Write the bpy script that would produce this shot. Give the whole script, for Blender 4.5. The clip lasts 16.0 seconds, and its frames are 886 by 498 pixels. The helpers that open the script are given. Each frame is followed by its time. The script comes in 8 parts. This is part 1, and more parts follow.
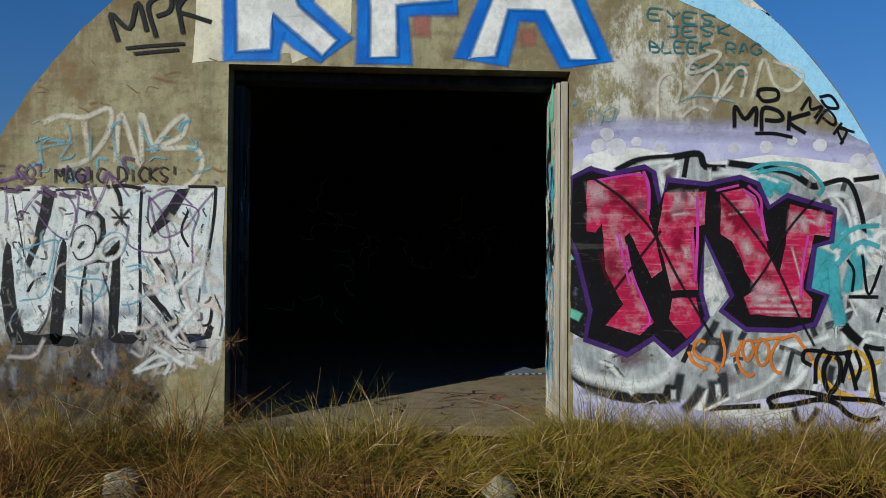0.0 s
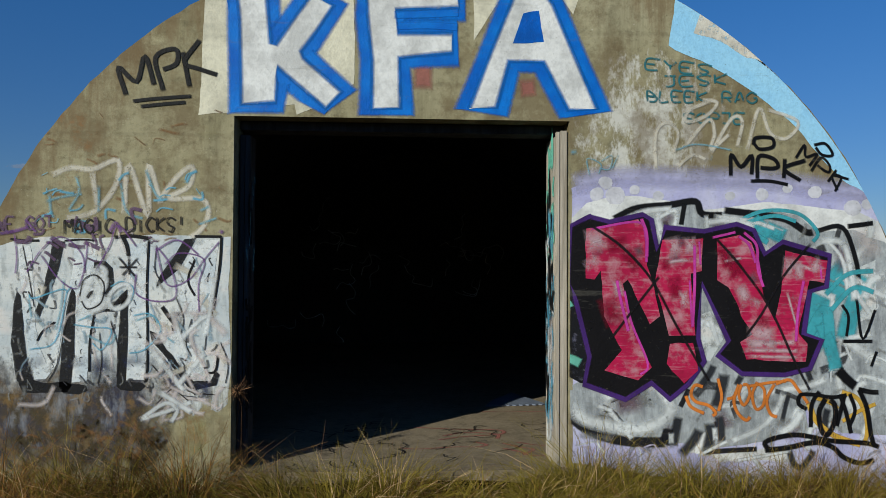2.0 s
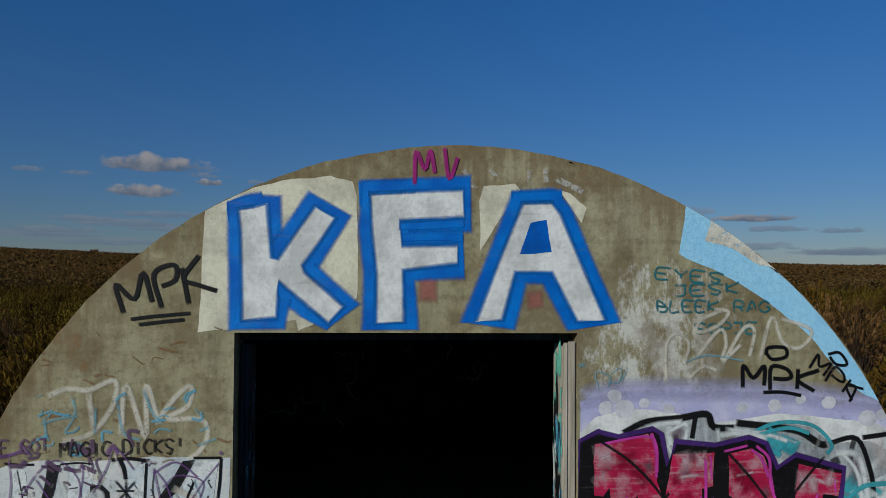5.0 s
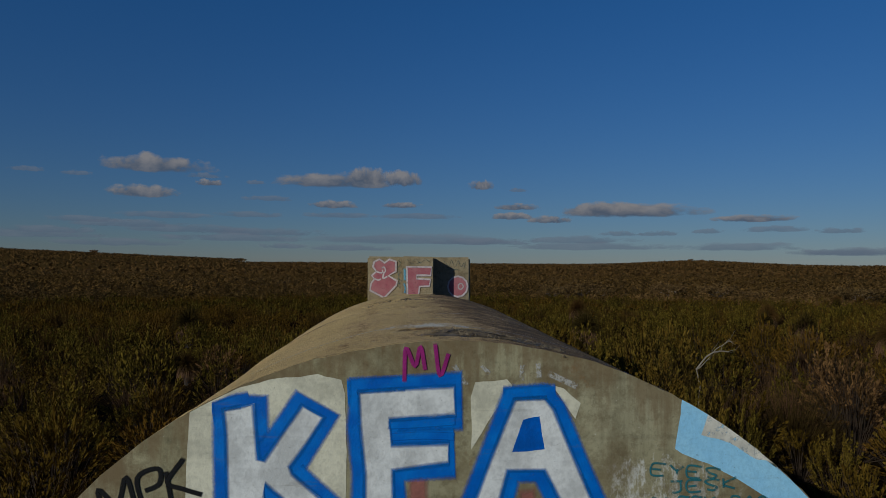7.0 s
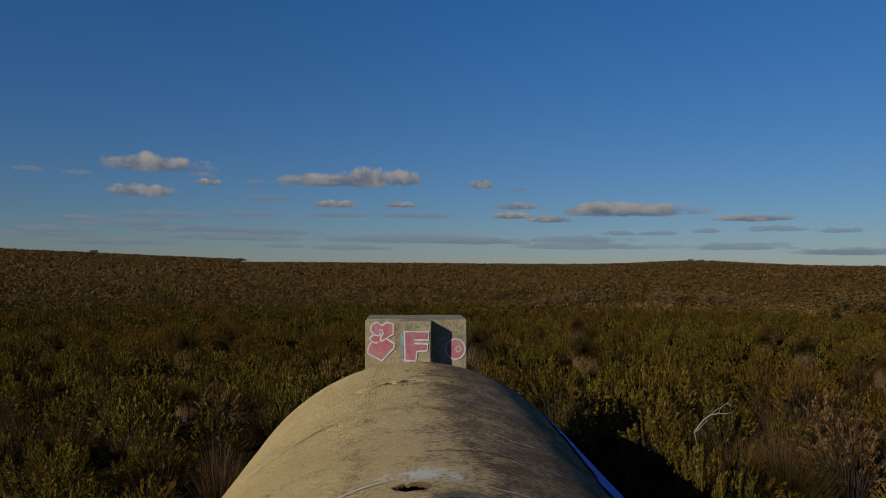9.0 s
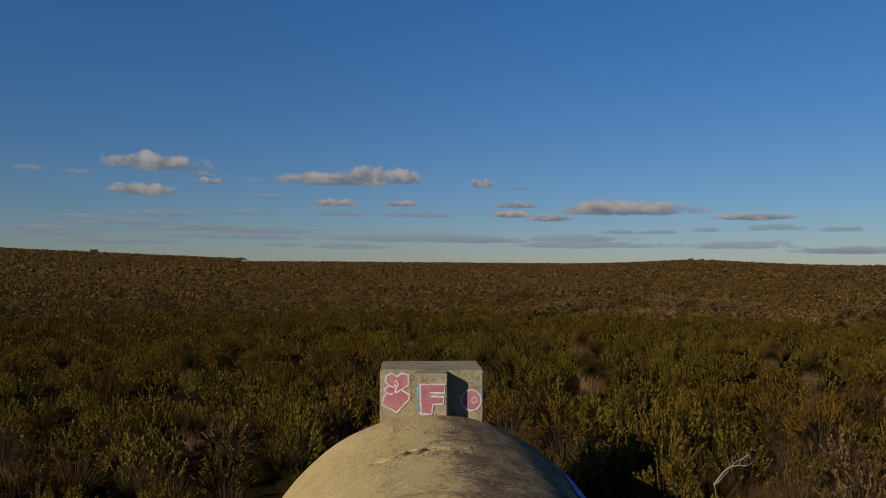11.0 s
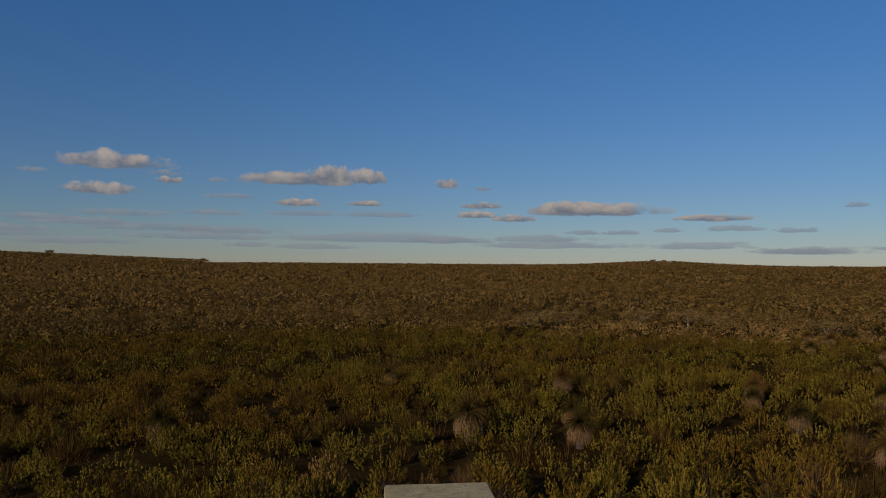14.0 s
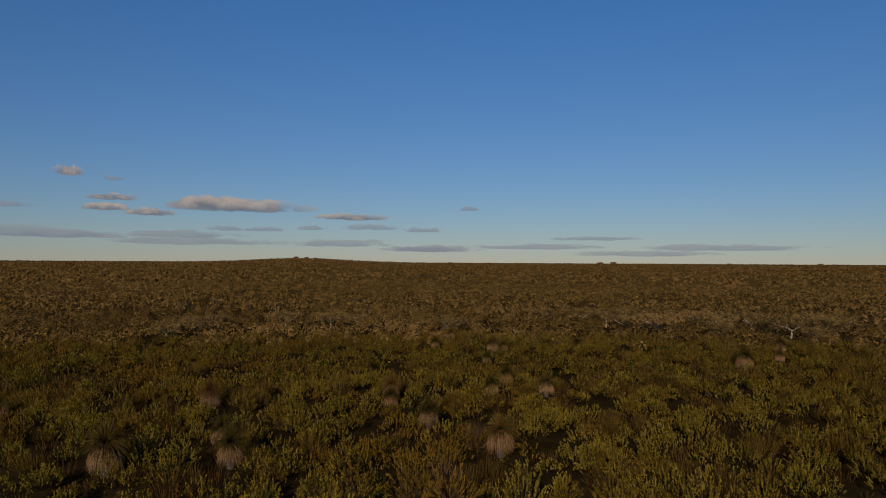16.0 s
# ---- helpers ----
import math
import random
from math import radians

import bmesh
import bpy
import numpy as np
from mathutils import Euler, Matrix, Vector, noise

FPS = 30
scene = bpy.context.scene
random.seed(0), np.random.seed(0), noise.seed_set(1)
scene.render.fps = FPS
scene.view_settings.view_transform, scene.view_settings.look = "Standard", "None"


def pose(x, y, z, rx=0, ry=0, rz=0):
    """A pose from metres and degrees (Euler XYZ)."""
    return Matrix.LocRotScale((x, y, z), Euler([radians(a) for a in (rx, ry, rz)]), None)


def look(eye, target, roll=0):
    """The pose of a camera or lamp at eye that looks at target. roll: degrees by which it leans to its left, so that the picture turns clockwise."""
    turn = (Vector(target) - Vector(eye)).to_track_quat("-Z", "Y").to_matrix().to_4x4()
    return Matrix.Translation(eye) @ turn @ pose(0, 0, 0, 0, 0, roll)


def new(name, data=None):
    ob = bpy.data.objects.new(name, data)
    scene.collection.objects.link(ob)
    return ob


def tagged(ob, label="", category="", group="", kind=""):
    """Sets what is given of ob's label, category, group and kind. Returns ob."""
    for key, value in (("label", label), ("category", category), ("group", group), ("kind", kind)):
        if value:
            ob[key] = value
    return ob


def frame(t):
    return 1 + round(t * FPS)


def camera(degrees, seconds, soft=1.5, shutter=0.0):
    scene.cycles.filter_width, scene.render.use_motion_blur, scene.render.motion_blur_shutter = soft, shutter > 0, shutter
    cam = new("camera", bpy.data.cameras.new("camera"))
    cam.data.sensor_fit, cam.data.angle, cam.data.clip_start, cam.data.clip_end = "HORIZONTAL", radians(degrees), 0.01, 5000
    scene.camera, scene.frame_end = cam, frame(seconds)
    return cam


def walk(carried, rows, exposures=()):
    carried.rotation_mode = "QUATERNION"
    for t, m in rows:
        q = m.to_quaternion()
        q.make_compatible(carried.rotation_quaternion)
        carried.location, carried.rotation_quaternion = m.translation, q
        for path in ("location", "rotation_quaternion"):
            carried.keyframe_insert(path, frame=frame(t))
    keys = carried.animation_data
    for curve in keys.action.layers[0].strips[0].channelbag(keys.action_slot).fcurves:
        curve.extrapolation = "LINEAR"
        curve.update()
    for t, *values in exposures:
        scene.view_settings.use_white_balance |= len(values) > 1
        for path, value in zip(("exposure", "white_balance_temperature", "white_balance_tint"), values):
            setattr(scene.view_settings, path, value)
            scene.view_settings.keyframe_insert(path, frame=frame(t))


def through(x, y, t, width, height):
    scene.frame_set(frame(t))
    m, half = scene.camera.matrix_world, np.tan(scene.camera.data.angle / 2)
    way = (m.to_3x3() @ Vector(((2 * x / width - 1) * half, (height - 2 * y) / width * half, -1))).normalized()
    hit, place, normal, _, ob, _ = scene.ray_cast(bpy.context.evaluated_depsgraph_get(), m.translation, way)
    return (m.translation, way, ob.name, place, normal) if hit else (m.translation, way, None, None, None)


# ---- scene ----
cam = camera(63.8, 16.0, soft=0.8)
PATH = [
    (0, (0.013, -5.479, 1.267), (0.125, -3.483, 1.309), 0.4),
    (0.5, (-0.003, -5.441, 1.282), (0.108, -3.444, 1.324), 0.4),
    (1, (-0.051, -5.473, 1.28), (0.06, -3.476, 1.322), 0.3),
    (1.5, (-0.032, -5.53, 1.434), (0.079, -3.534, 1.476), 0.3),
    (2, (-0.006, -5.589, 1.637), (0.105, -3.593, 1.679), 0.3),
    (2.5, (-0.023, -5.6, 1.84), (0.088, -3.603, 1.881), 0.4),
    (3, (-0.043, -5.586, 2.079), (0.069, -3.589, 2.12), 0.4),
    (5.5, (-0.051, -5.468, 3.659), (0.06, -3.472, 3.707), 0.4),
    (6, (-0.04, -5.449, 4.037), (0.071, -3.453, 4.084), 0.4),
    (6.5, (-0.018, -5.422, 4.415), (0.095, -3.426, 4.464), 0.4),
    (7, (0.013, -5.403, 4.801), (0.125, -3.407, 4.848), 0.4),
    (7.5, (0.059, -5.389, 5.169), (0.171, -3.392, 5.217), 0.5),
    (8, (0.08, -5.39, 5.544), (0.192, -3.394, 5.59), 0.4),
    (8.5, (0.067, -5.384, 5.901), (0.179, -3.388, 5.947), 0.4),
    (9, (0.058, -5.414, 6.269), (0.17, -3.418, 6.314), 0.4),
    (11.5, (-0.465, -4.913, 7.829), (-0.353, -2.916, 7.87), 0.4),
    (12, (-0.655, -4.546, 8.314), (-0.543, -2.55, 8.355), 0.4),
    (12.5, (-0.839, -4.233, 8.817), (-0.727, -2.236, 8.857), 0.4),
    (13, (-0.983, -3.936, 9.309), (-0.862, -1.94, 9.35), 0.4),
    (13.5, (-1.117, -3.756, 9.67), (-0.928, -1.765, 9.712), 0.4),
    (14, (-1.224, -3.646, 10.049), (-1.014, -1.658, 10.09), 0.4),
    (14.5, (-1.274, -3.631, 10.394), (-0.831, -1.681, 10.432), 0.3),
    (15, (-1.534, -3.593, 10.667), (-0.86, -1.71, 10.705), 0.3),
    (15.5, (-1.69, -3.696, 10.93), (-0.8, -1.905, 10.968), 0.3),
    (16, (-1.799, -3.798, 11.16), (-0.677, -2.143, 11.197), 0.3),
]
walk(cam, [(t, look(eye, target, roll)) for t, eye, target, roll in PATH],
     [(0, -0.08, 5950, 4), (3, -0.14, 5900, 4), (5.5, -0.68, 5700, 4), (7, -0.93, 5700, 4), (9, -0.40, 6100, 4), (12.5, -0.12, 6650, 6), (16, -0.12, 6950, 9)])

# ---- world, sun ----
SUN_EL, SUN_AZ = radians(21), radians(225)
world = bpy.data.worlds.new("sky")
scene.world = world
world.use_nodes = True
wt = world.node_tree
sky = wt.nodes.new("ShaderNodeTexSky")
sky.sky_type, sky.sun_disc = "NISHITA", False
sky.sun_elevation, sky.sun_rotation = SUN_EL, SUN_AZ
sky.altitude, sky.air_density, sky.dust_density, sky.ozone_density = 0, 1.0, 0.0, 2.5
# the clear dry air is a purer blue overhead than the sky model's
up = wt.nodes.new("ShaderNodeSeparateXYZ")
wt.links.new(wt.nodes.new("ShaderNodeTexCoord").outputs["Generated"], up.inputs[0])
tint = wt.nodes.new("ShaderNodeValToRGB")
wt.links.new(up.outputs["Z"], tint.inputs[0])
tint.color_ramp.elements[0].position, tint.color_ramp.elements[0].color = 0.0, (0.495, 0.570, 0.815, 1)
tint.color_ramp.elements[1].position, tint.color_ramp.elements[1].color = 0.34, (0.385, 0.77, 1.22, 1)
deep = wt.nodes.new("ShaderNodeMix")
deep.data_type, deep.blend_type = "RGBA", "MULTIPLY"
deep.inputs[0].default_value = 1.0
wt.links.new(sky.outputs[0], deep.inputs[6])
wt.links.new(tint.outputs[0], deep.inputs[7])
wt.links.new(deep.outputs[2], wt.nodes["Background"].inputs[0])
wt.nodes["Background"].inputs[1].default_value = 0.07
sun = new("sun", bpy.data.lights.new("sun", "SUN"))
sun.data.energy, sun.data.angle, sun.data.color = 5.0, radians(0.5), (1.0, 0.925, 0.77)
sun.matrix_world = look((40 * math.sin(SUN_AZ) * math.cos(SUN_EL), 40 * math.cos(SUN_AZ) * math.cos(SUN_EL), 40 * math.sin(SUN_EL)), (0, 0, 0))

# ---- materials ----
class Nodes:
    """Short way to write a node tree: n.add(type, input=value or socket) returns the node."""

    def __init__(self, name):
        self.mat = bpy.data.materials.new(name)
        self.mat.use_nodes = True
        self.tree = self.mat.node_tree
        self.bsdf = self.tree.nodes["Principled BSDF"]
        self.out = self.tree.nodes["Material Output"]
        self.coord = self.add("ShaderNodeTexCoord").outputs["Object"]
        self.world = self.add("ShaderNodeNewGeometry")

    def put(self, socket, value):
        if isinstance(value, bpy.types.NodeSocket):
            self.tree.links.new(value, socket)
        else:
            socket.default_value = value

    def add(self, kind, **inputs):
        n = self.tree.nodes.new(kind)
        for key, value in inputs.items():
            self.put(n.inputs[key.replace("_", " ")], value)
        return n

    def noise(self, scale, detail=5.0, rough=0.6, stretch=(1, 1, 1), src=None):
        m = self.add("ShaderNodeMapping", Vector=src or self.coord, Scale=stretch)
        return self.add("ShaderNodeTexNoise", Vector=m.outputs[0], Scale=scale, Detail=detail, Roughness=rough).outputs["Fac"]

    def ramp(self, fac, *stops):
        r = self.add("ShaderNodeValToRGB", Fac=fac)
        el = r.color_ramp.elements
        while len(el) < len(stops):
            el.new(0.5)
        for e, (p, c) in zip(el, stops):
            e.position, e.color = p, (*c, 1) if isinstance(c, tuple) else (c, c, c, 1)
        return r.outputs[0]

    def mix(self, fac, a, b, kind="MIX"):
        m = self.tree.nodes.new("ShaderNodeMix")
        m.data_type, m.blend_type = "RGBA", kind
        for s, v in ((m.inputs[0], fac), (m.inputs[6], a), (m.inputs[7], b)):
            self.put(s, (*v, 1) if isinstance(v, tuple) and len(v) == 3 else v)
        return m.outputs[2]

    def math(self, op, a, b=0.0, clamp=False):
        m = self.tree.nodes.new("ShaderNodeMath")
        m.operation, m.use_clamp = op, clamp
        self.put(m.inputs[0], a)
        self.put(m.inputs[1], b)
        return m.outputs[0]

    def finish(self, color, rough=0.85, bump=None, strength=0.3, depth=0.02):
        self.put(self.bsdf.inputs["Base Color"], (*color, 1) if isinstance(color, tuple) else color)
        self.put(self.bsdf.inputs["Roughness"], rough)
        self.bsdf.inputs["Specular IOR Level"].default_value = 0.25
        if bump is not None:
            b = self.add("ShaderNodeBump", Height=bump, Strength=strength, Distance=depth)
            self.tree.links.new(b.outputs[0], self.bsdf.inputs["Normal"])
        return self.mat

    def see_through(self, alpha):
        t = self.add("ShaderNodeBsdfTransparent")
        m = self.tree.nodes.new("ShaderNodeMixShader")
        self.put(m.inputs[0], alpha)
        self.tree.links.new(t.outputs[0], m.inputs[1])
        self.tree.links.new(self.bsdf.outputs[0], m.inputs[2])
        self.tree.links.new(m.outputs[0], self.out.inputs["Surface"])
        return self.mat


def concrete(name, light, mid, dark, grime=0.45, coarse=False, worn=False):
    n = Nodes(name)
    patches = n.noise(0.7, 6, 0.65)
    fine = n.noise(13, 9, 0.75)
    grit = n.noise(70, 4, 0.7)
    streak = n.noise(5.0, 7, 0.72, (1, 1, 0.09))
    col = n.mix(n.ramp(patches, (0.35, 0.0), (0.65, 1.0)), mid, light)
    col = n.mix(n.math("MULTIPLY", n.ramp(streak, (0.48, 0.0), (0.72, 1.0)), grime), col, dark)
    col = n.mix(n.math("MULTIPLY", n.ramp(fine, (0.50, 0.0), (0.68, 1.0)), 0.6), col, dark)
    col = n.mix(n.math("MULTIPLY", n.ramp(n.noise(26, 3, 0.8), (0.66, 0.0), (0.72, 1.0)), 0.6), col, dark)
    col = n.mix(n.math("MULTIPLY", n.ramp(n.noise(34, 2, 0.7, src=n.world.outputs["Position"]), (0.69, 0.0), (0.73, 1.0)), 0.5), col, (0.55, 0.52, 0.45))
    # faint lift lines of the formwork
    line = n.add("ShaderNodeTexWave", Vector=n.add("ShaderNodeMapping", Vector=n.coord, Scale=(0.02, 0.02, 1)).outputs[0], Scale=0.72, Distortion=0.6, Detail=2.0)
    line.bands_direction = "Z"
    lift = n.ramp(line.outputs["Fac"], (0.0, 0.0), (0.03, 1.0))
    col = n.mix(0.10, col, n.mix(1.0, col, lift, "MULTIPLY"))
    blot = n.noise(3.4, 9, 0.78)
    col = n.mix(n.math("MULTIPLY", n.ramp(blot, (0.54, 0.0), (0.66, 1.0)), 0.55), col, dark)
    col = n.mix(n.math("MULTIPLY", n.ramp(blot, (0.34, 1.0), (0.44, 0.0)), 0.35), col, tuple(min(0.6, c * 1.5) for c in light))
    if worn:
        # the last scraps of an old white coat beside the doorway, and a darker weathered patch
        at = n.add("ShaderNodeSeparateXYZ", Vector=n.coord)
        dx, dz = n.math("MULTIPLY", n.math("SUBTRACT", at.outputs["X"], 1.95), 1.15), n.math("SUBTRACT", at.outputs["Z"], 2.65)
        reach = n.math("SUBTRACT", 0.75, n.math("ADD", n.math("MULTIPLY", dx, dx), n.math("MULTIPLY", dz, dz)))
        scraps = n.math("ADD", n.math("MULTIPLY", n.noise(5.5, 10, 0.8, (1.3, 1, 0.6)), 1.0), n.math("MULTIPLY", reach, 0.22))
        col = n.mix(n.math("MULTIPLY", n.ramp(scraps, (0.585, 0.0), (0.67, 1.0)), 0.8), col, (0.60, 0.585, 0.54))
        weathered = n.math("ADD", n.noise(2.2, 9, 0.75), n.math("MULTIPLY", n.noise(0.9, 3, 0.5), 0.5))
        col = n.mix(n.math("MULTIPLY", n.ramp(weathered, (0.71, 0.0), (0.84, 1.0)), 0.65), col, (0.125, 0.088, 0.042))
        # rain runs brown from the rim of the arch
        ex, ez = n.math("SUBTRACT", at.outputs["X"], 0.38), n.math("SUBTRACT", at.outputs["Z"], 0.396)
        rim = n.math("SUBTRACT", n.math("SQRT", n.math("ADD", n.math("MULTIPLY", ex, ex), n.math("MULTIPLY", ez, ez))), 3.83)
        runs = n.math("ADD", n.math("ADD", n.math("MULTIPLY", rim, 0.30), n.math("MULTIPLY", n.noise(7, 6, 0.7, (1, 1, 0.1)), 0.6)), n.math("MULTIPLY", n.noise(3, 7, 0.75), 0.4))
        col = n.mix(n.math("MULTIPLY", n.ramp(runs, (0.415, 0.0), (0.52, 1.0)), 0.65), col, (0.15, 0.10, 0.048))
        rust = n.math("ADD", n.noise(1.7, 8, 0.75), n.math("MULTIPLY", n.noise(20, 5, 0.8), 0.25))
        col = n.mix(n.math("MULTIPLY", n.ramp(rust, (0.72, 0.0), (0.80, 1.0)), 0.5), col, (0.26, 0.13, 0.05))
    height = n.math("ADD", n.math("MULTIPLY", fine, 0.7), n.math("MULTIPLY", grit, 0.35))
    height = n.math("ADD", height, n.math("MULTIPLY", lift, 0.25))
    return n.finish(col, n.ramp(fine, (0.2, 0.75), (0.8, 0.95)), height, 0.55 if coarse else 0.35, 0.03 if coarse else 0.015)


def roof_concrete(name):
    n = Nodes(name)
    pos = n.add("ShaderNodeSeparateXYZ", Vector=n.coord)
    x = pos.outputs["X"]
    fine, speck = n.noise(7, 8, 0.75), n.noise(26, 6, 0.8)
    # clean render on the sunny shoulder, worn to bare grey-brown topping along the crown and the far shoulder
    side = n.math("ADD", n.math("MULTIPLY", x, 0.16), n.math("MULTIPLY", n.noise(0.8, 6, 0.65, (1.0, 0.5, 1.0)), 0.8))
    clean = n.mix(n.ramp(n.noise(0.55, 6, 0.6), (0.3, 0.0), (0.7, 1.0)), (0.53, 0.355, 0.140), (0.63, 0.440, 0.190))
    col = n.mix(n.ramp(side, (0.36, 0.0), (0.56, 1.0)), clean, (0.55, 0.375, 0.180))
    col = n.mix(n.math("MULTIPLY", n.ramp(n.noise(16, 7, 0.8), (0.5, 0.0), (0.62, 1.0)), 0.3), col, (0.24, 0.165, 0.075))
    # lichen and soot: ragged speckle, thick on one flank, thin streaks elsewhere
    lane = n.noise(2.2, 10, 0.78, (0.9, 0.7, 1.0))
    grain = n.noise(17, 9, 0.85, (0.7, 1.4, 1.0))
    worn = n.ramp(n.math("ADD", n.math("MULTIPLY", x, 0.5), n.math("MULTIPLY", n.math("SUBTRACT", n.noise(1.3, 6, 0.65), 0.5), 1.1)), (0.04, 0.0), (0.50, 1.0))
    for shift, slope, much, tone in ((-0.030, 0.125, 0.8, (0.20, 0.115, 0.050)), (-0.095, 0.125, 0.85, (0.075, 0.046, 0.024))):
        f = n.math("ADD", n.math("ADD", n.math("MULTIPLY", worn, slope), shift), n.math("ADD", n.math("MULTIPLY", lane, 0.38), n.math("MULTIPLY", grain, 0.62)))
        col = n.mix(n.math("MULTIPLY", n.ramp(f, (0.515, 0.0), (0.54, 1.0)), much), col, tone)
    rust = n.math("ADD", n.math("MULTIPLY", n.noise(3.5, 8, 0.8, (1.0, 0.6, 1.0)), 0.4), n.math("MULTIPLY", n.noise(20, 8, 0.85), 0.6))
    lanes = n.math("SUBTRACT", 0.055, n.math("ABSOLUTE", n.math("MULTIPLY", n.math("ADD", x, 0.45), 0.22)))
    rust = n.math("ADD", rust, n.math("MAXIMUM", lanes, -0.03))
    col = n.mix(n.math("MULTIPLY", n.ramp(rust, (0.56, 0.0), (0.60, 1.0)), 0.75), col, (0.205, 0.110, 0.042))
    pale = n.math("ADD", n.math("MULTIPLY", n.noise(4.5, 8, 0.85, (0.7, 1.4, 1)), 0.6), n.math("MULTIPLY", speck, 0.4))
    col = n.mix(n.math("MULTIPLY", n.ramp(pale, (0.575, 0.0), (0.605, 1.0)), 0.7), col, (0.58, 0.48, 0.34))
    # lime has bloomed round the hole
    bx, by = n.math("MULTIPLY", n.math("SUBTRACT", x, 0.28), 1.5), n.math("MULTIPLY", n.math("SUBTRACT", pos.outputs["Y"], 1.62), 2.6)
    near = n.math("SUBTRACT", 0.62, n.math("SQRT", n.math("ADD", n.math("MULTIPLY", bx, bx), n.math("MULTIPLY", by, by))))
    bloom = n.math("ADD", n.math("MULTIPLY", near, 0.28), n.math("ADD", n.math("MULTIPLY", n.noise(4.0, 9, 0.8), 0.6), n.math("MULTIPLY", n.noise(20, 7, 0.8), 0.4)))
    col = n.mix(n.math("MULTIPLY", n.ramp(bloom, (0.51, 0.0), (0.60, 1.0)), 0.9), col, (0.66, 0.61, 0.53))
    # broken brown edge of the hole
    hx, hy = n.math("MULTIPLY", n.math("SUBTRACT", x, 0.17), 1.0), n.math("MULTIPLY", n.math("SUBTRACT", pos.outputs["Y"], 1.24), 1.35)
    lip = n.math("SUBTRACT", n.math("SQRT", n.math("ADD", n.math("MULTIPLY", hx, hx), n.math("MULTIPLY", hy, hy))), n.math("MULTIPLY", n.noise(12, 5, 0.7), 0.08))
    col = n.mix(n.ramp(lip, (0.13, 1.0), (0.16, 0.0)), col, (0.13, 0.075, 0.034))
    height = n.math("ADD", n.math("MULTIPLY", fine, 0.8), n.math("ADD", n.math("MULTIPLY", speck, 0.5), n.math("MULTIPLY", grain, 0.6)))
    return n.finish(col, 0.9, height, 0.8, 0.05)


def paintwork(name, color, soft=True, wear=0.25, cover=1.0, second=None, streaky=False, fade=0.42):
    n = Nodes(name)
    big, fine = n.noise(3.0, 4, 0.6), n.noise(24, 6, 0.7)
    other = second or tuple(c * 0.72 for c in color)
    f = n.math("ADD", n.math("MULTIPLY", n.noise(4.5, 8, 0.75, (3.0, 1, 0.7)), 0.6), n.math("MULTIPLY", n.noise(3.0, 7, 0.7), 0.4)) if streaky else big
    col = n.mix(n.ramp(f, (0.42, 0.0), (0.60, 1.0)), color, other)
    col = n.mix(n.math("MULTIPLY", n.ramp(fine, (0.45, 0.0), (0.75, 1.0)), 0.45), col, tuple(c * 0.55 + 0.004 for c in color))
    # the pits and board marks of the concrete show through
    pits = n.ramp(n.noise(30, 4, 0.8), (0.64, 0.0), (0.70, 1.0))
    col = n.mix(n.math("MULTIPLY", pits, 0.55), col, (0.10, 0.085, 0.06))
    board = n.ramp(n.noise(9, 5, 0.75, (0.12, 0.12, 1.0)), (0.60, 0.0), (0.68, 1.0))
    col = n.mix(n.math("MULTIPLY", board, 0.28), col, (0.13, 0.12, 0.10))
    n.finish(col, 0.6, n.math("ADD", fine, n.noise(60, 4)), 0.28, 0.010)
    n.bsdf.inputs["Specular IOR Level"].default_value = 0.15
    chips = n.ramp(n.noise(13, 8, 0.75), (0.62 - 0.22 * wear, 1.0), (0.70 - 0.2 * wear, 1.0 - min(1.0, wear * 1.6)))
    alpha = n.math("MULTIPLY", chips, cover)
    if soft:
        uv = n.add("ShaderNodeSeparateXYZ", Vector=n.add("ShaderNodeUVMap").outputs[0])
        edge = n.math("MINIMUM", uv.outputs["X"], uv.outputs["Y"])
        rag = n.math("ADD", edge, n.math("MULTIPLY", n.math("SUBTRACT", n.noise(40, 4, 0.7), 0.5), 0.18))
        alpha = n.math("MULTIPLY", alpha, n.ramp(rag, (0.08, 0.0), (fade, 1.0)))
    return n.see_through(alpha)


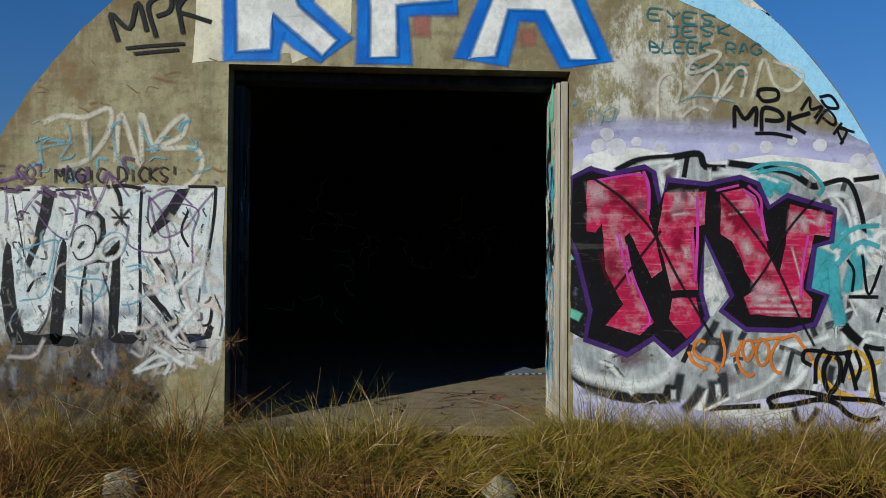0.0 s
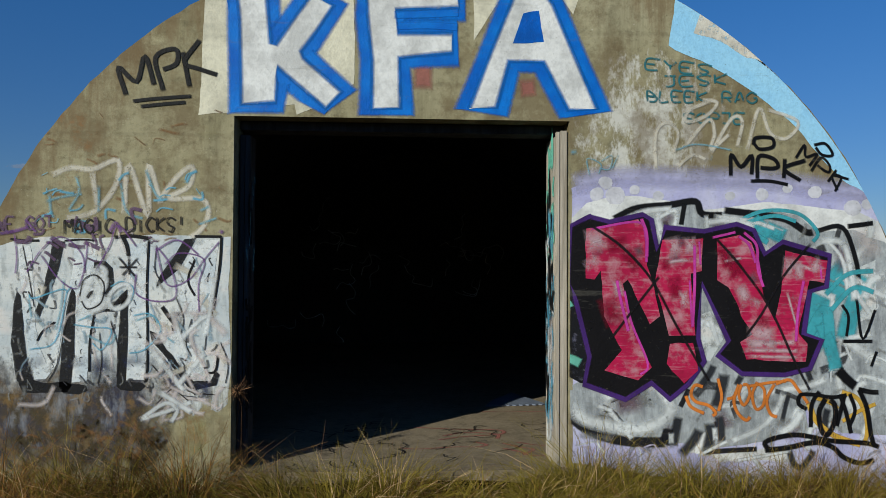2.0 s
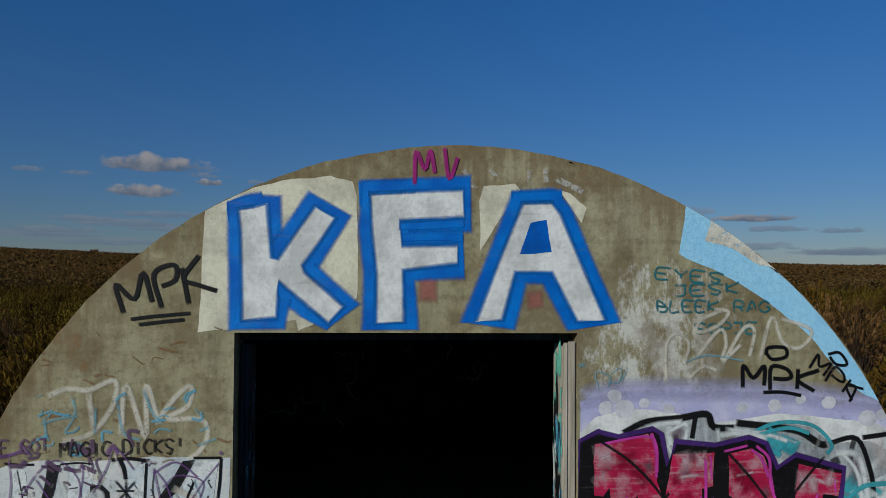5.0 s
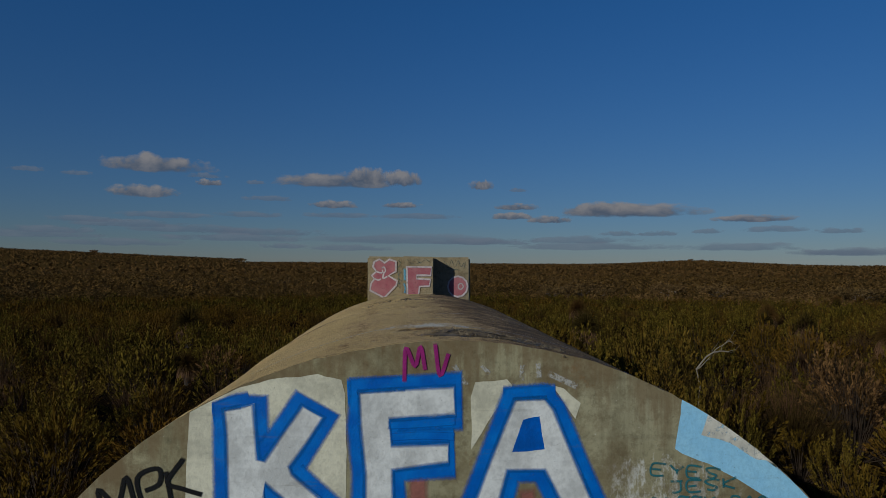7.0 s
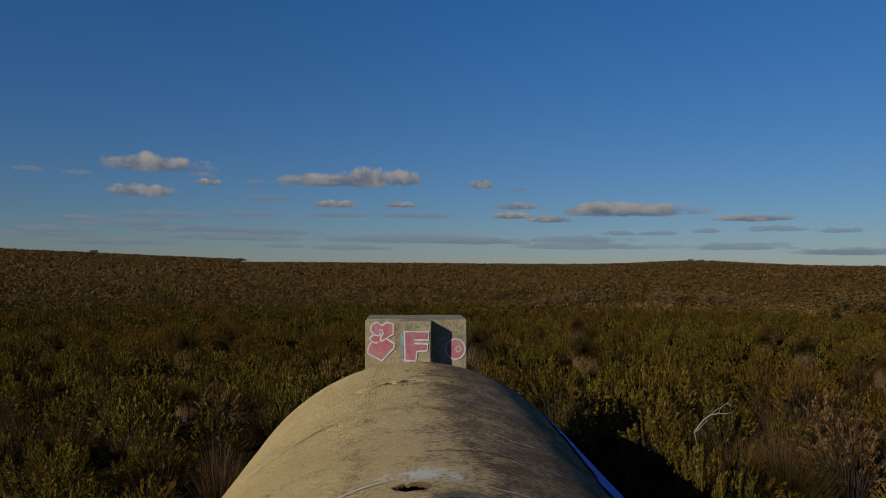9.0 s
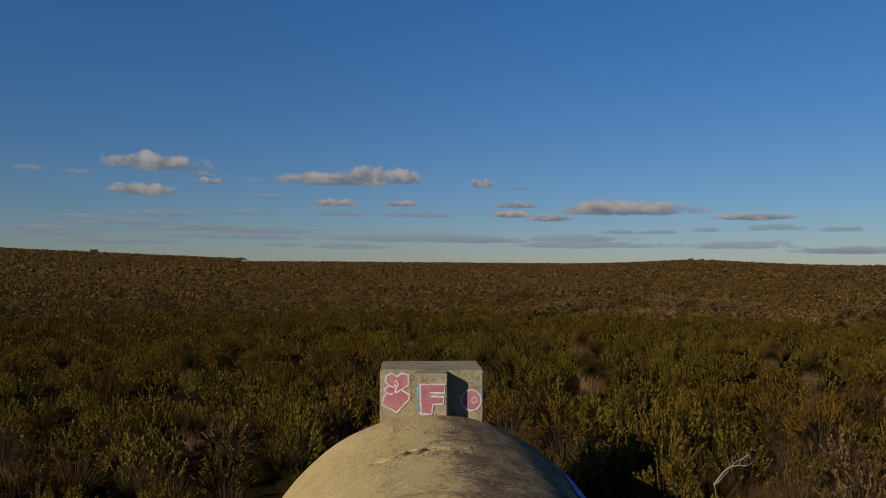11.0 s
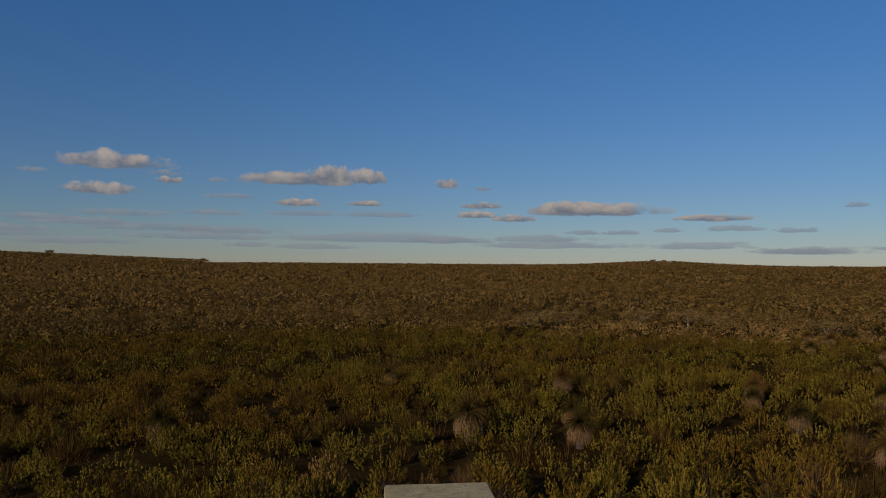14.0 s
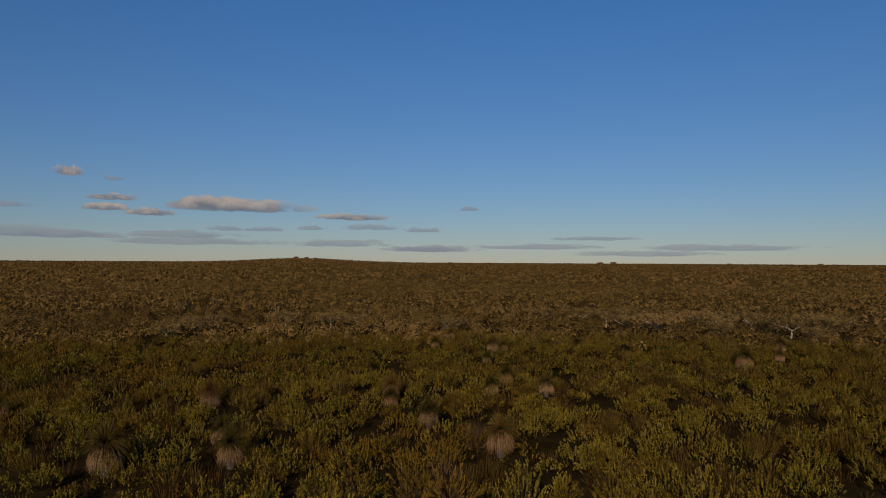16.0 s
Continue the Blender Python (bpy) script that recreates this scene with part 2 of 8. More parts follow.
def dabbed_white(name):
    """White ground of many coats: grey upright dabs, pink and blue tints, thin places."""
    n = Nodes(name)
    col = n.mix(n.ramp(n.noise(2.4, 4, 0.6), (0.36, 0.0), (0.66, 1.0)), (0.60, 0.60, 0.57), (0.42, 0.46, 0.48))
    col = n.mix(n.math("MULTIPLY", n.ramp(n.noise(3.1, 3, 0.5, (1, 1, 1.6)), (0.52, 0.0), (0.68, 1.0)), 0.55), col, (0.68, 0.58, 0.52))
    for scale, stretch, edge, much, tone in ((8.0, (1.7, 1, 0.6), 0.53, 0.55, (0.24, 0.26, 0.26)), (15.0, (1.9, 1, 0.9), 0.56, 0.5, (0.30, 0.34, 0.36)), (4.0, (1.6, 1, 0.5), 0.52, 0.5, (0.42, 0.47, 0.52)), (26.0, (0.6, 1, 2.4), 0.57, 0.45, (0.20, 0.19, 0.18))):
        col = n.mix(n.math("MULTIPLY", n.ramp(n.noise(scale, 5, 0.62, stretch), (edge, 0.0), (edge + 0.12, 1.0)), much), col, tone)
    # short grey dashes in rows, half covered
    dash = n.noise(16, 3, 0.5, (1.6, 1, 0.8))
    rows = n.math("MULTIPLY", n.ramp(dash, (0.58, 0.0), (0.64, 1.0)), n.ramp(n.noise(2.0, 3, 0.5), (0.48, 0.0), (0.60, 1.0)))
    col = n.mix(n.math("MULTIPLY", rows, 0.7), col, (0.20, 0.22, 0.23))
    fine = n.noise(24, 6, 0.7)
    # the coat thins out towards the foot of the wall
    height = n.add("ShaderNodeSeparateXYZ", Vector=n.coord).outputs["Z"]
    foot = n.math("ADD", height, n.math("MULTIPLY", n.math("SUBTRACT", n.noise(5.0, 7, 0.7, (2.0, 1, 0.6)), 0.5), 1.3))
    chips = n.math("MULTIPLY", n.ramp(n.noise(11, 8, 0.78), (0.62, 1.0), (0.68, 0.35)), n.ramp(foot, (0.42, 0.0), (0.75, 1.0)))
    n.finish(col, 0.6, fine, 0.28, 0.010)
    n.bsdf.inputs["Specular IOR Level"].default_value = 0.15
    return n.see_through(chips)


def dry_brushed_pink(name):
    """Crimson coat with grey-pink clouds worn through it and fine level brush lines."""
    n = Nodes(name)
    cloud = n.math("ADD", n.math("MULTIPLY", n.noise(4.5, 6, 0.65), 0.65), n.math("MULTIPLY", n.noise(13, 6, 0.75, (1, 1, 1.5)), 0.35))
    col = n.mix(n.ramp(n.noise(3.2, 4, 0.6), (0.40, 0.0), (0.60, 1.0)), (0.42, 0.010, 0.065), (0.30, 0.008, 0.045))
    col = n.mix(n.math("MULTIPLY", n.ramp(cloud, (0.49, 0.0), (0.62, 1.0)), 0.75), col, (0.42, 0.24, 0.27))
    line = n.noise(30, 5, 0.7, (0.10, 1, 1.6))
    col = n.mix(n.math("MULTIPLY", n.ramp(line, (0.55, 0.0), (0.66, 1.0)), 0.40), col, (0.48, 0.30, 0.33))
    col = n.mix(n.math("MULTIPLY", n.ramp(line, (0.34, 1.0), (0.44, 0.0)), 0.35), col, (0.14, 0.012, 0.03))
    col = n.mix(n.math("MULTIPLY", n.ramp(n.noise(7, 7, 0.75), (0.58, 0.0), (0.70, 1.0)), 0.5), col, (0.13, 0.10, 0.11))
    n.finish(col, 0.6, n.noise(40, 5), 0.28, 0.010)
    n.bsdf.inputs["Specular IOR Level"].default_value = 0.15
    return n.mat


def foot_wash(name):
    """Ragged navy, brown and white spray at the foot of the wall, thinning out over the bare concrete."""
    n = Nodes(name)
    a, b, c = n.noise(2.6, 7, 0.7, (0.8, 1, 1.2)), n.noise(4.0, 6, 0.7, (1.6, 1, 0.7)), n.noise(7.0, 6, 0.7, (1.0, 1, 0.8))
    col = n.mix(n.ramp(a, (0.40, 0.0), (0.60, 1.0)), (0.030, 0.033, 0.060), (0.060, 0.045, 0.028))
    col = n.mix(n.math("MULTIPLY", n.ramp(b, (0.50, 0.0), (0.68, 1.0)), 0.45), col, (0.40, 0.42, 0.46))
    col = n.mix(n.math("MULTIPLY", n.ramp(c, (0.50, 0.0), (0.62, 1.0)), 0.75), col, (0.19, 0.115, 0.038))
    fine = n.noise(30, 6, 0.75)
    n.finish(col, 0.7, fine, 0.3, 0.010)
    n.bsdf.inputs["Specular IOR Level"].default_value = 0.15
    uv = n.add("ShaderNodeSeparateXYZ", Vector=n.add("ShaderNodeUVMap").outputs[0])
    edge = n.math("MINIMUM", uv.outputs["X"], uv.outputs["Y"])
    body = n.math("ADD", n.math("MULTIPLY", edge, 0.9), n.math("MULTIPLY", n.math("SUBTRACT", n.noise(4.0, 9, 0.7), 0.5), 1.6))
    return n.see_through(n.math("MULTIPLY", n.ramp(body, (0.10, 0.0), (0.62, 1.0)), 0.93))


def foliage(name, low, high, dry, through=0.12, grain=4.5, leafy=0.18):
    n = Nodes(name)
    low, high, dry = ((0.93 * k * tone[0], 0.77 * k * tone[1], 0.87 * k * tone[2]) for k, tone in ((0.58, low), (1.05, high), (1.08, dry)))
    leaf = n.world.outputs["Random Per Island"]
    plant = n.add("ShaderNodeObjectInfo").outputs["Random"]
    patch = n.noise(0.5, 3, 0.6, src=n.world.outputs["Position"])
    mood = n.math("ADD", n.math("MULTIPLY", plant, 0.5), n.math("MULTIPLY", patch, 0.5))
    shoot = n.noise(grain, 3, 0.6, src=n.world.outputs["Position"])
    tone = n.math("ADD", n.math("MULTIPLY", leaf, leafy), n.math("MULTIPLY", n.ramp(shoot, (0.36, 0.0), (0.64, 1.0)), 0.60))
    # whole plants differ too, some fresh, some dull
    tone = n.math("ADD", tone, n.math("SUBTRACT", n.math("MULTIPLY", n.math("ADD", n.math("MULTIPLY", plant, 0.35), n.ramp(n.noise(0.75, 2, 0.5, src=n.world.outputs["Position"]), (0.36, 0.0), (0.64, 0.65))), 0.55), 0.17), True)
    col = n.mix(tone, low, high)
    col = n.mix(n.ramp(mood, (0.52, 0.0), (0.74, 0.42)), col, dry)
    n.finish(col, 0.8)
    n.bsdf.inputs["Specular IOR Level"].default_value = 0.03
    tr = n.add("ShaderNodeBsdfTranslucent", Color=col)
    m = n.tree.nodes.new("ShaderNodeMixShader")
    m.inputs[0].default_value = through
    n.tree.links.new(n.bsdf.outputs[0], m.inputs[1])
    n.tree.links.new(tr.outputs[0], m.inputs[2])
    n.tree.links.new(m.outputs[0], n.out.inputs["Surface"])
    return n.mat


def timber(name, light, dark, vertical=True):
    n = Nodes(name)
    grain = n.noise(14, 7, 0.7, (1, 1, 0.06) if vertical else (0.06, 1, 1))
    col = n.mix(n.ramp(grain, (0.35, 0.0), (0.65, 1.0)), light, dark)
    return n.finish(col, 0.85, grain, 0.6, 0.012)


def bark(name, a, b):
    n = Nodes(name)
    g = n.noise(18, 6, 0.7, (1, 1, 0.3))
    return n.finish(n.mix(g, a, b), 0.9, g, 0.5, 0.01)


def heath(name):
    n = Nodes(name)
    p = n.world.outputs["Position"]
    a, b, c = n.noise(0.035, 5, 0.6, src=p), n.noise(0.6, 6, 0.7, src=p), n.noise(7, 6, 0.75, src=p)
    col = n.mix(n.ramp(a, (0.4, 0.0), (0.6, 1.0)), (0.017, 0.010, 0.004), (0.017, 0.011, 0.004))
    col = n.mix(n.ramp(b, (0.45, 0.0), (0.7, 1.0)), col, (0.036, 0.022, 0.009))
    col = n.mix(n.math("MULTIPLY", n.ramp(c, (0.5, 0.0), (0.75, 1.0)), 0.35), col, (0.055, 0.036, 0.018))
    # far off the soil is hidden under low brown scrub
    away = n.add("ShaderNodeVectorMath", Vector=p)
    away.operation = "LENGTH"
    col = n.mix(n.ramp(n.math("MULTIPLY", away.outputs["Value"], 0.001), (0.12, 0.0), (0.45, 1.0)), col, n.mix(n.ramp(b, (0.4, 0.0), (0.6, 1.0)), (0.068, 0.040, 0.012), (0.098, 0.057, 0.017)))
    n.finish(col, 1.0, n.math("ADD", b, c), 0.8, 0.08)
    n.bsdf.inputs["Specular IOR Level"].default_value = 0.0
    return n.mat


WALL = concrete("facade_concrete", (0.35, 0.318, 0.200), (0.245, 0.214, 0.118), (0.078, 0.065, 0.035), 0.6, worn=True)
BLOCKCON = concrete("block_concrete", (0.32, 0.255, 0.155), (0.235, 0.18, 0.10), (0.085, 0.06, 0.033), 0.55)
# the vault's inside shade is put into this concrete's low tone
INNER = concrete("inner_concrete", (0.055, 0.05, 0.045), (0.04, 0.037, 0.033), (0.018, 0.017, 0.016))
FLOOR = concrete("floor_concrete", (0.29, 0.235, 0.16), (0.20, 0.155, 0.10), (0.075, 0.058, 0.038), 0.3)
ROOF = roof_concrete("roof_concrete")
GROUND = heath("heath_soil")
POST = timber("weathered_timber", (0.50, 0.44, 0.36), (0.22, 0.19, 0.15))
CREAM = paintwork("cream_paint", (0.66, 0.62, 0.48), False, 0.15)
CREAM_WORN = paintwork("chipped_cream_paint", (0.68, 0.64, 0.55), False, 0.5)
WHITE = paintwork("white_paint", (0.70, 0.695, 0.68), False, 0.1)
WHITE_SOFT = paintwork("white_spray", (0.73, 0.75, 0.75), True, 0.35, 0.85, fade=0.75)
WHITEWASH = dabbed_white("dabbed_white_paint")
WORNWHITE = paintwork("worn_white_paint", (0.62, 0.60, 0.56), True, 0.7, 0.6)
BONE = paintwork("bone_spray", (0.68, 0.63, 0.53), True, 0.4, 0.72, fade=0.7)
PINKWHITE = paintwork("pale_pink_spray", (0.70, 0.62, 0.60), True, 0.45, 0.62, fade=0.9)
PALE = paintwork("pale_brush", (0.60, 0.42, 0.46), True, 0.5, 0.9, streaky=True, fade=1.0)
CRIMSON = paintwork("dry_crimson", (0.26, 0.003, 0.03), True, 0.4, 0.95, streaky=True, fade=1.0)
DUSK = paintwork("grey_violet_mist", (0.16, 0.10, 0.13), True, 0.4, 0.75, fade=1.0)
BLUE = paintwork("royal_blue_spray", (0.007, 0.105, 0.47), True, 0.1, second=(0.012, 0.165, 0.60), fade=0.38)
BLUE_EDGE = paintwork("royal_blue_mist", (0.012, 0.14, 0.48), True, 0.2, 0.75, fade=0.9)
GREYBLUE = paintwork("grey_blue_spray", (0.30, 0.40, 0.47), True, 0.5, 0.75, fade=0.8)
OLDGREY = paintwork("old_grey_spray", (0.27, 0.27, 0.26), True, 0.55, 0.62, fade=1.0)
DARKDAB = paintwork("dark_dab", (0.05, 0.05, 0.055), True, 0.4, 0.8)
MIST = paintwork("worn_white_mist", (0.55, 0.53, 0.48), True, 0.85, 0.7, fade=1.0)
GRIME = paintwork("brown_grime", (0.11, 0.085, 0.045), True, 0.6, 0.5, fade=1.0)
MOSS = paintwork("yellow_moss", (0.22, 0.20, 0.04), True, 0.5, 0.6, fade=1.0)
BLUE_FLAT = paintwork("royal_blue_paint", (0.007, 0.105, 0.49), False, 0.05)
SKYBLUE = paintwork("sky_blue_paint", (0.33, 0.60, 0.80), False, 0.05, second=(0.29, 0.56, 0.79))
LIGHTBLUE = paintwork("light_blue_spray", (0.20, 0.42, 0.52), True, 0.4, 0.62, fade=0.9)
CYANBLUE = paintwork("cyan_blue_spray", (0.14, 0.42, 0.60), True, 0.35, 0.7, fade=0.8)
TEAL = paintwork("teal_spray", (0.07, 0.36, 0.42), True, 0.25, 0.9)
TEALTEXT = paintwork("faded_teal_paint", (0.03, 0.16, 0.19), True, 0.45, 0.85, fade=0.6)
SCRIBBLE = paintwork("worn_teal_marker", (0.06, 0.13, 0.14), True, 0.65, 0.7, fade=0.8)
MINT = paintwork("mint_spray", (0.18, 0.52, 0.40), True, 0.2)
SALMON = paintwork("salmon_paint", (0.38, 0.15, 0.12), True, 0.3, 0.85, fade=0.6)
MAGENTA = paintwork("magenta_paint", (0.32, 0.02, 0.18), True, 0.1)
VIOLET = paintwork("violet_spray", (0.15, 0.06, 0.22), True, 0.35, 0.72, fade=0.7)
PURPLEGREY = paintwork("smudged_purple", (0.12, 0.07, 0.13), True, 0.3, 0.8)
PURPLE = paintwork("dark_purple_spray", (0.055, 0.02, 0.14), True, 0.05)
LAVENDER = paintwork("lavender_paint", (0.40, 0.39, 0.60), False, 0.2, second=(0.52, 0.51, 0.66))
GREYPAINT = paintwork("grey_spray", (0.40, 0.42, 0.43), False, 0.2, second=(0.17, 0.18, 0.19), streaky=True)
PINK = dry_brushed_pink("dry_brushed_pink")
BRIGHTPINK = paintwork("bright_magenta_spray", (0.52, 0.05, 0.34), True, 0.1)
ORANGE = paintwork("orange_spray", (0.62, 0.19, 0.03), True, 0.2)
YELLOW = paintwork("yellow_ochre_spray", (0.60, 0.36, 0.05), True, 0.2)
BLACK = paintwork("black_spray", (0.007, 0.007, 0.008), True, 0.12)
BLACK_TAG = paintwork("black_tag_spray", (0.005, 0.005, 0.006), True, 0.05)
BLACK_THIN = paintwork("black_marker", (0.012, 0.010, 0.012), True, 0.3, 0.88, fade=0.6)
BLACK_FLAT = paintwork("black_paint", (0.007, 0.006, 0.007), False, 0.15)
BLACK_SCUFFED = paintwork("scuffed_black_paint", (0.010, 0.010, 0.012), False, 0.3, 0.93)
FILLWHITE = paintwork("thin_white_fill", (0.70, 0.71, 0.70), False, 0.45, 0.9, second=(0.54, 0.60, 0.64))
DOT = paintwork("pale_lavender_dot", (0.66, 0.65, 0.70), False, 0.1, 0.85)
LAVENDER_MIST = paintwork("lavender_mist", (0.42, 0.41, 0.60), True, 0.3, 0.9, fade=1.0)
SMOKE = paintwork("smoky_dark_spray", (0.028, 0.030, 0.036), True, 0.2, 0.95, fade=0.6)
BLACK_SCUFFED_SOFT = paintwork("scuffed_black_spray", (0.014, 0.014, 0.017), True, 0.25, 0.95, fade=0.35)
LILAC = paintwork("lilac_scrawl", (0.60, 0.54, 0.72), True, 0.3, 0.7, fade=0.6)
FOOTWASH = foot_wash("navy_foot_wash")
NAVY = paintwork("navy_mist", (0.028, 0.035, 0.085), True, 0.45, 0.9, fade=0.9)
OCHRE = paintwork("rust_stain", (0.24, 0.12, 0.045), True, 0.6, 0.7, fade=1.0)
LEAF_GREEN = foliage("bright_leaf", (0.014, 0.010, 0.002), (0.195, 0.165, 0.020), (0.145, 0.090, 0.014))
LEAF_OLIVE = foliage("olive_leaf", (0.014, 0.009, 0.002), (0.150, 0.110, 0.012), (0.130, 0.072, 0.012))
LEAF_GREY = foliage("grey_leaf", (0.045, 0.030, 0.009), (0.215, 0.140, 0.045), (0.16, 0.09, 0.030))
TWIGS_DRY = foliage("dry_twig", (0.035, 0.024, 0.010), (0.145, 0.098, 0.042), (0.11, 0.064, 0.025), 0.1)
RUSH = foliage("rush_blade", (0.028, 0.022, 0.006), (0.105, 0.078, 0.018), (0.095, 0.058, 0.018))
FEATHER = foliage("soft_brown_heath", (0.018, 0.011, 0.004), (0.115, 0.080, 0.016), (0.130, 0.070, 0.020), 0.15)
# brown kept dark to stand for the deep shade between shrubs
UNDER = foliage("shade_dark_undergrowth", (0.018, 0.010, 0.003), (0.068, 0.042, 0.011), (0.080, 0.040, 0.012), 0.08)
TUFT = foliage("grass_tree_needle", (0.012, 0.011, 0.003), (0.085, 0.070, 0.014), (0.115, 0.056, 0.016), 0.1)
STRAW = foliage("straw_skirt", (0.075, 0.048, 0.022), (0.27, 0.190, 0.088), (0.22, 0.115, 0.045), 0.1, 9.0, 0.35)
STEM = bark("dark_stem", (0.018, 0.011, 0.006), (0.05, 0.031, 0.018))
GRASS = foliage("tussock_blade", (0.012, 0.014, 0.003), (0.275, 0.275, 0.036), (0.32, 0.225, 0.045), 0.2, 7.0, 0.4)
GRASS_STRAW = foliage("bleached_straw", (0.10, 0.065, 0.025), (0.66, 0.55, 0.27), (0.48, 0.34, 0.15), 0.2, 9.0, 0.6)
GRASS_DRY = foliage("dry_tussock_blade", (0.022, 0.013, 0.004), (0.38, 0.235, 0.062), (0.26, 0.12, 0.024), 0.25, 7.0, 0.55)
FARBUSH = foliage("far_heath", (0.050, 0.034, 0.009), (0.160, 0.112, 0.026), (0.150, 0.088, 0.020), 0.1, grain=0.7, leafy=0.15)
HAZEBUSH = foliage("skyline_heath", (0.055, 0.038, 0.011), (0.140, 0.096, 0.026), (0.125, 0.074, 0.022), 0.1, grain=0.7, leafy=0.15)
FAROLIVE = foliage("far_olive_heath", (0.048, 0.034, 0.009), (0.122, 0.090, 0.022), (0.120, 0.072, 0.020), 0.1, 0.7, 0.15)
FARGREY = foliage("far_grey_heath", (0.065, 0.045, 0.014), (0.200, 0.142, 0.042), (0.17, 0.108, 0.030), 0.1, 0.7, 0.15)
LEAF_BANKSIA = foliage("banksia_leaf", (0.040, 0.030, 0.010), (0.205, 0.155, 0.050), (0.17, 0.115, 0.040), 0.15, 0.9)
BARK = bark("grey_bark", (0.20, 0.15, 0.11), (0.36, 0.28, 0.21))
DEADWOOD = bark("bleached_wood", (0.16, 0.13, 0.095), (0.28, 0.235, 0.175))
CHAR = bark("charred_trunk", (0.02, 0.017, 0.014), (0.06, 0.045, 0.035))
STONE = concrete("limestone", (0.42, 0.38, 0.30), (0.32, 0.28, 0.21), (0.14, 0.11, 0.07), 0.3, True)
CHIPS = concrete("roof_chips", (0.19, 0.145, 0.09), (0.12, 0.09, 0.055), (0.04, 0.03, 0.02), 0.3)
TIN = Nodes("blue_grey_board")
TIN = TIN.finish(TIN.mix(TIN.noise(6, 5), (0.10, 0.12, 0.17), (0.17, 0.19, 0.24)), 0.6, TIN.noise(30), 0.2)

# ---- building helpers ----
def link(name, verts, faces, material, parent=None, label="", smooth=False):
    me = bpy.data.meshes.new(name)
    me.from_pydata([tuple(v) for v in verts], [], [tuple(f) for f in faces])
    me.materials.append(material)
    if smooth:
        me.shade_smooth()
    me.update()
    ob = new(name, me)
    if parent is not None:
        ob.parent = parent
    if label:
        ob["label"] = label
    return ob


def part(name, bm, material, parent=None, label=""):
    me = bpy.data.meshes.new(name)
    bm.to_mesh(me)
    bm.free()
    me.materials.append(material)
    ob = new(name, me)
    if parent is not None:
        ob.parent = parent
    if label:
        ob["label"] = label
    return ob


def box(bm, lo, hi, bevel=0.01, rough=0.0, cuts=0):
    made = bmesh.ops.create_cube(bm, size=1.0)["verts"]
    for v in made:
        v.co = Vector([lo[i] + (v.co[i] + 0.5) * (hi[i] - lo[i]) for i in range(3)])
    edges = list({e for v in made for e in v.link_edges})
    if bevel:
        made = bmesh.ops.bevel(bm, geom=edges, offset=bevel, segments=2, affect="EDGES")["verts"]
    if cuts:
        bmesh.ops.subdivide_edges(bm, edges=bm.edges[:], cuts=cuts, use_grid_fill=True)
    if rough:
        for v in bm.verts:
            v.co += rough * noise.noise_vector(v.co * 3.1)
    return bm


# ---- the bunker: arched front wall, barrel roof, floor ----
CX, CZ, R = 0.38, 0.396, 3.834
DOOR_L, DOOR_R, DOOR_TOP, FLOOR_Z, BASE_Z = -1.325, 1.31, 2.78, 0.03, -0.45
FRONT_T, VAULT_Y0, VAULT_Y1 = 0.32, 0.30, 15.2


def wall_front_mesh():
    n = 150
    arc = []
    for i in range(n + 1):
        a = math.pi * i / n
        r = R + 0.010 * noise.noise((9 * a, 0.3, 0)) + 0.010 * noise.noise((41 * a, 1.7, 0))
        arc.append((CX + r * math.cos(a), CZ + r * math.sin(a)))
    outline = [(DOOR_R, BASE_Z), (CX + R, BASE_Z)] + arc + [(CX - R, BASE_Z), (DOOR_L, BASE_Z), (DOOR_L, DOOR_TOP), (DOOR_R, DOOR_TOP)]
    bm = bmesh.new()
    face = bm.faces.new([bm.verts.new((x, 0, z)) for x, z in outline])
    back = bmesh.ops.extrude_face_region(bm, geom=[face])
    for v in back["geom"]:
        if isinstance(v, bmesh.types.BMVert):
            v.co.y = FRONT_T
    bmesh.ops.triangulate(bm, faces=[f for f in bm.faces if len(f.verts) > 4])
    bmesh.ops.recalc_face_normals(bm, faces=bm.faces[:])
    return bm


wall_front = tagged(part("wall_front", wall_front_mesh(), WALL), "arched olive-grey concrete end wall covered in graffiti", kind="structure")
# the roof's render is drawn over the top edge of the wall
wall_front.data.materials.append(ROOF)
for f in wall_front.data.polygons:
    if abs(f.normal.y) < 0.5 and math.hypot(f.center.x - CX, f.center.z - CZ) > R - 0.06:
        f.material_index = 1


def roof_radius(y):
    """Half width and height of the barrel: full for most of its length, rounded off at the far end."""
    wide = math.sqrt(max(0.0, 1 - (max(0.0, y - 9.6) / 6.0) ** 2))
    high = math.sqrt(max(0.0, 1 - (max(0.0, y - 9.0) / 6.4) ** 2))
    return (R - 0.012) * wide, (R - 0.012) * high


def hole(x, y):
    """Below one inside the hole through the shell."""
    return ((x - 0.16) / 0.145) ** 2 + ((y - 1.24) / 0.105) ** 2 + 0.35 * noise.noise((14 * x, 14 * y, 5))


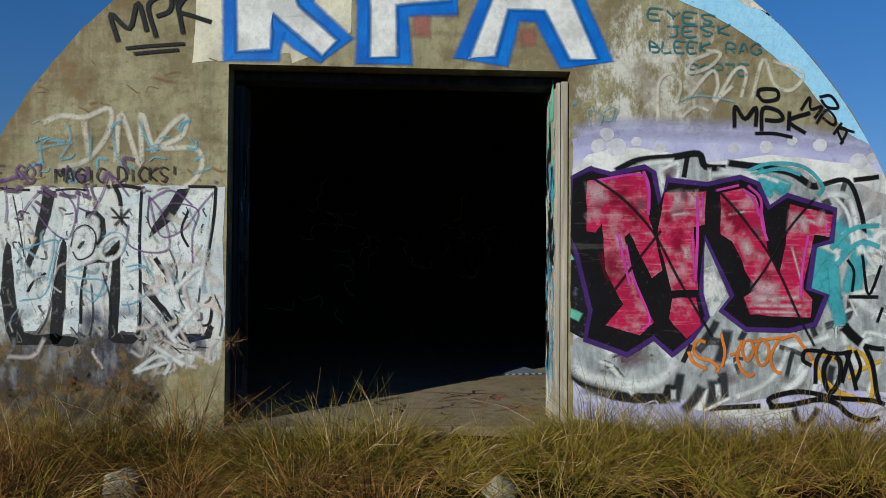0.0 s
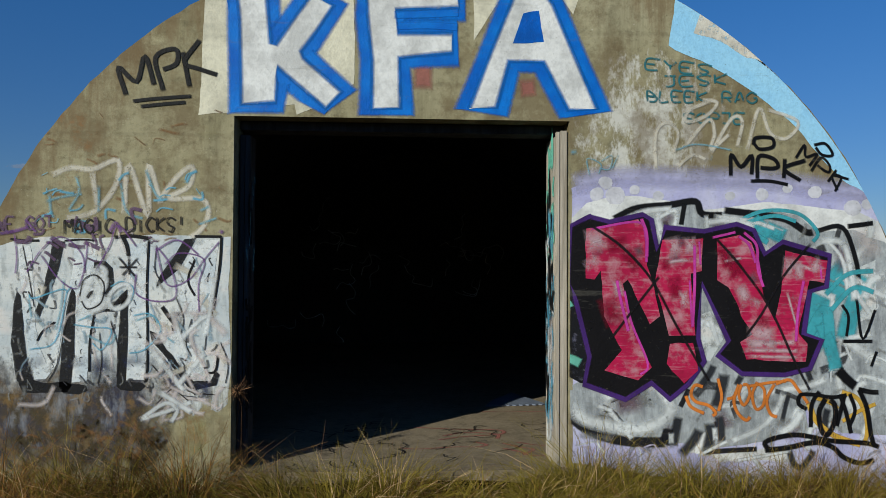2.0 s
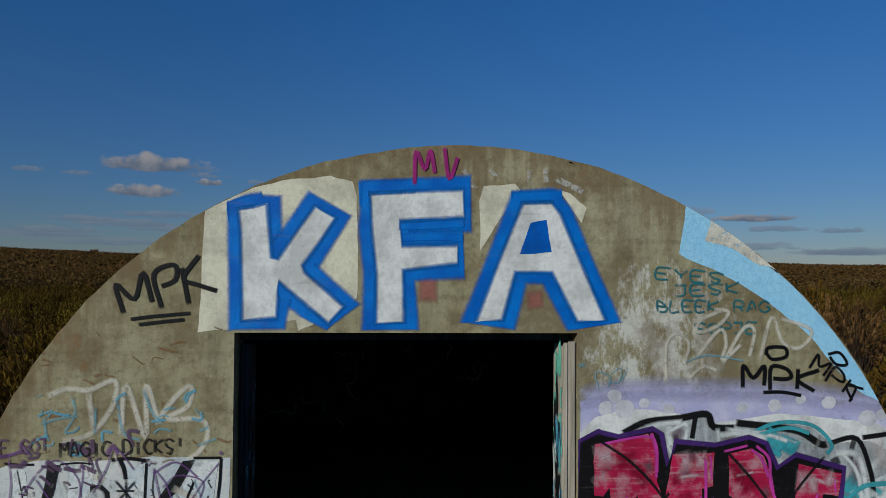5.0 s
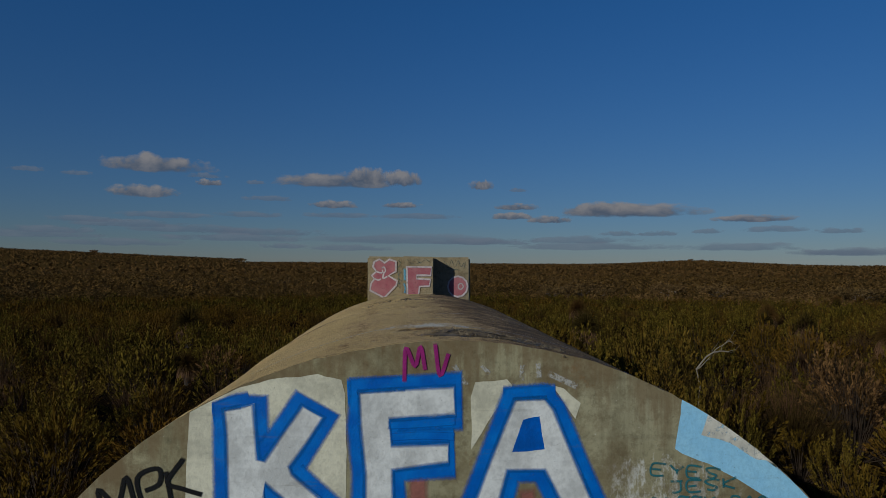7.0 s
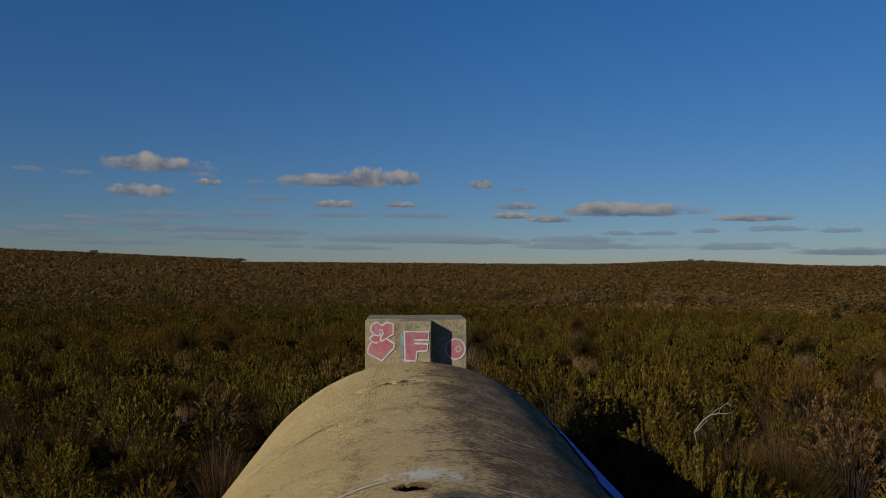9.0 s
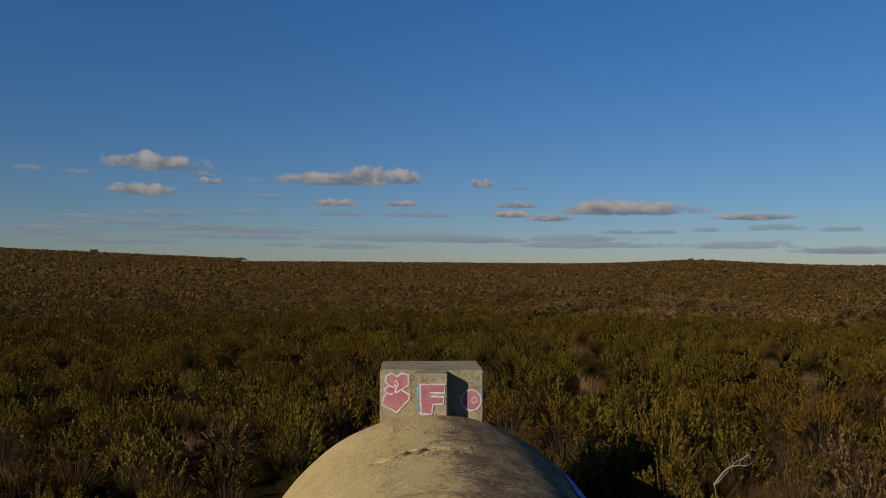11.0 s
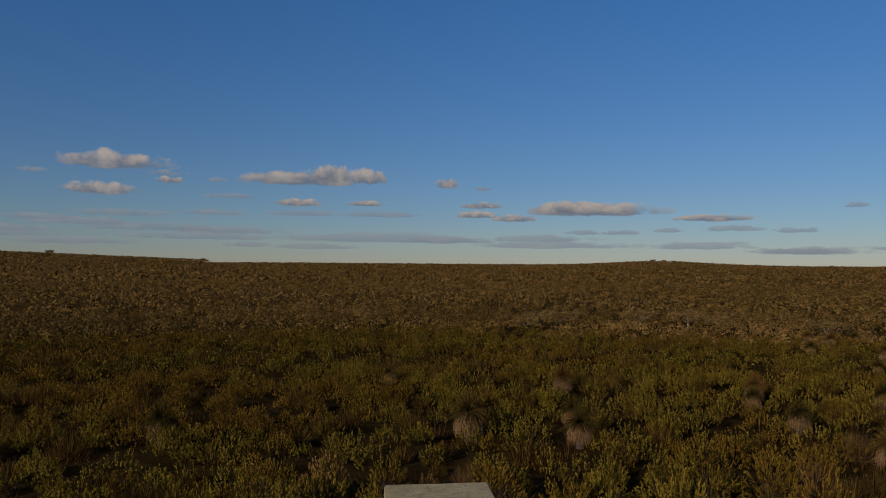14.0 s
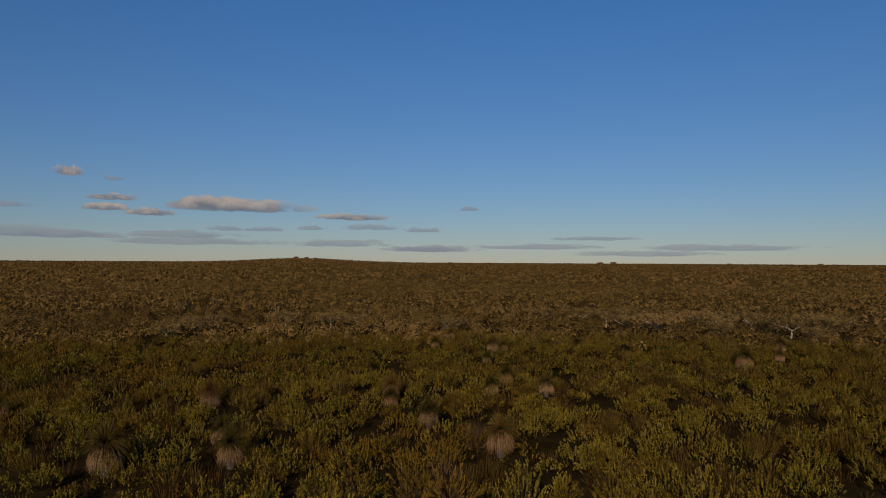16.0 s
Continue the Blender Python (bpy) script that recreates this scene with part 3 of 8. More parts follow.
def roof_dent(x, y):
    """Spalled places of the roof: a hole, a ragged crack with rubble, small pits."""
    d = 0.0
    # broken rim of the hole
    d -= 0.05 * max(0.0, 1 - abs(hole(x, y) - 1.0) / 0.5)
    d -= 0.05 * max(0.0, 1 - ((x - 0.55) / 0.55) ** 2 - ((y - 0.62) / 0.17) ** 2) * (0.6 + noise.noise((8 * x, 8 * y, 0)))
    crack = 7.25 + 0.25 * (x - 0.2) + 0.12 * noise.noise((2.5 * x, 4.0, 0))
    if -0.75 < x < 1.0:
        d -= (0.16 if x < 0.25 else 0.07) * max(0.0, 1 - ((y - crack) / 0.11) ** 2) * (0.75 + noise.noise((6 * x, 6 * y, 2)))
    ridge = 4.75 + 0.12 * (x - 0.3)
    if x < 1.2:
        d += 0.018 * math.exp(-((y - ridge) / 0.10) ** 2)
    return d


ys = [VAULT_Y0 + 0.7 * i / 20 for i in range(20)] + [1.0 + 0.5 * i / 34 for i in range(34)] + [1.5 + 1.0 * i / 30 for i in range(30)] + [2.5 + 5.7 * i / 80 for i in range(80)] + [8.2 + (VAULT_Y1 - 8.2) * math.sin(math.pi / 2 * i / 60) for i in range(61)]
SEG = 220
verts, faces = [], []
for y in ys:
    for k in range(SEG + 1):
        # finer facets along the crown, where the shell is broken
        a = radians(1.1429 * k if k <= 70 else 80 + 0.25 * (k - 70) if k <= 170 else 105 + 1.5 * (k - 170))
        rx, rz = roof_radius(y)
        x, z = CX + rx * math.cos(a), CZ + rz * math.sin(a)
        top = max(0.0, math.sin(a))
        d = 0.012 * noise.noise((1.3 * x, 1.3 * y, 1.3 * z)) + 0.007 * noise.noise((5 * x, 5 * y, 5 * z)) * top + (roof_dent(x, y) if z > 3 else 0)
        verts.append((x + d * math.cos(a), y, z + d * math.sin(a)))
W1 = SEG + 1
for j in range(len(ys) - 1):
    for k in range(SEG):
        mid = verts[j * W1 + k]
        if mid[2] > 3 and hole(mid[0], mid[1]) < 0.9:
            continue
        faces.append((j * W1 + k, j * W1 + k + 1, (j + 1) * W1 + k + 1, (j + 1) * W1 + k))
# straight footings below the springing line
for side in (0, SEG):
    first = len(verts)
    for j, y in enumerate(ys):
        x, yy, z = verts[j * W1 + side]
        verts.append((x, yy, BASE_Z))
    for j in range(len(ys) - 1):
        faces.append((j * W1 + side, (j + 1) * W1 + side, first + j + 1, first + j))
vault = tagged(link("roof_vault", verts, faces, ROOF, smooth=True), "stained tan concrete barrel roof with spalled patches", kind="structure")

# inside lining, back wall and floor
RI = R - 0.28
verts, faces = [], []
n = 48
for y in (FRONT_T, 4.0, 8.4, 9.3):
    for k in range(n + 1):
        a = math.pi * k / n
        r = min(RI, min(roof_radius(y)) - 0.25)
        verts.append((CX + r * math.cos(a), y, CZ + r * math.sin(a)))
for j in range(3):
    for k in range(n):
        faces.append((j * (n + 1) + k, (j + 1) * (n + 1) + k, (j + 1) * (n + 1) + k + 1, j * (n + 1) + k + 1))
for k in (0, n):
    first = len(verts)
    for j in range(4):
        x, y, z = verts[j * (n + 1) + k]
        verts.append((x, y, BASE_Z))
    for j in range(3):
        faces.append((j * (n + 1) + k, first + j, first + j + 1, (j + 1) * (n + 1) + k))
# lining and back wall carry the darkness of the interior in their colour
tagged(link("ceiling", verts, faces, INNER, smooth=True), "concrete inside of the barrel vault, darkened for the shade there", kind="structure")
bm = bmesh.new()
f = bm.faces.new([bm.verts.new((CX + RI + 0.05, 9.0, BASE_Z))] + [bm.verts.new((CX + (RI + 0.05) * math.cos(math.pi * k / 40), 9.0, CZ + (RI + 0.05) * math.sin(math.pi * k / 40))) for k in range(41)] + [bm.verts.new((CX - RI - 0.05, 9.0, BASE_Z))])
for v in bmesh.ops.extrude_face_region(bm, geom=[f])["geom"]:
    if isinstance(v, bmesh.types.BMVert):
        v.co.y = 9.2
bmesh.ops.recalc_face_normals(bm, faces=bm.faces[:])
wall_back = tagged(part("wall_back", bm, INNER), "concrete back wall darkened for the shade inside, with faint tags", kind="structure")
bm = box(bmesh.new(), (CX - RI - 0.15, FRONT_T + 0.002, BASE_Z), (CX + RI + 0.15, 9.1, FLOOR_Z), 0.0)
box(bm, (DOOR_L + 0.003, -0.03, BASE_Z), (DOOR_R - 0.003, FRONT_T + 0.001, FLOOR_Z - 0.001), 0.0)
floor = tagged(part("floor", bm, FLOOR), "dusty scribbled concrete floor slab", kind="structure")


# ---- paint on the walls ----
def curve_points(pts, step=5):
    p = [Vector(q) for q in pts]
    p = [2 * p[0] - p[1]] + p + [2 * p[-1] - p[-2]]
    out = []
    for i in range(1, len(p) - 2):
        for s in range(step):
            t = s / step
            a, b, c, d = p[i - 1], p[i], p[i + 1], p[i + 2]
            out.append(0.5 * (2 * b + (c - a) * t + (2 * a - 5 * b + 4 * c - d) * t * t + (3 * b - a - 3 * c + d) * t ** 3))
    return out + [p[-2]]


def on_wall(x, z):
    """Keeps paint on the face of the front wall: inside the arch, above the soil, outside the doorway."""
    if z > CZ:
        r = math.hypot(x - CX, z - CZ)
        if r > R - 0.004:
            x, z = CX + (x - CX) * (R - 0.004) / r, CZ + (z - CZ) * (R - 0.004) / r
    else:
        x = min(max(x, CX - R + 0.02), CX + R - 0.02)
    if DOOR_L < x < DOOR_R:
        if z > 2.6:
            z = max(z, DOOR_TOP + 0.006)
        elif z > 0.1:
            x = DOOR_L - 0.004 if x < 0 else DOOR_R + 0.004
    return x, z


def ribbon(pts, width, depth, verts, faces, uvs, straight=False, place=on_wall):
    line = [Vector(p) for p in pts] if straight else curve_points(pts)
    total = sum((line[i + 1] - line[i]).length for i in range(len(line) - 1))
    # overshoot by a third of the width, so that the ends look round
    line[0] += (line[0] - line[1]).normalized() * width * 0.35
    line[-1] += (line[-1] - line[-2]).normalized() * width * 0.35
    gone = 0.0
    first = len(verts)
    for i, p in enumerate(line):
        a, b = line[max(i - 1, 0)], line[min(i + 1, len(line) - 1)]
        t = (b - a).normalized() if (b - a).length > 1e-6 else Vector((1, 0))
        w = width * 0.5
        if straight and 0 < i < len(line) - 1:
            u, v = (p - a).normalized(), (b - p).normalized()
            w = min(w / max(0.35, math.sqrt(max(0.0, (1 + u.dot(v)) / 2))), w * 1.25)
        side = Vector((-t.y, t.x)) * w
        if i:
            gone += (p - line[i - 1]).length
        end = min(gone, total - gone) / (width * 0.6) + 0.05
        for k in (-1, 0, 1):
            x, z = place(p.x + k * side.x, p.y + k * side.y)
            verts.append((x, -depth - 0.00001 * i, z))
            uvs.append((min(1.0, end) if not straight else 1.0, 1.0 if k == 0 else 0.0))
    for i in range(len(line) - 1):
        for k in (0, 1):
            q = first + 3 * i + k
            faces.append((q, q + 3, q + 4, q + 1))


def paint(name, material, layer, parent, label="", strokes=(), areas=(), place=on_wall):
    """Sprayed lines and brushed areas as thin skins on the wall face."""
    depth = 0.002 + 0.0013 * layer
    verts, faces, uvs = [], [], []
    for i, (w, pts) in enumerate(strokes):
        ribbon(pts, w, depth + 0.00006 * i, verts, faces, uvs, straight=len(pts) > 2 and pts[0] == pts[-2] and pts[1] == pts[-1], place=place)
    for pts in areas:
        bm = bmesh.new()
        wob = []
        for i, p in enumerate(pts):
            a, b = Vector(p), Vector(pts[(i + 1) % len(pts)])
            cuts = max(1, int((b - a).length / 0.06))
            for s in range(cuts):
                q = a.lerp(b, s / cuts)
                k = 0.010 * noise.noise((7 * q.x, 7 * q.y, layer)) + 0.006 * noise.noise((31 * q.x, 31 * q.y, layer))
                wob.append(place(q.x + k, q.y + k))
        f = bm.faces.new([bm.verts.new((x, -depth, z)) for x, z in wob])
        if f.normal.y > 0 or (f.normal_update() or f.normal.y > 0):
            f.normal_flip()
        bmesh.ops.triangulate(bm, faces=[f], quad_method="BEAUTY", ngon_method="EAR_CLIP")
        bm.verts.index_update()
        first = len(verts)
        bm.verts.ensure_lookup_table()
        verts += [tuple(v.co) for v in bm.verts]
        uvs += [(1.0, 1.0)] * len(bm.verts)
        faces += [tuple(first + v.index for v in t.verts) for t in bm.faces]
        bm.free()
    ob = link(name, verts, faces, material, parent, label)
    layer_uv = ob.data.uv_layers.new(name="UVMap")
    for loop in ob.data.loops:
        layer_uv.data[loop.index].uv = uvs[loop.vertex_index]
    return ob


# hand lettering: each stroke is a run of column-row digits on a 4 x 6 grid
STROKES = {
    "A": "00 26 40|12 32", "B": "00 06 25 33 03|03 42 30 00", "C": "45 26 04 02 20 41", "D": "00 06 35 42 20 00",
    "E": "46 06 00 40|03 33", "G": "45 26 04 02 20 41 43 23", "I": "20 26", "J": "06 46|36 31 10 01", "K": "06 00|46 03 40",
    "L": "06 00 40", "M": "00 06 23 46 40", "N": "00 06 40 46", "O": "26 04 02 20 42 44 26", "P": "00 06 36 44 33 03",
    "R": "00 06 36 44 33 03|23 40", "S": "45 26 05 13 32 31 20 01", "T": "06 46|26 20", "H": "00 06|40 46|03 43", "Y": "06 23 46|23 20",
    "V": "06 20 46", "W": "06 10 24 30 46", "X": "00 46|06 40", "!": "26 22|21 20",
}


def brush_marks(name, material, layer, parent, label, lo, hi, count, size, seed, slant=1.2):
    """Loose dabs and half-covered older strokes, strewn over a stretch of the wall."""
    r = random.Random(seed)
    runs = []
    for _ in range(count):
        x, z, a = r.uniform(lo[0], hi[0]), r.uniform(lo[1], hi[1]), slant + r.gauss(0, 0.5)
        if r.random() < 0.3:
            a = -a
        s = size * r.uniform(0.4, 1.4)
        bend = r.gauss(0, 0.25) * s
        runs.append((s * r.uniform(0.14, 0.34), [(x, z), (x + s * 0.5 * math.cos(a) - bend, z + s * 0.5 * math.sin(a) + bend), (x + s * math.cos(a), z + s * math.sin(a))]))
    return tagged(paint(name, material, layer, parent, label, strokes=runs), kind="stuff")


def letters(text, material, layer, parent, label, start, end, height, width):
    a, b = Vector(start), Vector(end)
    along = (b - a).normalized()
    up = Vector((-along.y, along.x)) * height
    cell = (b - a).length / len(text)
    runs = []
    rng = random.Random(text)
    for i, ch in enumerate(text):
        for run in STROKES.get(ch, "").split("|"):
            pts = [(int(d[0]) / 4 * 0.78, int(d[1]) / 6) for d in run.split()]
            if pts:
                runs.append((width, [tuple(a + along * cell * (i + u + rng.uniform(-0.03, 0.03)) + up * (v + rng.uniform(-0.04, 0.04))) for u, v in pts]))
    return paint("lettering", material, layer, parent, label, strokes=runs)


# big block letters over the doorway
paint("primer_patch", CREAM, 0, wall_front, "cream house paint patch behind letters",
      areas=[[(-1.56, 3.71), (-1.43, 3.77), (-1.2, 3.88), (-0.98, 3.94), (-0.62, 3.98), (-0.44, 3.94), (-0.41, 3.83), (-0.4, 3.28), (-0.4, 3.05), (-0.61, 2.89), (-0.84, 2.8), (-0.86, 2.88), (-1.41, 2.8), (-1.59, 2.79)],
             [(0.54, 3.81), (0.56, 3.91), (0.81, 3.94), (0.85, 3.89), (0.69, 3.65), (0.54, 3.41)],
             [(1.15, 3.9), (1.25, 3.87), (1.38, 3.76), (1.34, 3.64), (1.25, 3.76)]])
GLYPH = [(-1.31, 3.72), (-1.2, 3.74), (-1.09, 3.76), (-1.07, 3.54), (-1.05, 3.35), (-1.01, 3.34), (-0.89, 3.52), (-0.73, 3.75), (-0.57, 3.66), (-0.69, 3.47), (-0.82, 3.29), (-0.8, 3.24), (-0.66, 3.12), (-0.5, 2.98), (-0.62, 2.85), (-0.81, 3.01), (-1.0, 3.17), (-1.0, 3.04), (-1.01, 2.89), (-1.27, 2.87), (-1.28, 3.26), (-1.29, 3.54)]
glyph = paint("painted_letter", WHITE, 3, wall_front, "white block letter K in thick spray paint", areas=[GLYPH])
paint("outline", BLUE, 2, glyph, "royal blue sprayed outline", strokes=[(0.245, GLYPH + GLYPH[:2])])
paint("edge_line", BLUE_EDGE, 4, glyph, "soft blue spray over the letter edge", strokes=[(0.05, GLYPH + GLYPH[:2])])
GLYPH = [(-0.31, 3.85), (0.02, 3.87), (0.41, 3.89), (0.42, 3.67), (-0.08, 3.64), (-0.06, 3.45), (0.37, 3.46), (0.37, 3.31), (-0.05, 3.26), (-0.04, 2.86), (-0.26, 2.85), (-0.26, 3.24), (-0.3, 3.6)]
glyph = paint("painted_letter", WHITE, 3, wall_front, "white block letter F in thick spray paint", areas=[GLYPH])
paint("outline", BLUE, 2, glyph, "royal blue sprayed outline", strokes=[(0.245, GLYPH + GLYPH[:2])])
paint("edge_line", BLUE_EDGE, 4, glyph, "soft blue spray over the letter edge", strokes=[(0.05, GLYPH + GLYPH[:2])])
paint("stripe", BLUE, 4, glyph, "blue strokes between the arms",
      strokes=[(0.075, [(-0.07, 3.6), (0.16, 3.61), (0.45, 3.63)]), (0.07, [(-0.05, 3.51), (0.18, 3.52), (0.44, 3.51)])])
GLYPH = [(0.87, 3.79), (1.1, 3.8), (1.17, 3.71), (1.35, 3.29), (1.53, 2.88), (1.3, 2.87), (1.1, 3.25), (0.82, 3.25), (0.72, 2.88), (0.51, 2.87), (0.68, 3.32)]
glyph = paint("painted_letter", WHITE, 3, wall_front, "white block letter A in thick spray paint", areas=[GLYPH])
paint("outline", BLUE, 2, glyph, "royal blue sprayed outline", strokes=[(0.245, GLYPH + GLYPH[:2])])
paint("edge_line", BLUE_EDGE, 4, glyph, "soft blue spray over the letter edge", strokes=[(0.05, GLYPH + GLYPH[:2])])
paint("counter", BLUE_FLAT, 4, glyph, "blue inside of the letter", areas=[[(0.94, 3.64), (1.06, 3.66), (1.1, 3.41), (0.85, 3.39)]])
paint("paint_patch", SALMON, 0, wall_front, "faded salmon paint patch",
      strokes=[(0.19, [(0.14, 3.18), (0.14, 2.93)]),
               (0.16, [(0.97, 3.07), (0.99, 2.9)])])
paint("tag", MAGENTA, 5, wall_front, "thin magenta brush tag M V",
      strokes=[(0.04, [(0.03, 3.93), (0.04, 4.18), (0.11, 4.04), (0.15, 4.19), (0.19, 3.99)]),
               (0.045, [(0.21, 4.1), (0.23, 4.09)]),
               (0.04, [(0.26, 4.21), (0.3, 3.97), (0.37, 4.16)])])
paint("paint_patch", WORNWHITE, 1, wall_front, "worn white paint overspray",
      strokes=[(0.05, [(0.93, 4.04), (0.92, 3.91)]),
               (0.05, [(1.05, 4.05), (1.06, 3.93)]),
               (0.06, [(1.14, 3.98), (1.38, 3.87)]),
               (0.05, [(0.41, 4.04), (0.52, 3.87)]),
               (0.04, [(0.62, 4.04), (0.69, 3.97)])])
paint("moss", MOSS, 1, wall_front, "yellow-green moss stain",
      strokes=[(0.3, [(-1.47, 2.71), (-1.33, 2.62)]),
               (0.35, [(-1.61, 0.31), (-1.35, 0.27)])])
# edge of the arch: sky blue band with a cream patch
paint("paint_band", SKYBLUE, 1, wall_front, "sky blue band following the arch edge",
      areas=[[(2.178, 3.795), (2.11, 3.4), (2.17, 3.37), (2.38, 3.29), (2.55, 3.2), (2.75, 3.08), (2.94, 2.95), (3.12, 2.81), (3.26, 2.66), (3.39, 2.5), (3.56, 2.33), (3.75, 2.247), (3.695, 2.345), (3.587, 2.518), (3.427, 2.741), (3.287, 2.913), (3.132, 3.081), (2.957, 3.249), (2.778, 3.402), (2.564, 3.56), (2.37, 3.686)]])
paint("paint_patch", CREAM_WORN, 2, wall_front, "chipped cream paint patch",
      areas=[[(2.382, 3.679), (2.32, 3.51), (2.45, 3.48), (2.6, 3.42), (2.76, 3.32), (2.903, 3.298), (3.041, 3.171), (3.112, 3.102), (2.957, 3.249), (2.778, 3.402), (2.564, 3.56)]])
# tags on the bare concrete
paint("tag", BLACK, 4, wall_front, "black brush tag M P K with two underlines",
      strokes=[(0.045, [(-2.15, 2.93), (-2.21, 3.14), (-2.07, 3.03), (-2.01, 3.23), (-1.93, 2.98)]),
               (0.045, [(-1.87, 2.97), (-1.93, 3.22), (-1.78, 3.29), (-1.77, 3.18), (-1.89, 3.12)]),
               (0.045, [(-1.67, 3), (-1.73, 3.3)]),
               (0.045, [(-1.6, 3.36), (-1.71, 3.19), (-1.6, 3.14), (-1.44, 3.09)]),
               (0.035, [(-2.09, 2.88), (-1.94, 2.9), (-1.62, 2.93)]),
               (0.035, [(-2.03, 2.84), (-1.87, 2.86), (-1.68, 2.88)])])
paint("tag", BONE, 2, wall_front, "faded bone white tag",
      strokes=[(0.06, [(-2.68, 2.31), (-2.55, 2.36), (-2.39, 2.35), (-2.2, 2.42), (-2.22, 2.22), (-2.38, 2.02), (-2.61, 1.97)]),
               (0.06, [(-2.39, 2.32), (-2.34, 2)]),
               (0.06, [(-2.15, 2.01), (-2.12, 2.39), (-1.97, 1.99), (-1.97, 2.39), (-1.86, 2.05)]),
               (0.06, [(-1.88, 2.12), (-1.76, 2.29), (-1.64, 2.38), (-1.66, 2.23), (-1.82, 2.13), (-1.57, 2.13), (-1.51, 2.02), (-1.57, 1.89), (-1.67, 1.82)])])
paint("tag", LIGHTBLUE, 3, wall_front, "light blue sprayed tag",
      strokes=[(0.035, [(-2.71, 2.15), (-2.69, 2), (-2.65, 1.98)]),
               (0.035, [(-2.73, 2.1), (-2.59, 2.14), (-2.45, 2.16)]),
               (0.035, [(-2.51, 2.29), (-2.49, 2.17), (-2.57, 2.02)]),
               (0.035, [(-2.34, 2.22), (-2.34, 2)]),
               (0.035, [(-2.18, 2.26), (-2.13, 2.03), (-1.99, 1.97)]),
               (0.035, [(-1.99, 2.35), (-1.91, 2.16), (-1.84, 2.12)]),
               (0.035, [(-1.57, 2.04), (-1.49, 2.08)]),
               (0.03, [(-1.59, 1.93), (-1.43, 1.99)])])
letters("WE GOT", PURPLEGREY, 4, wall_front, "smudged purple-black lettering", (-3.09, 1.87), (-2.66, 1.89), 0.10, 0.022)
letters("MAGIC DICKS!", BLACK_THIN, 5, wall_front, "small black hand lettering", (-2.59, 1.85), (-1.67, 1.88), 0.11, 0.02)
# white and black piece beside the doorway
paint("piece_ground", WHITEWASH, 0, wall_front, "streaky white paint ground",
      areas=[[(-2.98, 1.79), (-2.75, 1.83), (-2.38, 1.82), (-1.92, 1.85), (-1.34, 1.84), (-1.35, 1.46), (-1.33, 0.86), (-1.35, 0.55), (-1.43, 0.48), (-1.53, 0.54), (-1.61, 0.46), (-1.71, 0.52), (-1.82, 0.47), (-1.94, 0.55), (-2.09, 0.51), (-2.23, 0.64), (-2.44, 0.56), (-2.6, 0.62), (-3.13, 0.64), (-3.24, 1.7)]])
paint("paint_smudge", FOOTWASH, 1, wall_front, "ragged navy and brown spray at the foot of the wall",
      strokes=[(0.95, [(-3.13, 0.46), (-2.72, 0.46), (-2.31, 0.46), (-2, 0.48), (-1.73, 0.43), (-1.38, 0.4)])])
brush_marks("soil_splash", OCHRE, 1.6, wall_front, "ochre soil splashes at the foot of the wall", (-2.9, 0.08), (-1.9, 0.36), 34, 0.14, 23, 0.3)
brush_marks("soil_splash", GRIME, 1.8, wall_front, "dark soil splashes at the foot of the wall", (-3.1, 0.0), (-1.9, 0.45), 60, 0.26, 24, 0.8)
brush_marks("drips", DARKDAB, 2.4, wall_front, "small dark dabs between the letters", (-2.95, 0.5), (-1.4, 1.7), 80, 0.055, 3, 1.5)
brush_marks("older_strokes", OLDGREY, 2.6, wall_front, "grey half-covered strokes in the white piece", (-2.98, 0.55), (-1.45, 1.7), 60, 0.11, 13, 1.4)
brush_marks("older_strokes", GREYBLUE, 3.5, wall_front, "blue-grey strokes across the white piece", (-2.98, 0.6), (-1.45, 1.7), 24, 0.16, 14, 1.2)
brush_marks("older_strokes", PINKWHITE, 4.5, wall_front, "pale strokes across the white piece", (-2.0, 0.5), (-1.42, 1.3), 26, 0.2, 15, 0.9)
brush_marks("older_strokes", PINKWHITE, 4.7, wall_front, "pale pink strokes across the white piece", (-2.98, 0.6), (-1.9, 1.75), 12, 0.16, 16, 1.2)
brush_marks("older_strokes", PURPLEGREY, 3.7, wall_front, "smudged violet strokes above the piece", (-2.98, 1.6), (-1.9, 1.95), 26, 0.1, 17, 0.5)
brush_marks("older_strokes", CYANBLUE, 3, wall_front, "pale blue smears on the bare concrete", (-2.95, 1.85), (-1.5, 2.3), 22, 0.10, 18, 0.6)
brush_marks("older_strokes", OCHRE, 1, wall_front, "rusty smears on the bare concrete", (-2.9, 1.8), (-1.4, 2.9), 24, 0.12, 19, 0.4)
paint("piece_letter", BLACK_SCUFFED, 3, wall_front, "thick black letter side", areas=[[(-2.97, 1.02), (-2.96, 1.32), (-2.94, 1.41), (-2.91, 1.38), (-2.88, 1.11), (-2.85, 0.88), (-2.81, 0.74), (-2.72, 0.72), (-2.57, 0.73), (-2.52, 0.7), (-2.55, 0.65), (-2.73, 0.64), (-2.88, 0.65), (-2.93, 0.75)]])
paint("piece_letter", BLACK_SCUFFED, 3, wall_front, "thick black letter side", areas=[[(-2.68, 1.8), (-2.59, 1.79), (-2.64, 1.55), (-2.72, 1.34), (-2.78, 1.19), (-2.8, 1.26), (-2.75, 1.4), (-2.71, 1.59)]])
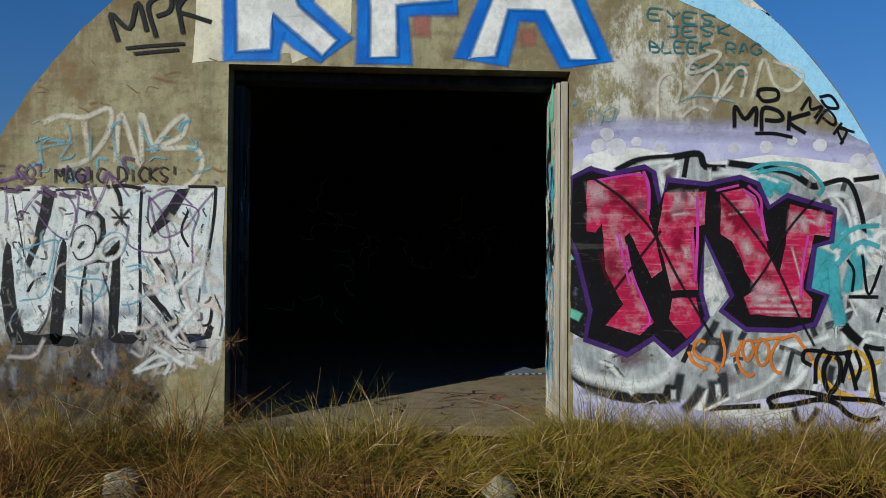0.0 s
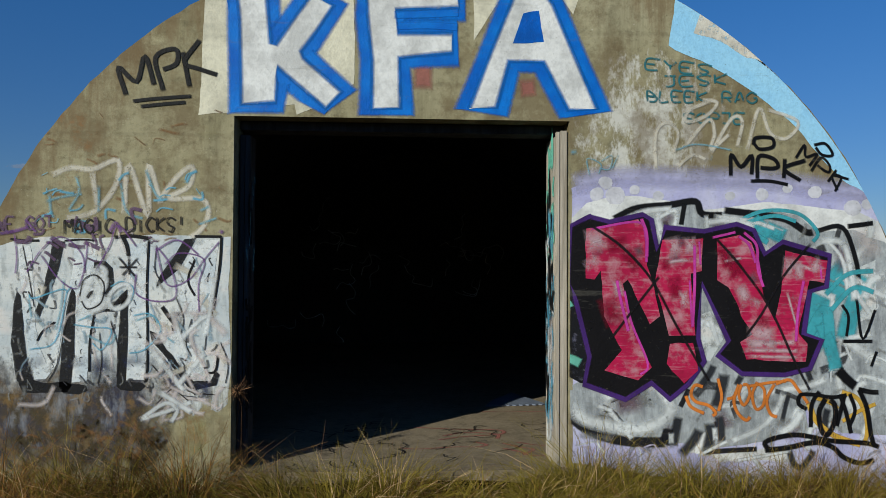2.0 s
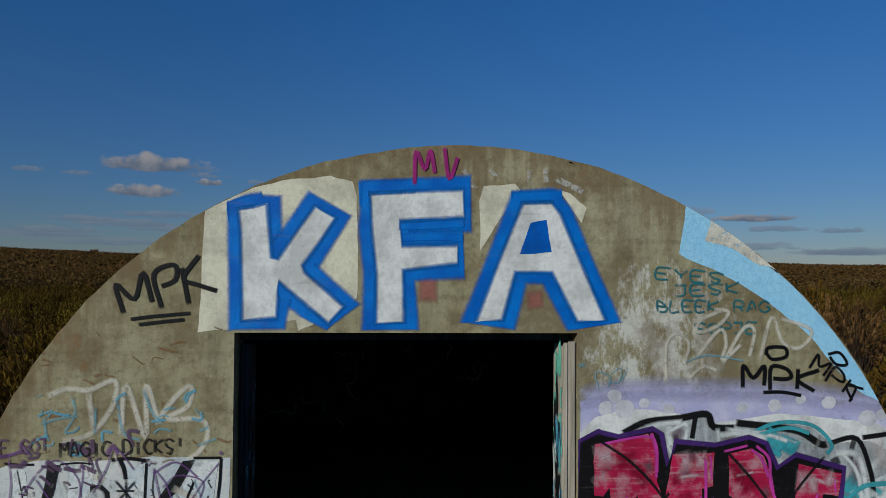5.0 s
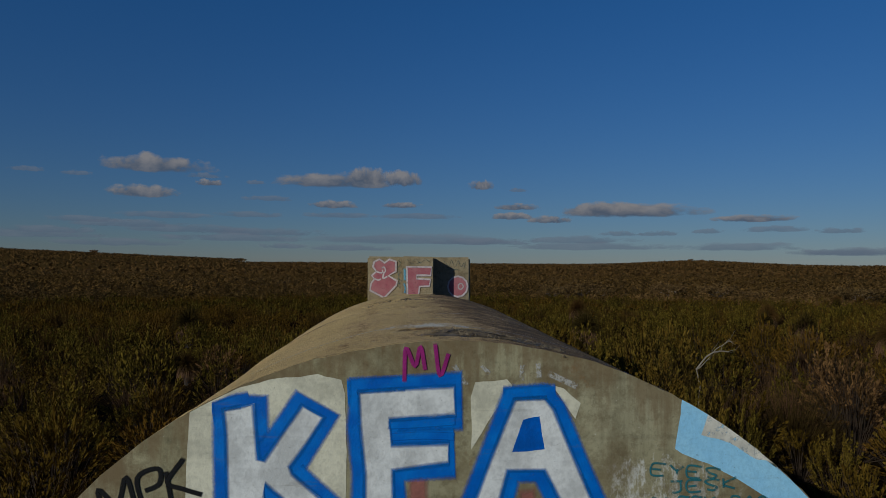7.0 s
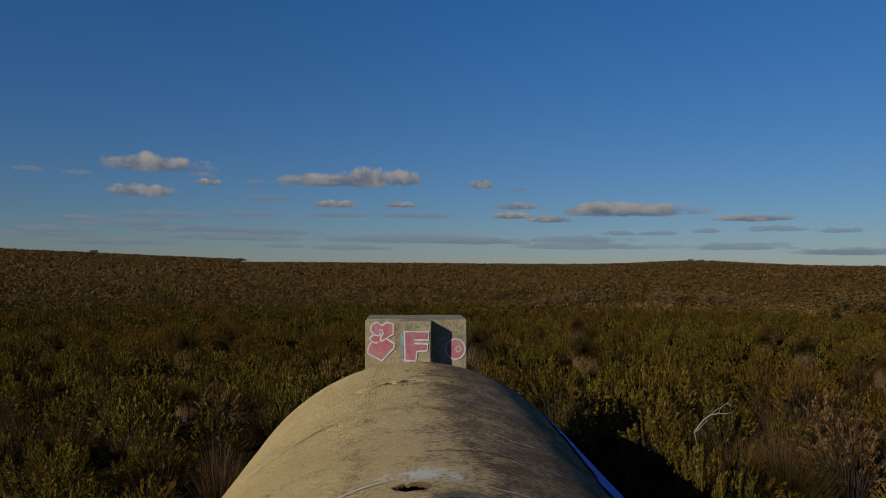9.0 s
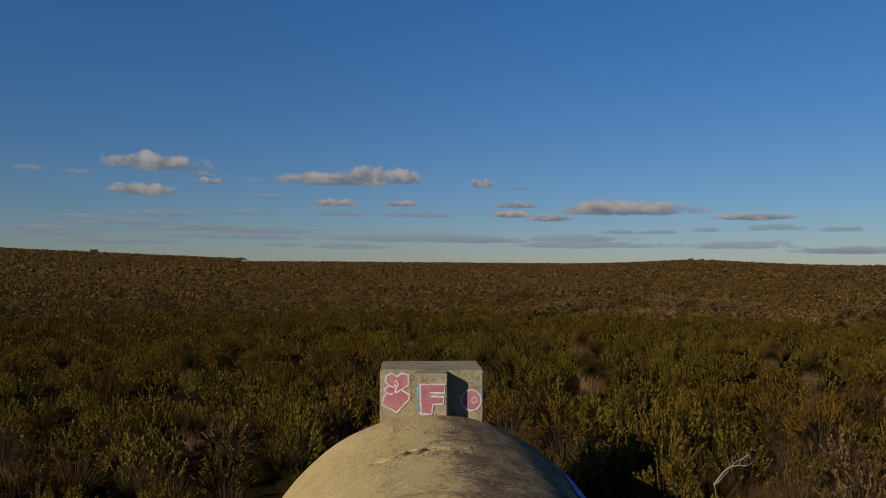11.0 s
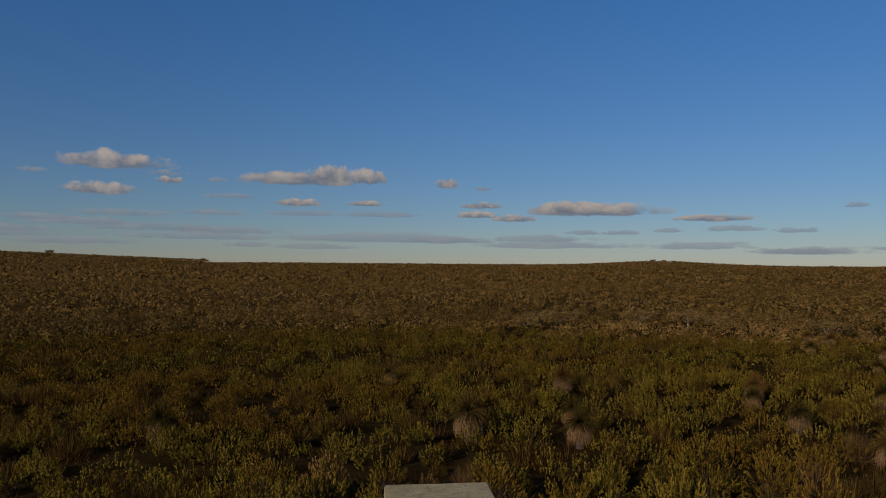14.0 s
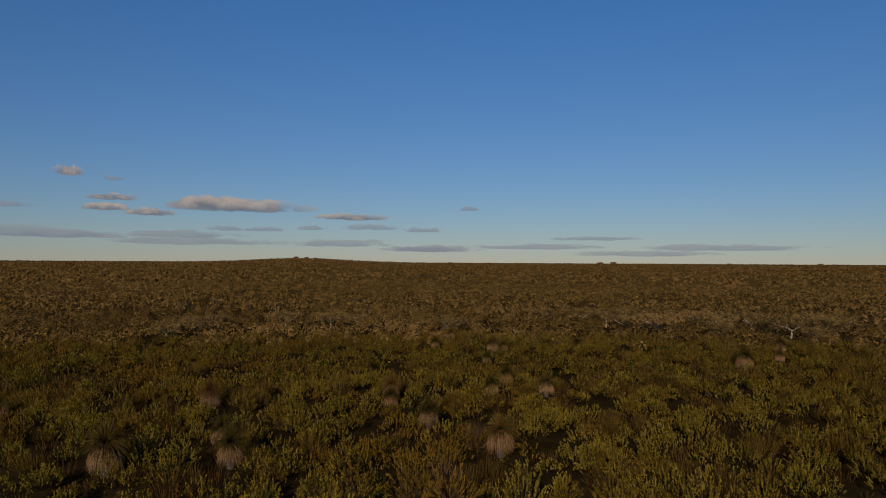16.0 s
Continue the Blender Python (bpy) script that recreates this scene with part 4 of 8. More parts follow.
paint("piece_letter", BLACK_SCUFFED, 3, wall_front, "thick black letter side", areas=[[(-2.53, 1.44), (-2.5, 1.41), (-2.5, 1.11), (-2.52, 0.86), (-2.53, 0.71), (-2.41, 0.7), (-2.4, 0.66), (-2.47, 0.63), (-2.58, 0.64), (-2.61, 0.69), (-2.6, 0.98), (-2.57, 1.26)]])
paint("piece_letter", BLACK_SCUFFED, 3, wall_front, "thick black letter side", areas=[[(-2.16, 1.37), (-2.11, 1.38), (-2.11, 1.03), (-2.12, 0.73), (-2, 0.72), (-1.97, 0.69), (-2, 0.66), (-2.16, 0.66), (-2.19, 0.69), (-2.18, 1.03)]])
paint("piece_letter", BLACK_SCUFFED, 3, wall_front, "thick black letter side", areas=[[(-1.69, 1.82), (-1.6, 1.83), (-1.73, 1.59), (-1.9, 1.45), (-1.88, 1.53), (-1.77, 1.68)]])
paint("piece_letter", BLACK_SCUFFED, 3, wall_front, "thick black letter side", areas=[[(-1.94, 1.12), (-1.9, 1.1), (-1.73, 0.86), (-1.61, 0.73), (-1.48, 0.73), (-1.44, 0.81), (-1.41, 0.78), (-1.44, 0.69), (-1.59, 0.66), (-1.65, 0.68), (-1.81, 0.89), (-1.93, 1.03)]])
paint("piece_letter", BLACK_SCUFFED, 3, wall_front, "thick black letter side", areas=[[(-2.37, 1.64), (-2.28, 1.65), (-2.23, 1.59), (-2.22, 1.48), (-2.26, 1.37), (-2.3, 1.38), (-2.27, 1.5), (-2.3, 1.58), (-2.37, 1.59)]])
paint("piece_letter", BLACK_SCUFFED, 3, wall_front, "thick black letter side", areas=[[(-2.22, 1.31), (-2.18, 1.37), (-2.12, 1.43), (-2.12, 1.37), (-2.16, 1.32)]])
paint("piece_fill", FILLWHITE, 2, wall_front, "white letter fill",
      areas=[[(-2.94, 1.76), (-2.84, 1.76), (-2.81, 1.45), (-2.78, 1.02), (-2.71, 0.86), (-2.61, 1.24), (-2.53, 1.53), (-2.51, 1.76), (-2.34, 1.76), (-2.37, 1.53), (-2.46, 1.36), (-2.54, 1.41), (-2.59, 1.24), (-2.63, 0.86), (-2.71, 0.75), (-2.79, 0.75), (-2.83, 0.87), (-2.87, 1.11), (-2.9, 1.4)],
             [(-2.49, 1.38), (-2.37, 1.24), (-2.38, 0.94), (-2.41, 0.73), (-2.52, 0.72), (-2.5, 0.94)],
             [(-2.1, 1.78), (-1.98, 1.79), (-1.97, 1.2), (-1.98, 0.74), (-2.11, 0.74), (-2.1, 1.2)],
             [(-1.59, 1.81), (-1.43, 1.81), (-1.47, 1.46), (-1.52, 1.24), (-1.62, 1.24), (-1.76, 1.41), (-1.7, 1.58)],
             [(-1.9, 1.11), (-1.74, 1.16), (-1.62, 0.99), (-1.52, 0.82), (-1.61, 0.75), (-1.74, 0.89)]])
paint("piece_letter", BLACK_TAG, 4, wall_front, "black outlines of the letters",
      strokes=[(0.022, [(-2.99, 1.81), (-2.87, 1.8), (-2.77, 1.8)]),
               (0.017, [(-2.59, 1.8), (-2.46, 1.81), (-2.34, 1.8)]),
               (0.035, [(-2.21, 1.83), (-2.09, 1.84), (-1.95, 1.82)]),
               (0.022, [(-1.96, 1.82), (-1.97, 1.45), (-1.96, 1.11), (-1.96, 0.77), (-1.99, 0.72)]),
               (0.039, [(-2.15, 1.82), (-2.12, 1.75), (-2.11, 1.67)]),
               (0.026, [(-1.61, 1.84), (-1.5, 1.84), (-1.4, 1.84)]),
               (0.026, [(-1.41, 1.84), (-1.42, 1.63), (-1.45, 1.41), (-1.47, 1.26)]),
               (0.039, [(-1.85, 1.29), (-1.8, 1.22), (-1.74, 1.14)]),
               (0.022, [(-1.52, 0.79), (-1.45, 0.8), (-1.43, 0.88), (-1.43, 0.94)]),
               (0.022, [(-2.36, 1.23), (-2.39, 1.03), (-2.39, 0.77)]),
               (0.026, [(-2.36, 1.25), (-2.29, 1.27), (-2.2, 1.27)]),
               (0.017, [(-2.4, 1.35), (-2.38, 1.37), (-2.36, 1.42)]),
               (0.017, [(-2.78, 1.04), (-2.74, 1.11), (-2.64, 1.19)]),
               (0.022, [(-1.61, 1.66), (-1.66, 1.5), (-1.6, 1.37)])])
paint("piece_outline", BLACK_THIN, 4, wall_front, "thin dark outlines inside the piece",
      strokes=[(0.013, [(-2.9, 1.77), (-2.85, 1.53), (-2.8, 1.26)]),
               (0.013, [(-2.7, 0.72), (-2.63, 0.86), (-2.58, 1.11), (-2.53, 1.36)]),
               (0.013, [(-1.9, 1.77), (-1.91, 1.58), (-1.85, 1.47)]),
               (0.013, [(-1.47, 1.26), (-1.51, 1.12), (-1.53, 0.94)]),
               (0.013, [(-1.75, 1.37), (-1.69, 1.2), (-1.73, 1.03)]),
               (0.013, [(-2.24, 1.2), (-2.17, 0.94), (-2.19, 0.73)]),
               (0.013, [(-2.32, 1.11), (-2.3, 0.86), (-2.33, 0.69)]),
               (0.013, [(-1.63, 1.2), (-1.67, 1.03), (-1.62, 0.9)]),
               (0.011, [(-1.93, 0.86), (-1.78, 0.69), (-1.61, 0.55)]),
               (0.013, [(-1.89, 0.55), (-1.74, 0.69), (-1.61, 0.64), (-1.41, 0.62)]),
               (0.013, [(-1.41, 1.03), (-1.35, 0.86), (-1.37, 0.69)])])
paint("piece_mist", NAVY, 4, wall_front, "blue spray fading up from the letter feet",
      strokes=[(0.22, [(-2.82, 0.87), (-2.77, 0.74)]),
               (0.18, [(-2.5, 0.87), (-2.48, 0.76)]),
               (0.18, [(-2.07, 0.9), (-2.05, 0.77)]),
               (0.2, [(-2.32, 0.87), (-2.25, 0.69)]),
               (0.15, [(-1.82, 0.78), (-1.64, 0.65)]),
               (0.16, [(-1.55, 0.65), (-1.4, 0.67)])])
paint("piece_highlight", LIGHTBLUE, 5, wall_front, "soft light blue strokes",
      strokes=[(0.03, [(-2.85, 1.37), (-2.82, 1.19)]),
               (0.028, [(-2.59, 1.51), (-2.61, 1.28), (-2.65, 1.1)]),
               (0.03, [(-2.41, 1.08), (-2.25, 1.01), (-2.19, 1.1)]),
               (0.028, [(-2.05, 1.19), (-1.92, 1.23), (-1.88, 1.15)]),
               (0.025, [(-2.48, 1.19), (-2.37, 1.24)]),
               (0.025, [(-1.87, 1.1), (-1.74, 1.01)])])
paint("piece_highlight", BONE, 4, wall_front, "warm pale strokes",
      strokes=[(0.08, [(-1.56, 1.38), (-1.43, 1.2)]),
               (0.07, [(-1.75, 1.61), (-1.56, 1.52)]),
               (0.08, [(-2.33, 1.72), (-2.24, 1.65)]),
               (0.07, [(-1.45, 1.01), (-1.34, 0.83)]),
               (0.08, [(-2.77, 1.39), (-2.73, 1.49)]),
               (0.06, [(-1.87, 0.74), (-1.56, 0.88)]),
               (0.06, [(-1.92, 1.19), (-1.74, 1.1)])])
paint("piece_eye", WHITE_SOFT, 6, wall_front, "white round sprayed eyes",
      strokes=[(0.09, [(-2.44, 1.4), (-2.41, 1.47), (-2.36, 1.5), (-2.33, 1.44), (-2.33, 1.35), (-2.39, 1.3), (-2.44, 1.35), (-2.44, 1.4), (-2.41, 1.47)]),
               (0.05, [(-2.25, 1.38), (-2.2, 1.44), (-2.12, 1.47), (-2.09, 1.41), (-2.12, 1.32), (-2.2, 1.28), (-2.25, 1.33), (-2.24, 1.4)]),
               (0.06, [(-2.36, 1.54), (-2.33, 1.6), (-2.28, 1.57), (-2.3, 1.5), (-2.35, 1.51)])])
paint("piece_eye", BLACK_THIN, 7, wall_front, "black pupils of the sprayed eyes",
      strokes=[(0.05, [(-2.21, 1.32), (-2.16, 1.35), (-2.11, 1.4)]),
               (0.03, [(-2.41, 1.37), (-2.38, 1.41), (-2.36, 1.4)]),
               (0.015, [(-2.47, 1.37), (-2.44, 1.5), (-2.36, 1.54), (-2.29, 1.47), (-2.31, 1.33), (-2.41, 1.28), (-2.46, 1.35)])])
paint("piece_letter", BLACK_THIN, 6, wall_front, "black star",
      strokes=[(0.022, [(-2.19, 1.68), (-2.04, 1.51)]),
               (0.022, [(-2.04, 1.67), (-2.17, 1.52)]),
               (0.022, [(-2.11, 1.7), (-2.1, 1.52)]),
               (0.022, [(-2.18, 1.6), (-2.03, 1.6)])])
paint("piece_highlight", WHITE_SOFT, 5, wall_front, "white round sprayed eyes",
      strokes=[(0.1, [(-2.42, 1.33), (-2.32, 1.37), (-2.3, 1.31), (-2.39, 1.27), (-2.43, 1.32)]),
               (0.07, [(-2.35, 1.56), (-2.28, 1.51), (-2.31, 1.42), (-2.4, 1.44), (-2.35, 1.56)]),
               (0.035, [(-2.24, 1.4), (-2.16, 1.47), (-2.08, 1.43), (-2.1, 1.34), (-2.19, 1.28), (-2.25, 1.32), (-2.24, 1.4)]),
               (0.05, [(-2.26, 1.33), (-2.21, 1.26)]),
               (0.05, [(-1.74, 1.01), (-1.56, 1.2), (-1.45, 1.24)]),
               (0.06, [(-1.94, 0.99), (-1.64, 0.6)]),
               (0.06, [(-1.73, 0.69), (-1.51, 0.97)]),
               (0.05, [(-2, 0.44), (-1.77, 0.51), (-1.6, 0.58)]),
               (0.06, [(-1.87, 0.65), (-1.59, 0.47)]),
               (0.05, [(-1.79, 1.29), (-1.65, 0.88)]),
               (0.05, [(-1.45, 1.56), (-1.53, 1.01)]),
               (0.05, [(-1.77, 0.42), (-1.73, 0.51), (-1.82, 0.56), (-2, 0.44)])])
paint("piece_highlight", PINKWHITE, 4, wall_front, "pale pink sprayed lines",
      strokes=[(0.04, [(-2.38, 1.18), (-2.34, 0.88), (-2.21, 0.69)]),
               (0.04, [(-2.24, 1.18), (-2.22, 0.77)]),
               (0.05, [(-1.97, 0.41), (-1.8, 0.64), (-1.64, 0.77)]),
               (0.045, [(-2.02, 0.6), (-1.93, 0.56), (-1.89, 0.69)]),
               (0.05, [(-1.83, 0.69), (-1.63, 0.51), (-1.5, 0.47)]),
               (0.045, [(-1.72, 0.6), (-1.46, 0.58)]),
               (0.05, [(-1.34, 1.03), (-1.42, 0.97), (-1.46, 0.77)]),
               (0.045, [(-1.84, 0.43), (-1.7, 0.45), (-1.72, 0.51), (-1.89, 0.49)]),
               (0.05, [(-1.98, 1.03), (-1.81, 0.88)]),
               (0.04, [(-1.4, 0.51), (-1.59, 0.6)]),
               (0.05, [(-2.65, 0.69), (-2.73, 0.56), (-2.94, 0.56)]),
               (0.06, [(-1.86, 0.41), (-1.72, 0.69)])])
paint("piece_scribble", CYANBLUE, 5, wall_front, "thin light blue scribble",
      strokes=[(0.02, [(-2.84, 0.97), (-2.65, 1.03), (-2.58, 1.33), (-2.59, 1.43), (-2.81, 1.36), (-2.85, 1.4)]),
               (0.02, [(-2.51, 1.16), (-2.38, 1.14), (-2.23, 1.12), (-2.3, 0.97), (-2.38, 1.03)]),
               (0.02, [(-2.07, 1.23), (-1.94, 1.24), (-1.86, 1.12), (-1.98, 0.97), (-2.11, 0.94)]),
               (0.018, [(-2.24, 1.45), (-2.16, 1.49), (-2.07, 1.44), (-2.09, 1.33)]),
               (0.02, [(-2.57, 1.4), (-2.53, 1.46)])])
paint("piece_scribble", VIOLET, 6, wall_front, "thin violet scribble over the piece",
      strokes=[(0.02, [(-2.96, 1.85), (-2.94, 1.68), (-2.95, 1.53)]),
               (0.018, [(-2.87, 1.55), (-2.75, 1.74), (-2.61, 1.83), (-2.46, 1.7), (-2.43, 1.53)]),
               (0.018, [(-2.77, 1.7), (-2.62, 1.5), (-2.49, 1.44), (-2.43, 1.64), (-2.42, 1.81)]),
               (0.02, [(-2.35, 1.57), (-2.25, 1.77), (-2.19, 1.92), (-2.03, 1.73)]),
               (0.02, [(-2.05, 1.55), (-2.05, 1.4), (-1.9, 1.34), (-1.75, 1.38), (-1.8, 1.62), (-1.91, 1.77)]),
               (0.018, [(-1.91, 1.77), (-1.82, 1.47), (-1.65, 1.51), (-1.54, 1.66), (-1.41, 1.82)]),
               (0.018, [(-1.84, 1.62), (-1.73, 1.71), (-1.54, 1.66), (-1.58, 1.47), (-1.57, 1.23)]),
               (0.022, [(-1.91, 1.73), (-1.74, 1.81), (-1.56, 1.68)])])
paint("piece_scribble", VIOLET, 6, wall_front, "violet smudges",
      strokes=[(0.04, [(-3.08, 1.85), (-2.96, 1.87), (-2.84, 1.91)]),
               (0.04, [(-2.25, 1.88), (-2.21, 1.94), (-2.16, 1.85)]),
               (0.03, [(-2.88, 1.96), (-2.79, 1.85)]),
               (0.04, [(-1.42, 1.88), (-1.38, 1.86)])])
# large mural on the other side of the doorway
paint("mural_ground", LAVENDER, 0, wall_front, "lavender paint ground",
      areas=[[(1.33, 2.25), (1.54, 2.34), (1.81, 2.32), (2.08, 2.37), (2.31, 2.29), (2.58, 2.36), (2.81, 2.3), (3.09, 2.33), (3.36, 2.21), (3.64, 2.29), (3.79, 2.22), (4.02, 1.92), (4.2, 1.51), (4.29, 0.88), (4.28, -0.2), (3.54, -0.2), (2.62, -0.15), (1.34, 0.08)]])
paint("mural_ground", LAVENDER_MIST, 0.5, wall_front, "soft sprayed edge of the lavender ground",
      strokes=[(0.24, [(1.36, 2.28), (1.6, 2.33), (1.9, 2.35), (2.2, 2.34), (2.5, 2.34), (2.8, 2.33), (3.1, 2.31), (3.4, 2.27), (3.7, 2.23), (3.9, 2.1)])])
paint("mural_cloud", WHITE, 1, wall_front, "white sprayed cloud shapes",
      areas=[[(1.33, 2.01), (1.45, 2.13), (1.67, 2.19), (1.9, 2.19), (2.17, 2.14), (2.31, 2.07), (2.58, 2.1), (2.9, 2.15), (3.18, 2.13), (3.46, 2.1), (3.69, 2.08), (4.02, 1.92), (4.11, 1.51), (3.55, 1.5), (2.62, 1.58), (1.72, 1.49), (1.33, 1.48)]])
for x, z, r in ((1.60, 2.29, 0.060), (1.68, 2.19, 0.083), (1.84, 2.24, 0.043), (2.89, 2.22, 0.055), (3.32, 2.23, 0.056), (3.64, 2.11, 0.073), (3.09, 2.26, 0.042), (2.03, 2.19, 0.045), (3.76, 2.14, 0.047), (2.62, 2.20, 0.040), (1.53, 2.20, 0.056)):
    ring = [(x + r * math.cos(0.5236 * k), z + 0.9 * r * math.sin(0.5236 * k)) for k in range(12)]
    paint("mural_dot", DOT, 1.5, wall_front, "pale round sprayed dot", areas=[ring])
paint("mural_shape", GREYPAINT, 2, wall_front, "grey sprayed letter fills",
      areas=[[(1.69, 2.02), (1.99, 2.12), (2.33, 2.15), (2.37, 2.03), (2.62, 2.08), (2.9, 2.09), (3.18, 2.04), (3.34, 1.91), (3.64, 1.93), (4.02, 1.78), (4.2, 1.42), (4.19, 0.25), (3.54, 0.29), (3.17, 0.52), (2.62, 0.52), (2.35, 0.3), (1.72, 0.3), (1.34, 0.43), (1.34, 0.69), (1.72, 0.87)]])
paint("mural_shape", WHITEWASH, 3, wall_front, "white drips and fills",
      areas=[[(3.59, 1.59), (3.83, 1.69), (3.83, 1.24), (3.59, 1.14)],
             [(2.35, 1.23), (2.45, 1.27), (2.56, 1.05), (2.45, 0.87), (2.37, 0.89)]])
paint("mural_line", BLACK, 4, wall_front, "black mural outlines",
      strokes=[(0.07, [(1.68, 2.01), (1.85, 2.09), (2.12, 2.12), (2.33, 2.15), (2.39, 2.05), (2.58, 2.04)]),
               (0.07, [(2.58, 2.08), (2.85, 2.05), (3.08, 2.01), (3.25, 1.91), (3.33, 1.92)]),
               (0.05, [(3.33, 1.92), (3.55, 1.95), (3.66, 1.69), (3.69, 1.46)]),
               (0.05, [(3.6, 1.96), (3.83, 1.99)]),
               (0.05, [(2.24, 2.12), (2.21, 1.94)])])
paint("mural_line", WHITE_SOFT, 5, wall_front, "white mural highlights",
      strokes=[(0.05, [(2.49, 2.03), (2.81, 1.99), (3.08, 1.9)]),
               (0.05, [(3.41, 1.86), (3.55, 1.68), (3.59, 1.41)]),
               (0.05, [(2.42, 2.03), (2.43, 1.9)]),
               (0.04, [(2.35, 0.12), (2.62, 0.25)]),
               (0.05, [(2.03, 2.02), (2.17, 2.07), (2.15, 1.89)]),
               (0.04, [(2.62, 0.07), (3.17, 0.16)]),
               (0.05, [(1.54, 0.52), (1.68, 0.47)])])
paint("mural_line", TEAL, 5, wall_front, "teal sprayed loops",
      strokes=[(0.04, [(2.67, 1.99), (2.9, 2.08), (3.18, 2.06), (3.34, 1.91), (3.29, 1.82)]),
               (0.04, [(2.76, 1.99), (2.99, 2.04), (3.18, 1.99)]),
               (0.1, [(2.99, 1.9), (3.08, 1.86)]),
               (0.12, [(3.27, 1.1), (3.41, 1.28), (3.45, 0.87)]),
               (0.14, [(3.38, 1.14), (3.45, 0.96), (3.5, 0.74)]),
               (0.05, [(3.41, 1.41), (3.59, 1.57), (3.83, 1.6)]),
               (0.05, [(3.45, 1.28), (3.64, 1.46), (3.83, 1.42)]),
               (0.06, [(2.83, 1.88), (2.95, 1.81)])])
paint("mural_cloud", TEAL, 4, wall_front, "teal sprayed cloud",
      strokes=[(0.3, [(3.55, 1.55), (3.38, 1.37), (3.32, 1.1), (3.4, 0.83)]),
               (0.2, [(3.73, 1.5), (3.64, 1.32), (3.54, 0.96)]),
               (0.16, [(2.95, 1.92), (3.13, 1.84)]),
               (0.14, [(2.83, 1.99), (2.99, 1.83)])])
paint("mural_cloud", PINKWHITE, 4, wall_front, "pale pink sprayed ball",
      strokes=[(0.25, [(3.73, 1.91), (3.8, 1.73), (3.83, 1.6)]),
               (0.2, [(1.63, 0.47), (1.76, 0.5)]),
               (0.15, [(1.5, 0.5), (1.56, 0.47)])])
paint("mural_swoosh", WHITE_SOFT, 5, wall_front, "white swooshes of the mural",
      strokes=[(0.07, [(1.7, 1.97), (1.9, 2.06), (2.17, 2.09)]),
               (0.07, [(2.42, 1.98), (2.62, 2), (2.85, 1.95)]),
               (0.08, [(3.37, 1.84), (3.55, 1.82), (3.62, 1.59), (3.65, 1.32)]),
               (0.06, [(3.57, 1.05), (3.82, 1.09)]),
               (0.06, [(2.44, 1.23), (2.53, 0.96)])])
paint("mural_shade", DUSK, 4, wall_front, "grey sprayed shading",
      strokes=[(0.15, [(2.08, 2.02), (2.21, 1.94)]),
               (0.16, [(2.49, 1.99), (2.62, 1.9)]),
               (0.18, [(3.55, 1.77), (3.57, 1.5)]),
               (0.2, [(1.72, 0.52), (1.99, 0.56)]),
               (0.18, [(2.53, 0.43), (2.62, 0.25)]),
               (0.16, [(3.08, 0.29), (3.22, 0.43)]),
               (0.16, [(2.12, 0.25), (2.17, 0.43)])])
brush_marks("older_strokes", WHITE_SOFT, 3, wall_front, "white half-covered mural strokes", (1.4, 0.15), (4.0, 1.9), 50, 0.3, 4, 0.8)
brush_marks("older_strokes", OLDGREY, 3, wall_front, "grey half-covered mural strokes", (1.4, 0.1), (4.0, 1.9), 45, 0.28, 5, 0.6)
brush_marks("older_strokes", DARKDAB, 3, wall_front, "dark half-covered mural strokes", (1.4, 0.2), (4.0, 1.8), 16, 0.3, 6, 0.9)
# lower part of the mural: grey swell under a white swoosh, smoky bars, lavender foot
paint("mural_shape", GREYPAINT, 3.2, wall_front, "grey sprayed fill under the letters",
      areas=[[(1.32, 0.65), (1.54, 0.63), (1.77, 0.55), (1.99, 0.67), (2.17, 0.57), (2.35, 0.69), (2.76, 0.74), (3.17, 0.74), (3.27, 0.29), (2.85, 0.22), (2.49, 0.18), (2.08, 0.24), (1.72, 0.25), (1.45, 0.33), (1.32, 0.41)]])
paint("mural_shape", WHITE, 3.4, wall_front, "white wedge between the bars",
      areas=[[(2.24, 0.15), (2.32, 0.25), (2.41, 0.31), (2.43, 0.15), (2.45, 0.12)],
             [(2.45, 0.13), (2.76, 0.15), (2.93, 0.18), (3.08, 0.15), (3.10, 0.06), (2.85, 0.08), (2.53, 0.07)]])
paint("mural_shade", SMOKE, 4.2, wall_front, "smoky dark bars fading into grey",
      strokes=[(0.110, [(2.23, 0.15), (2.32, 0.25), (2.38, 0.37)]),
               (0.120, [(2.42, 0.15), (2.45, 0.30), (2.44, 0.43)]),
               (0.090, [(2.54, 0.25), (2.53, 0.37), (2.51, 0.47)]),
               (0.100, [(2.15, 0.23), (2.17, 0.34), (2.20, 0.47)]),
               (0.080, [(2.38, 0.69), (2.45, 0.78), (2.49, 0.87)]),
               (0.120, [(2.50, 0.52), (2.55, 0.69), (2.57, 0.82)]),
               (0.070, [(2.67, 0.69), (2.72, 0.78)]),
               (0.050, [(3.04, 0.39), (3.07, 0.52), (3.10, 0.62)]),
               (0.060, [(3.24, 0.81), (3.29, 0.69)]),
               (0.070, [(3.10, 0.14), (3.13, 0.05), (3.19, 0.02), (3.26, 0.09), (3.31, 0.18)]),
               (0.080, [(3.39, 0.29), (3.40, 0.43), (3.43, 0.52)])])
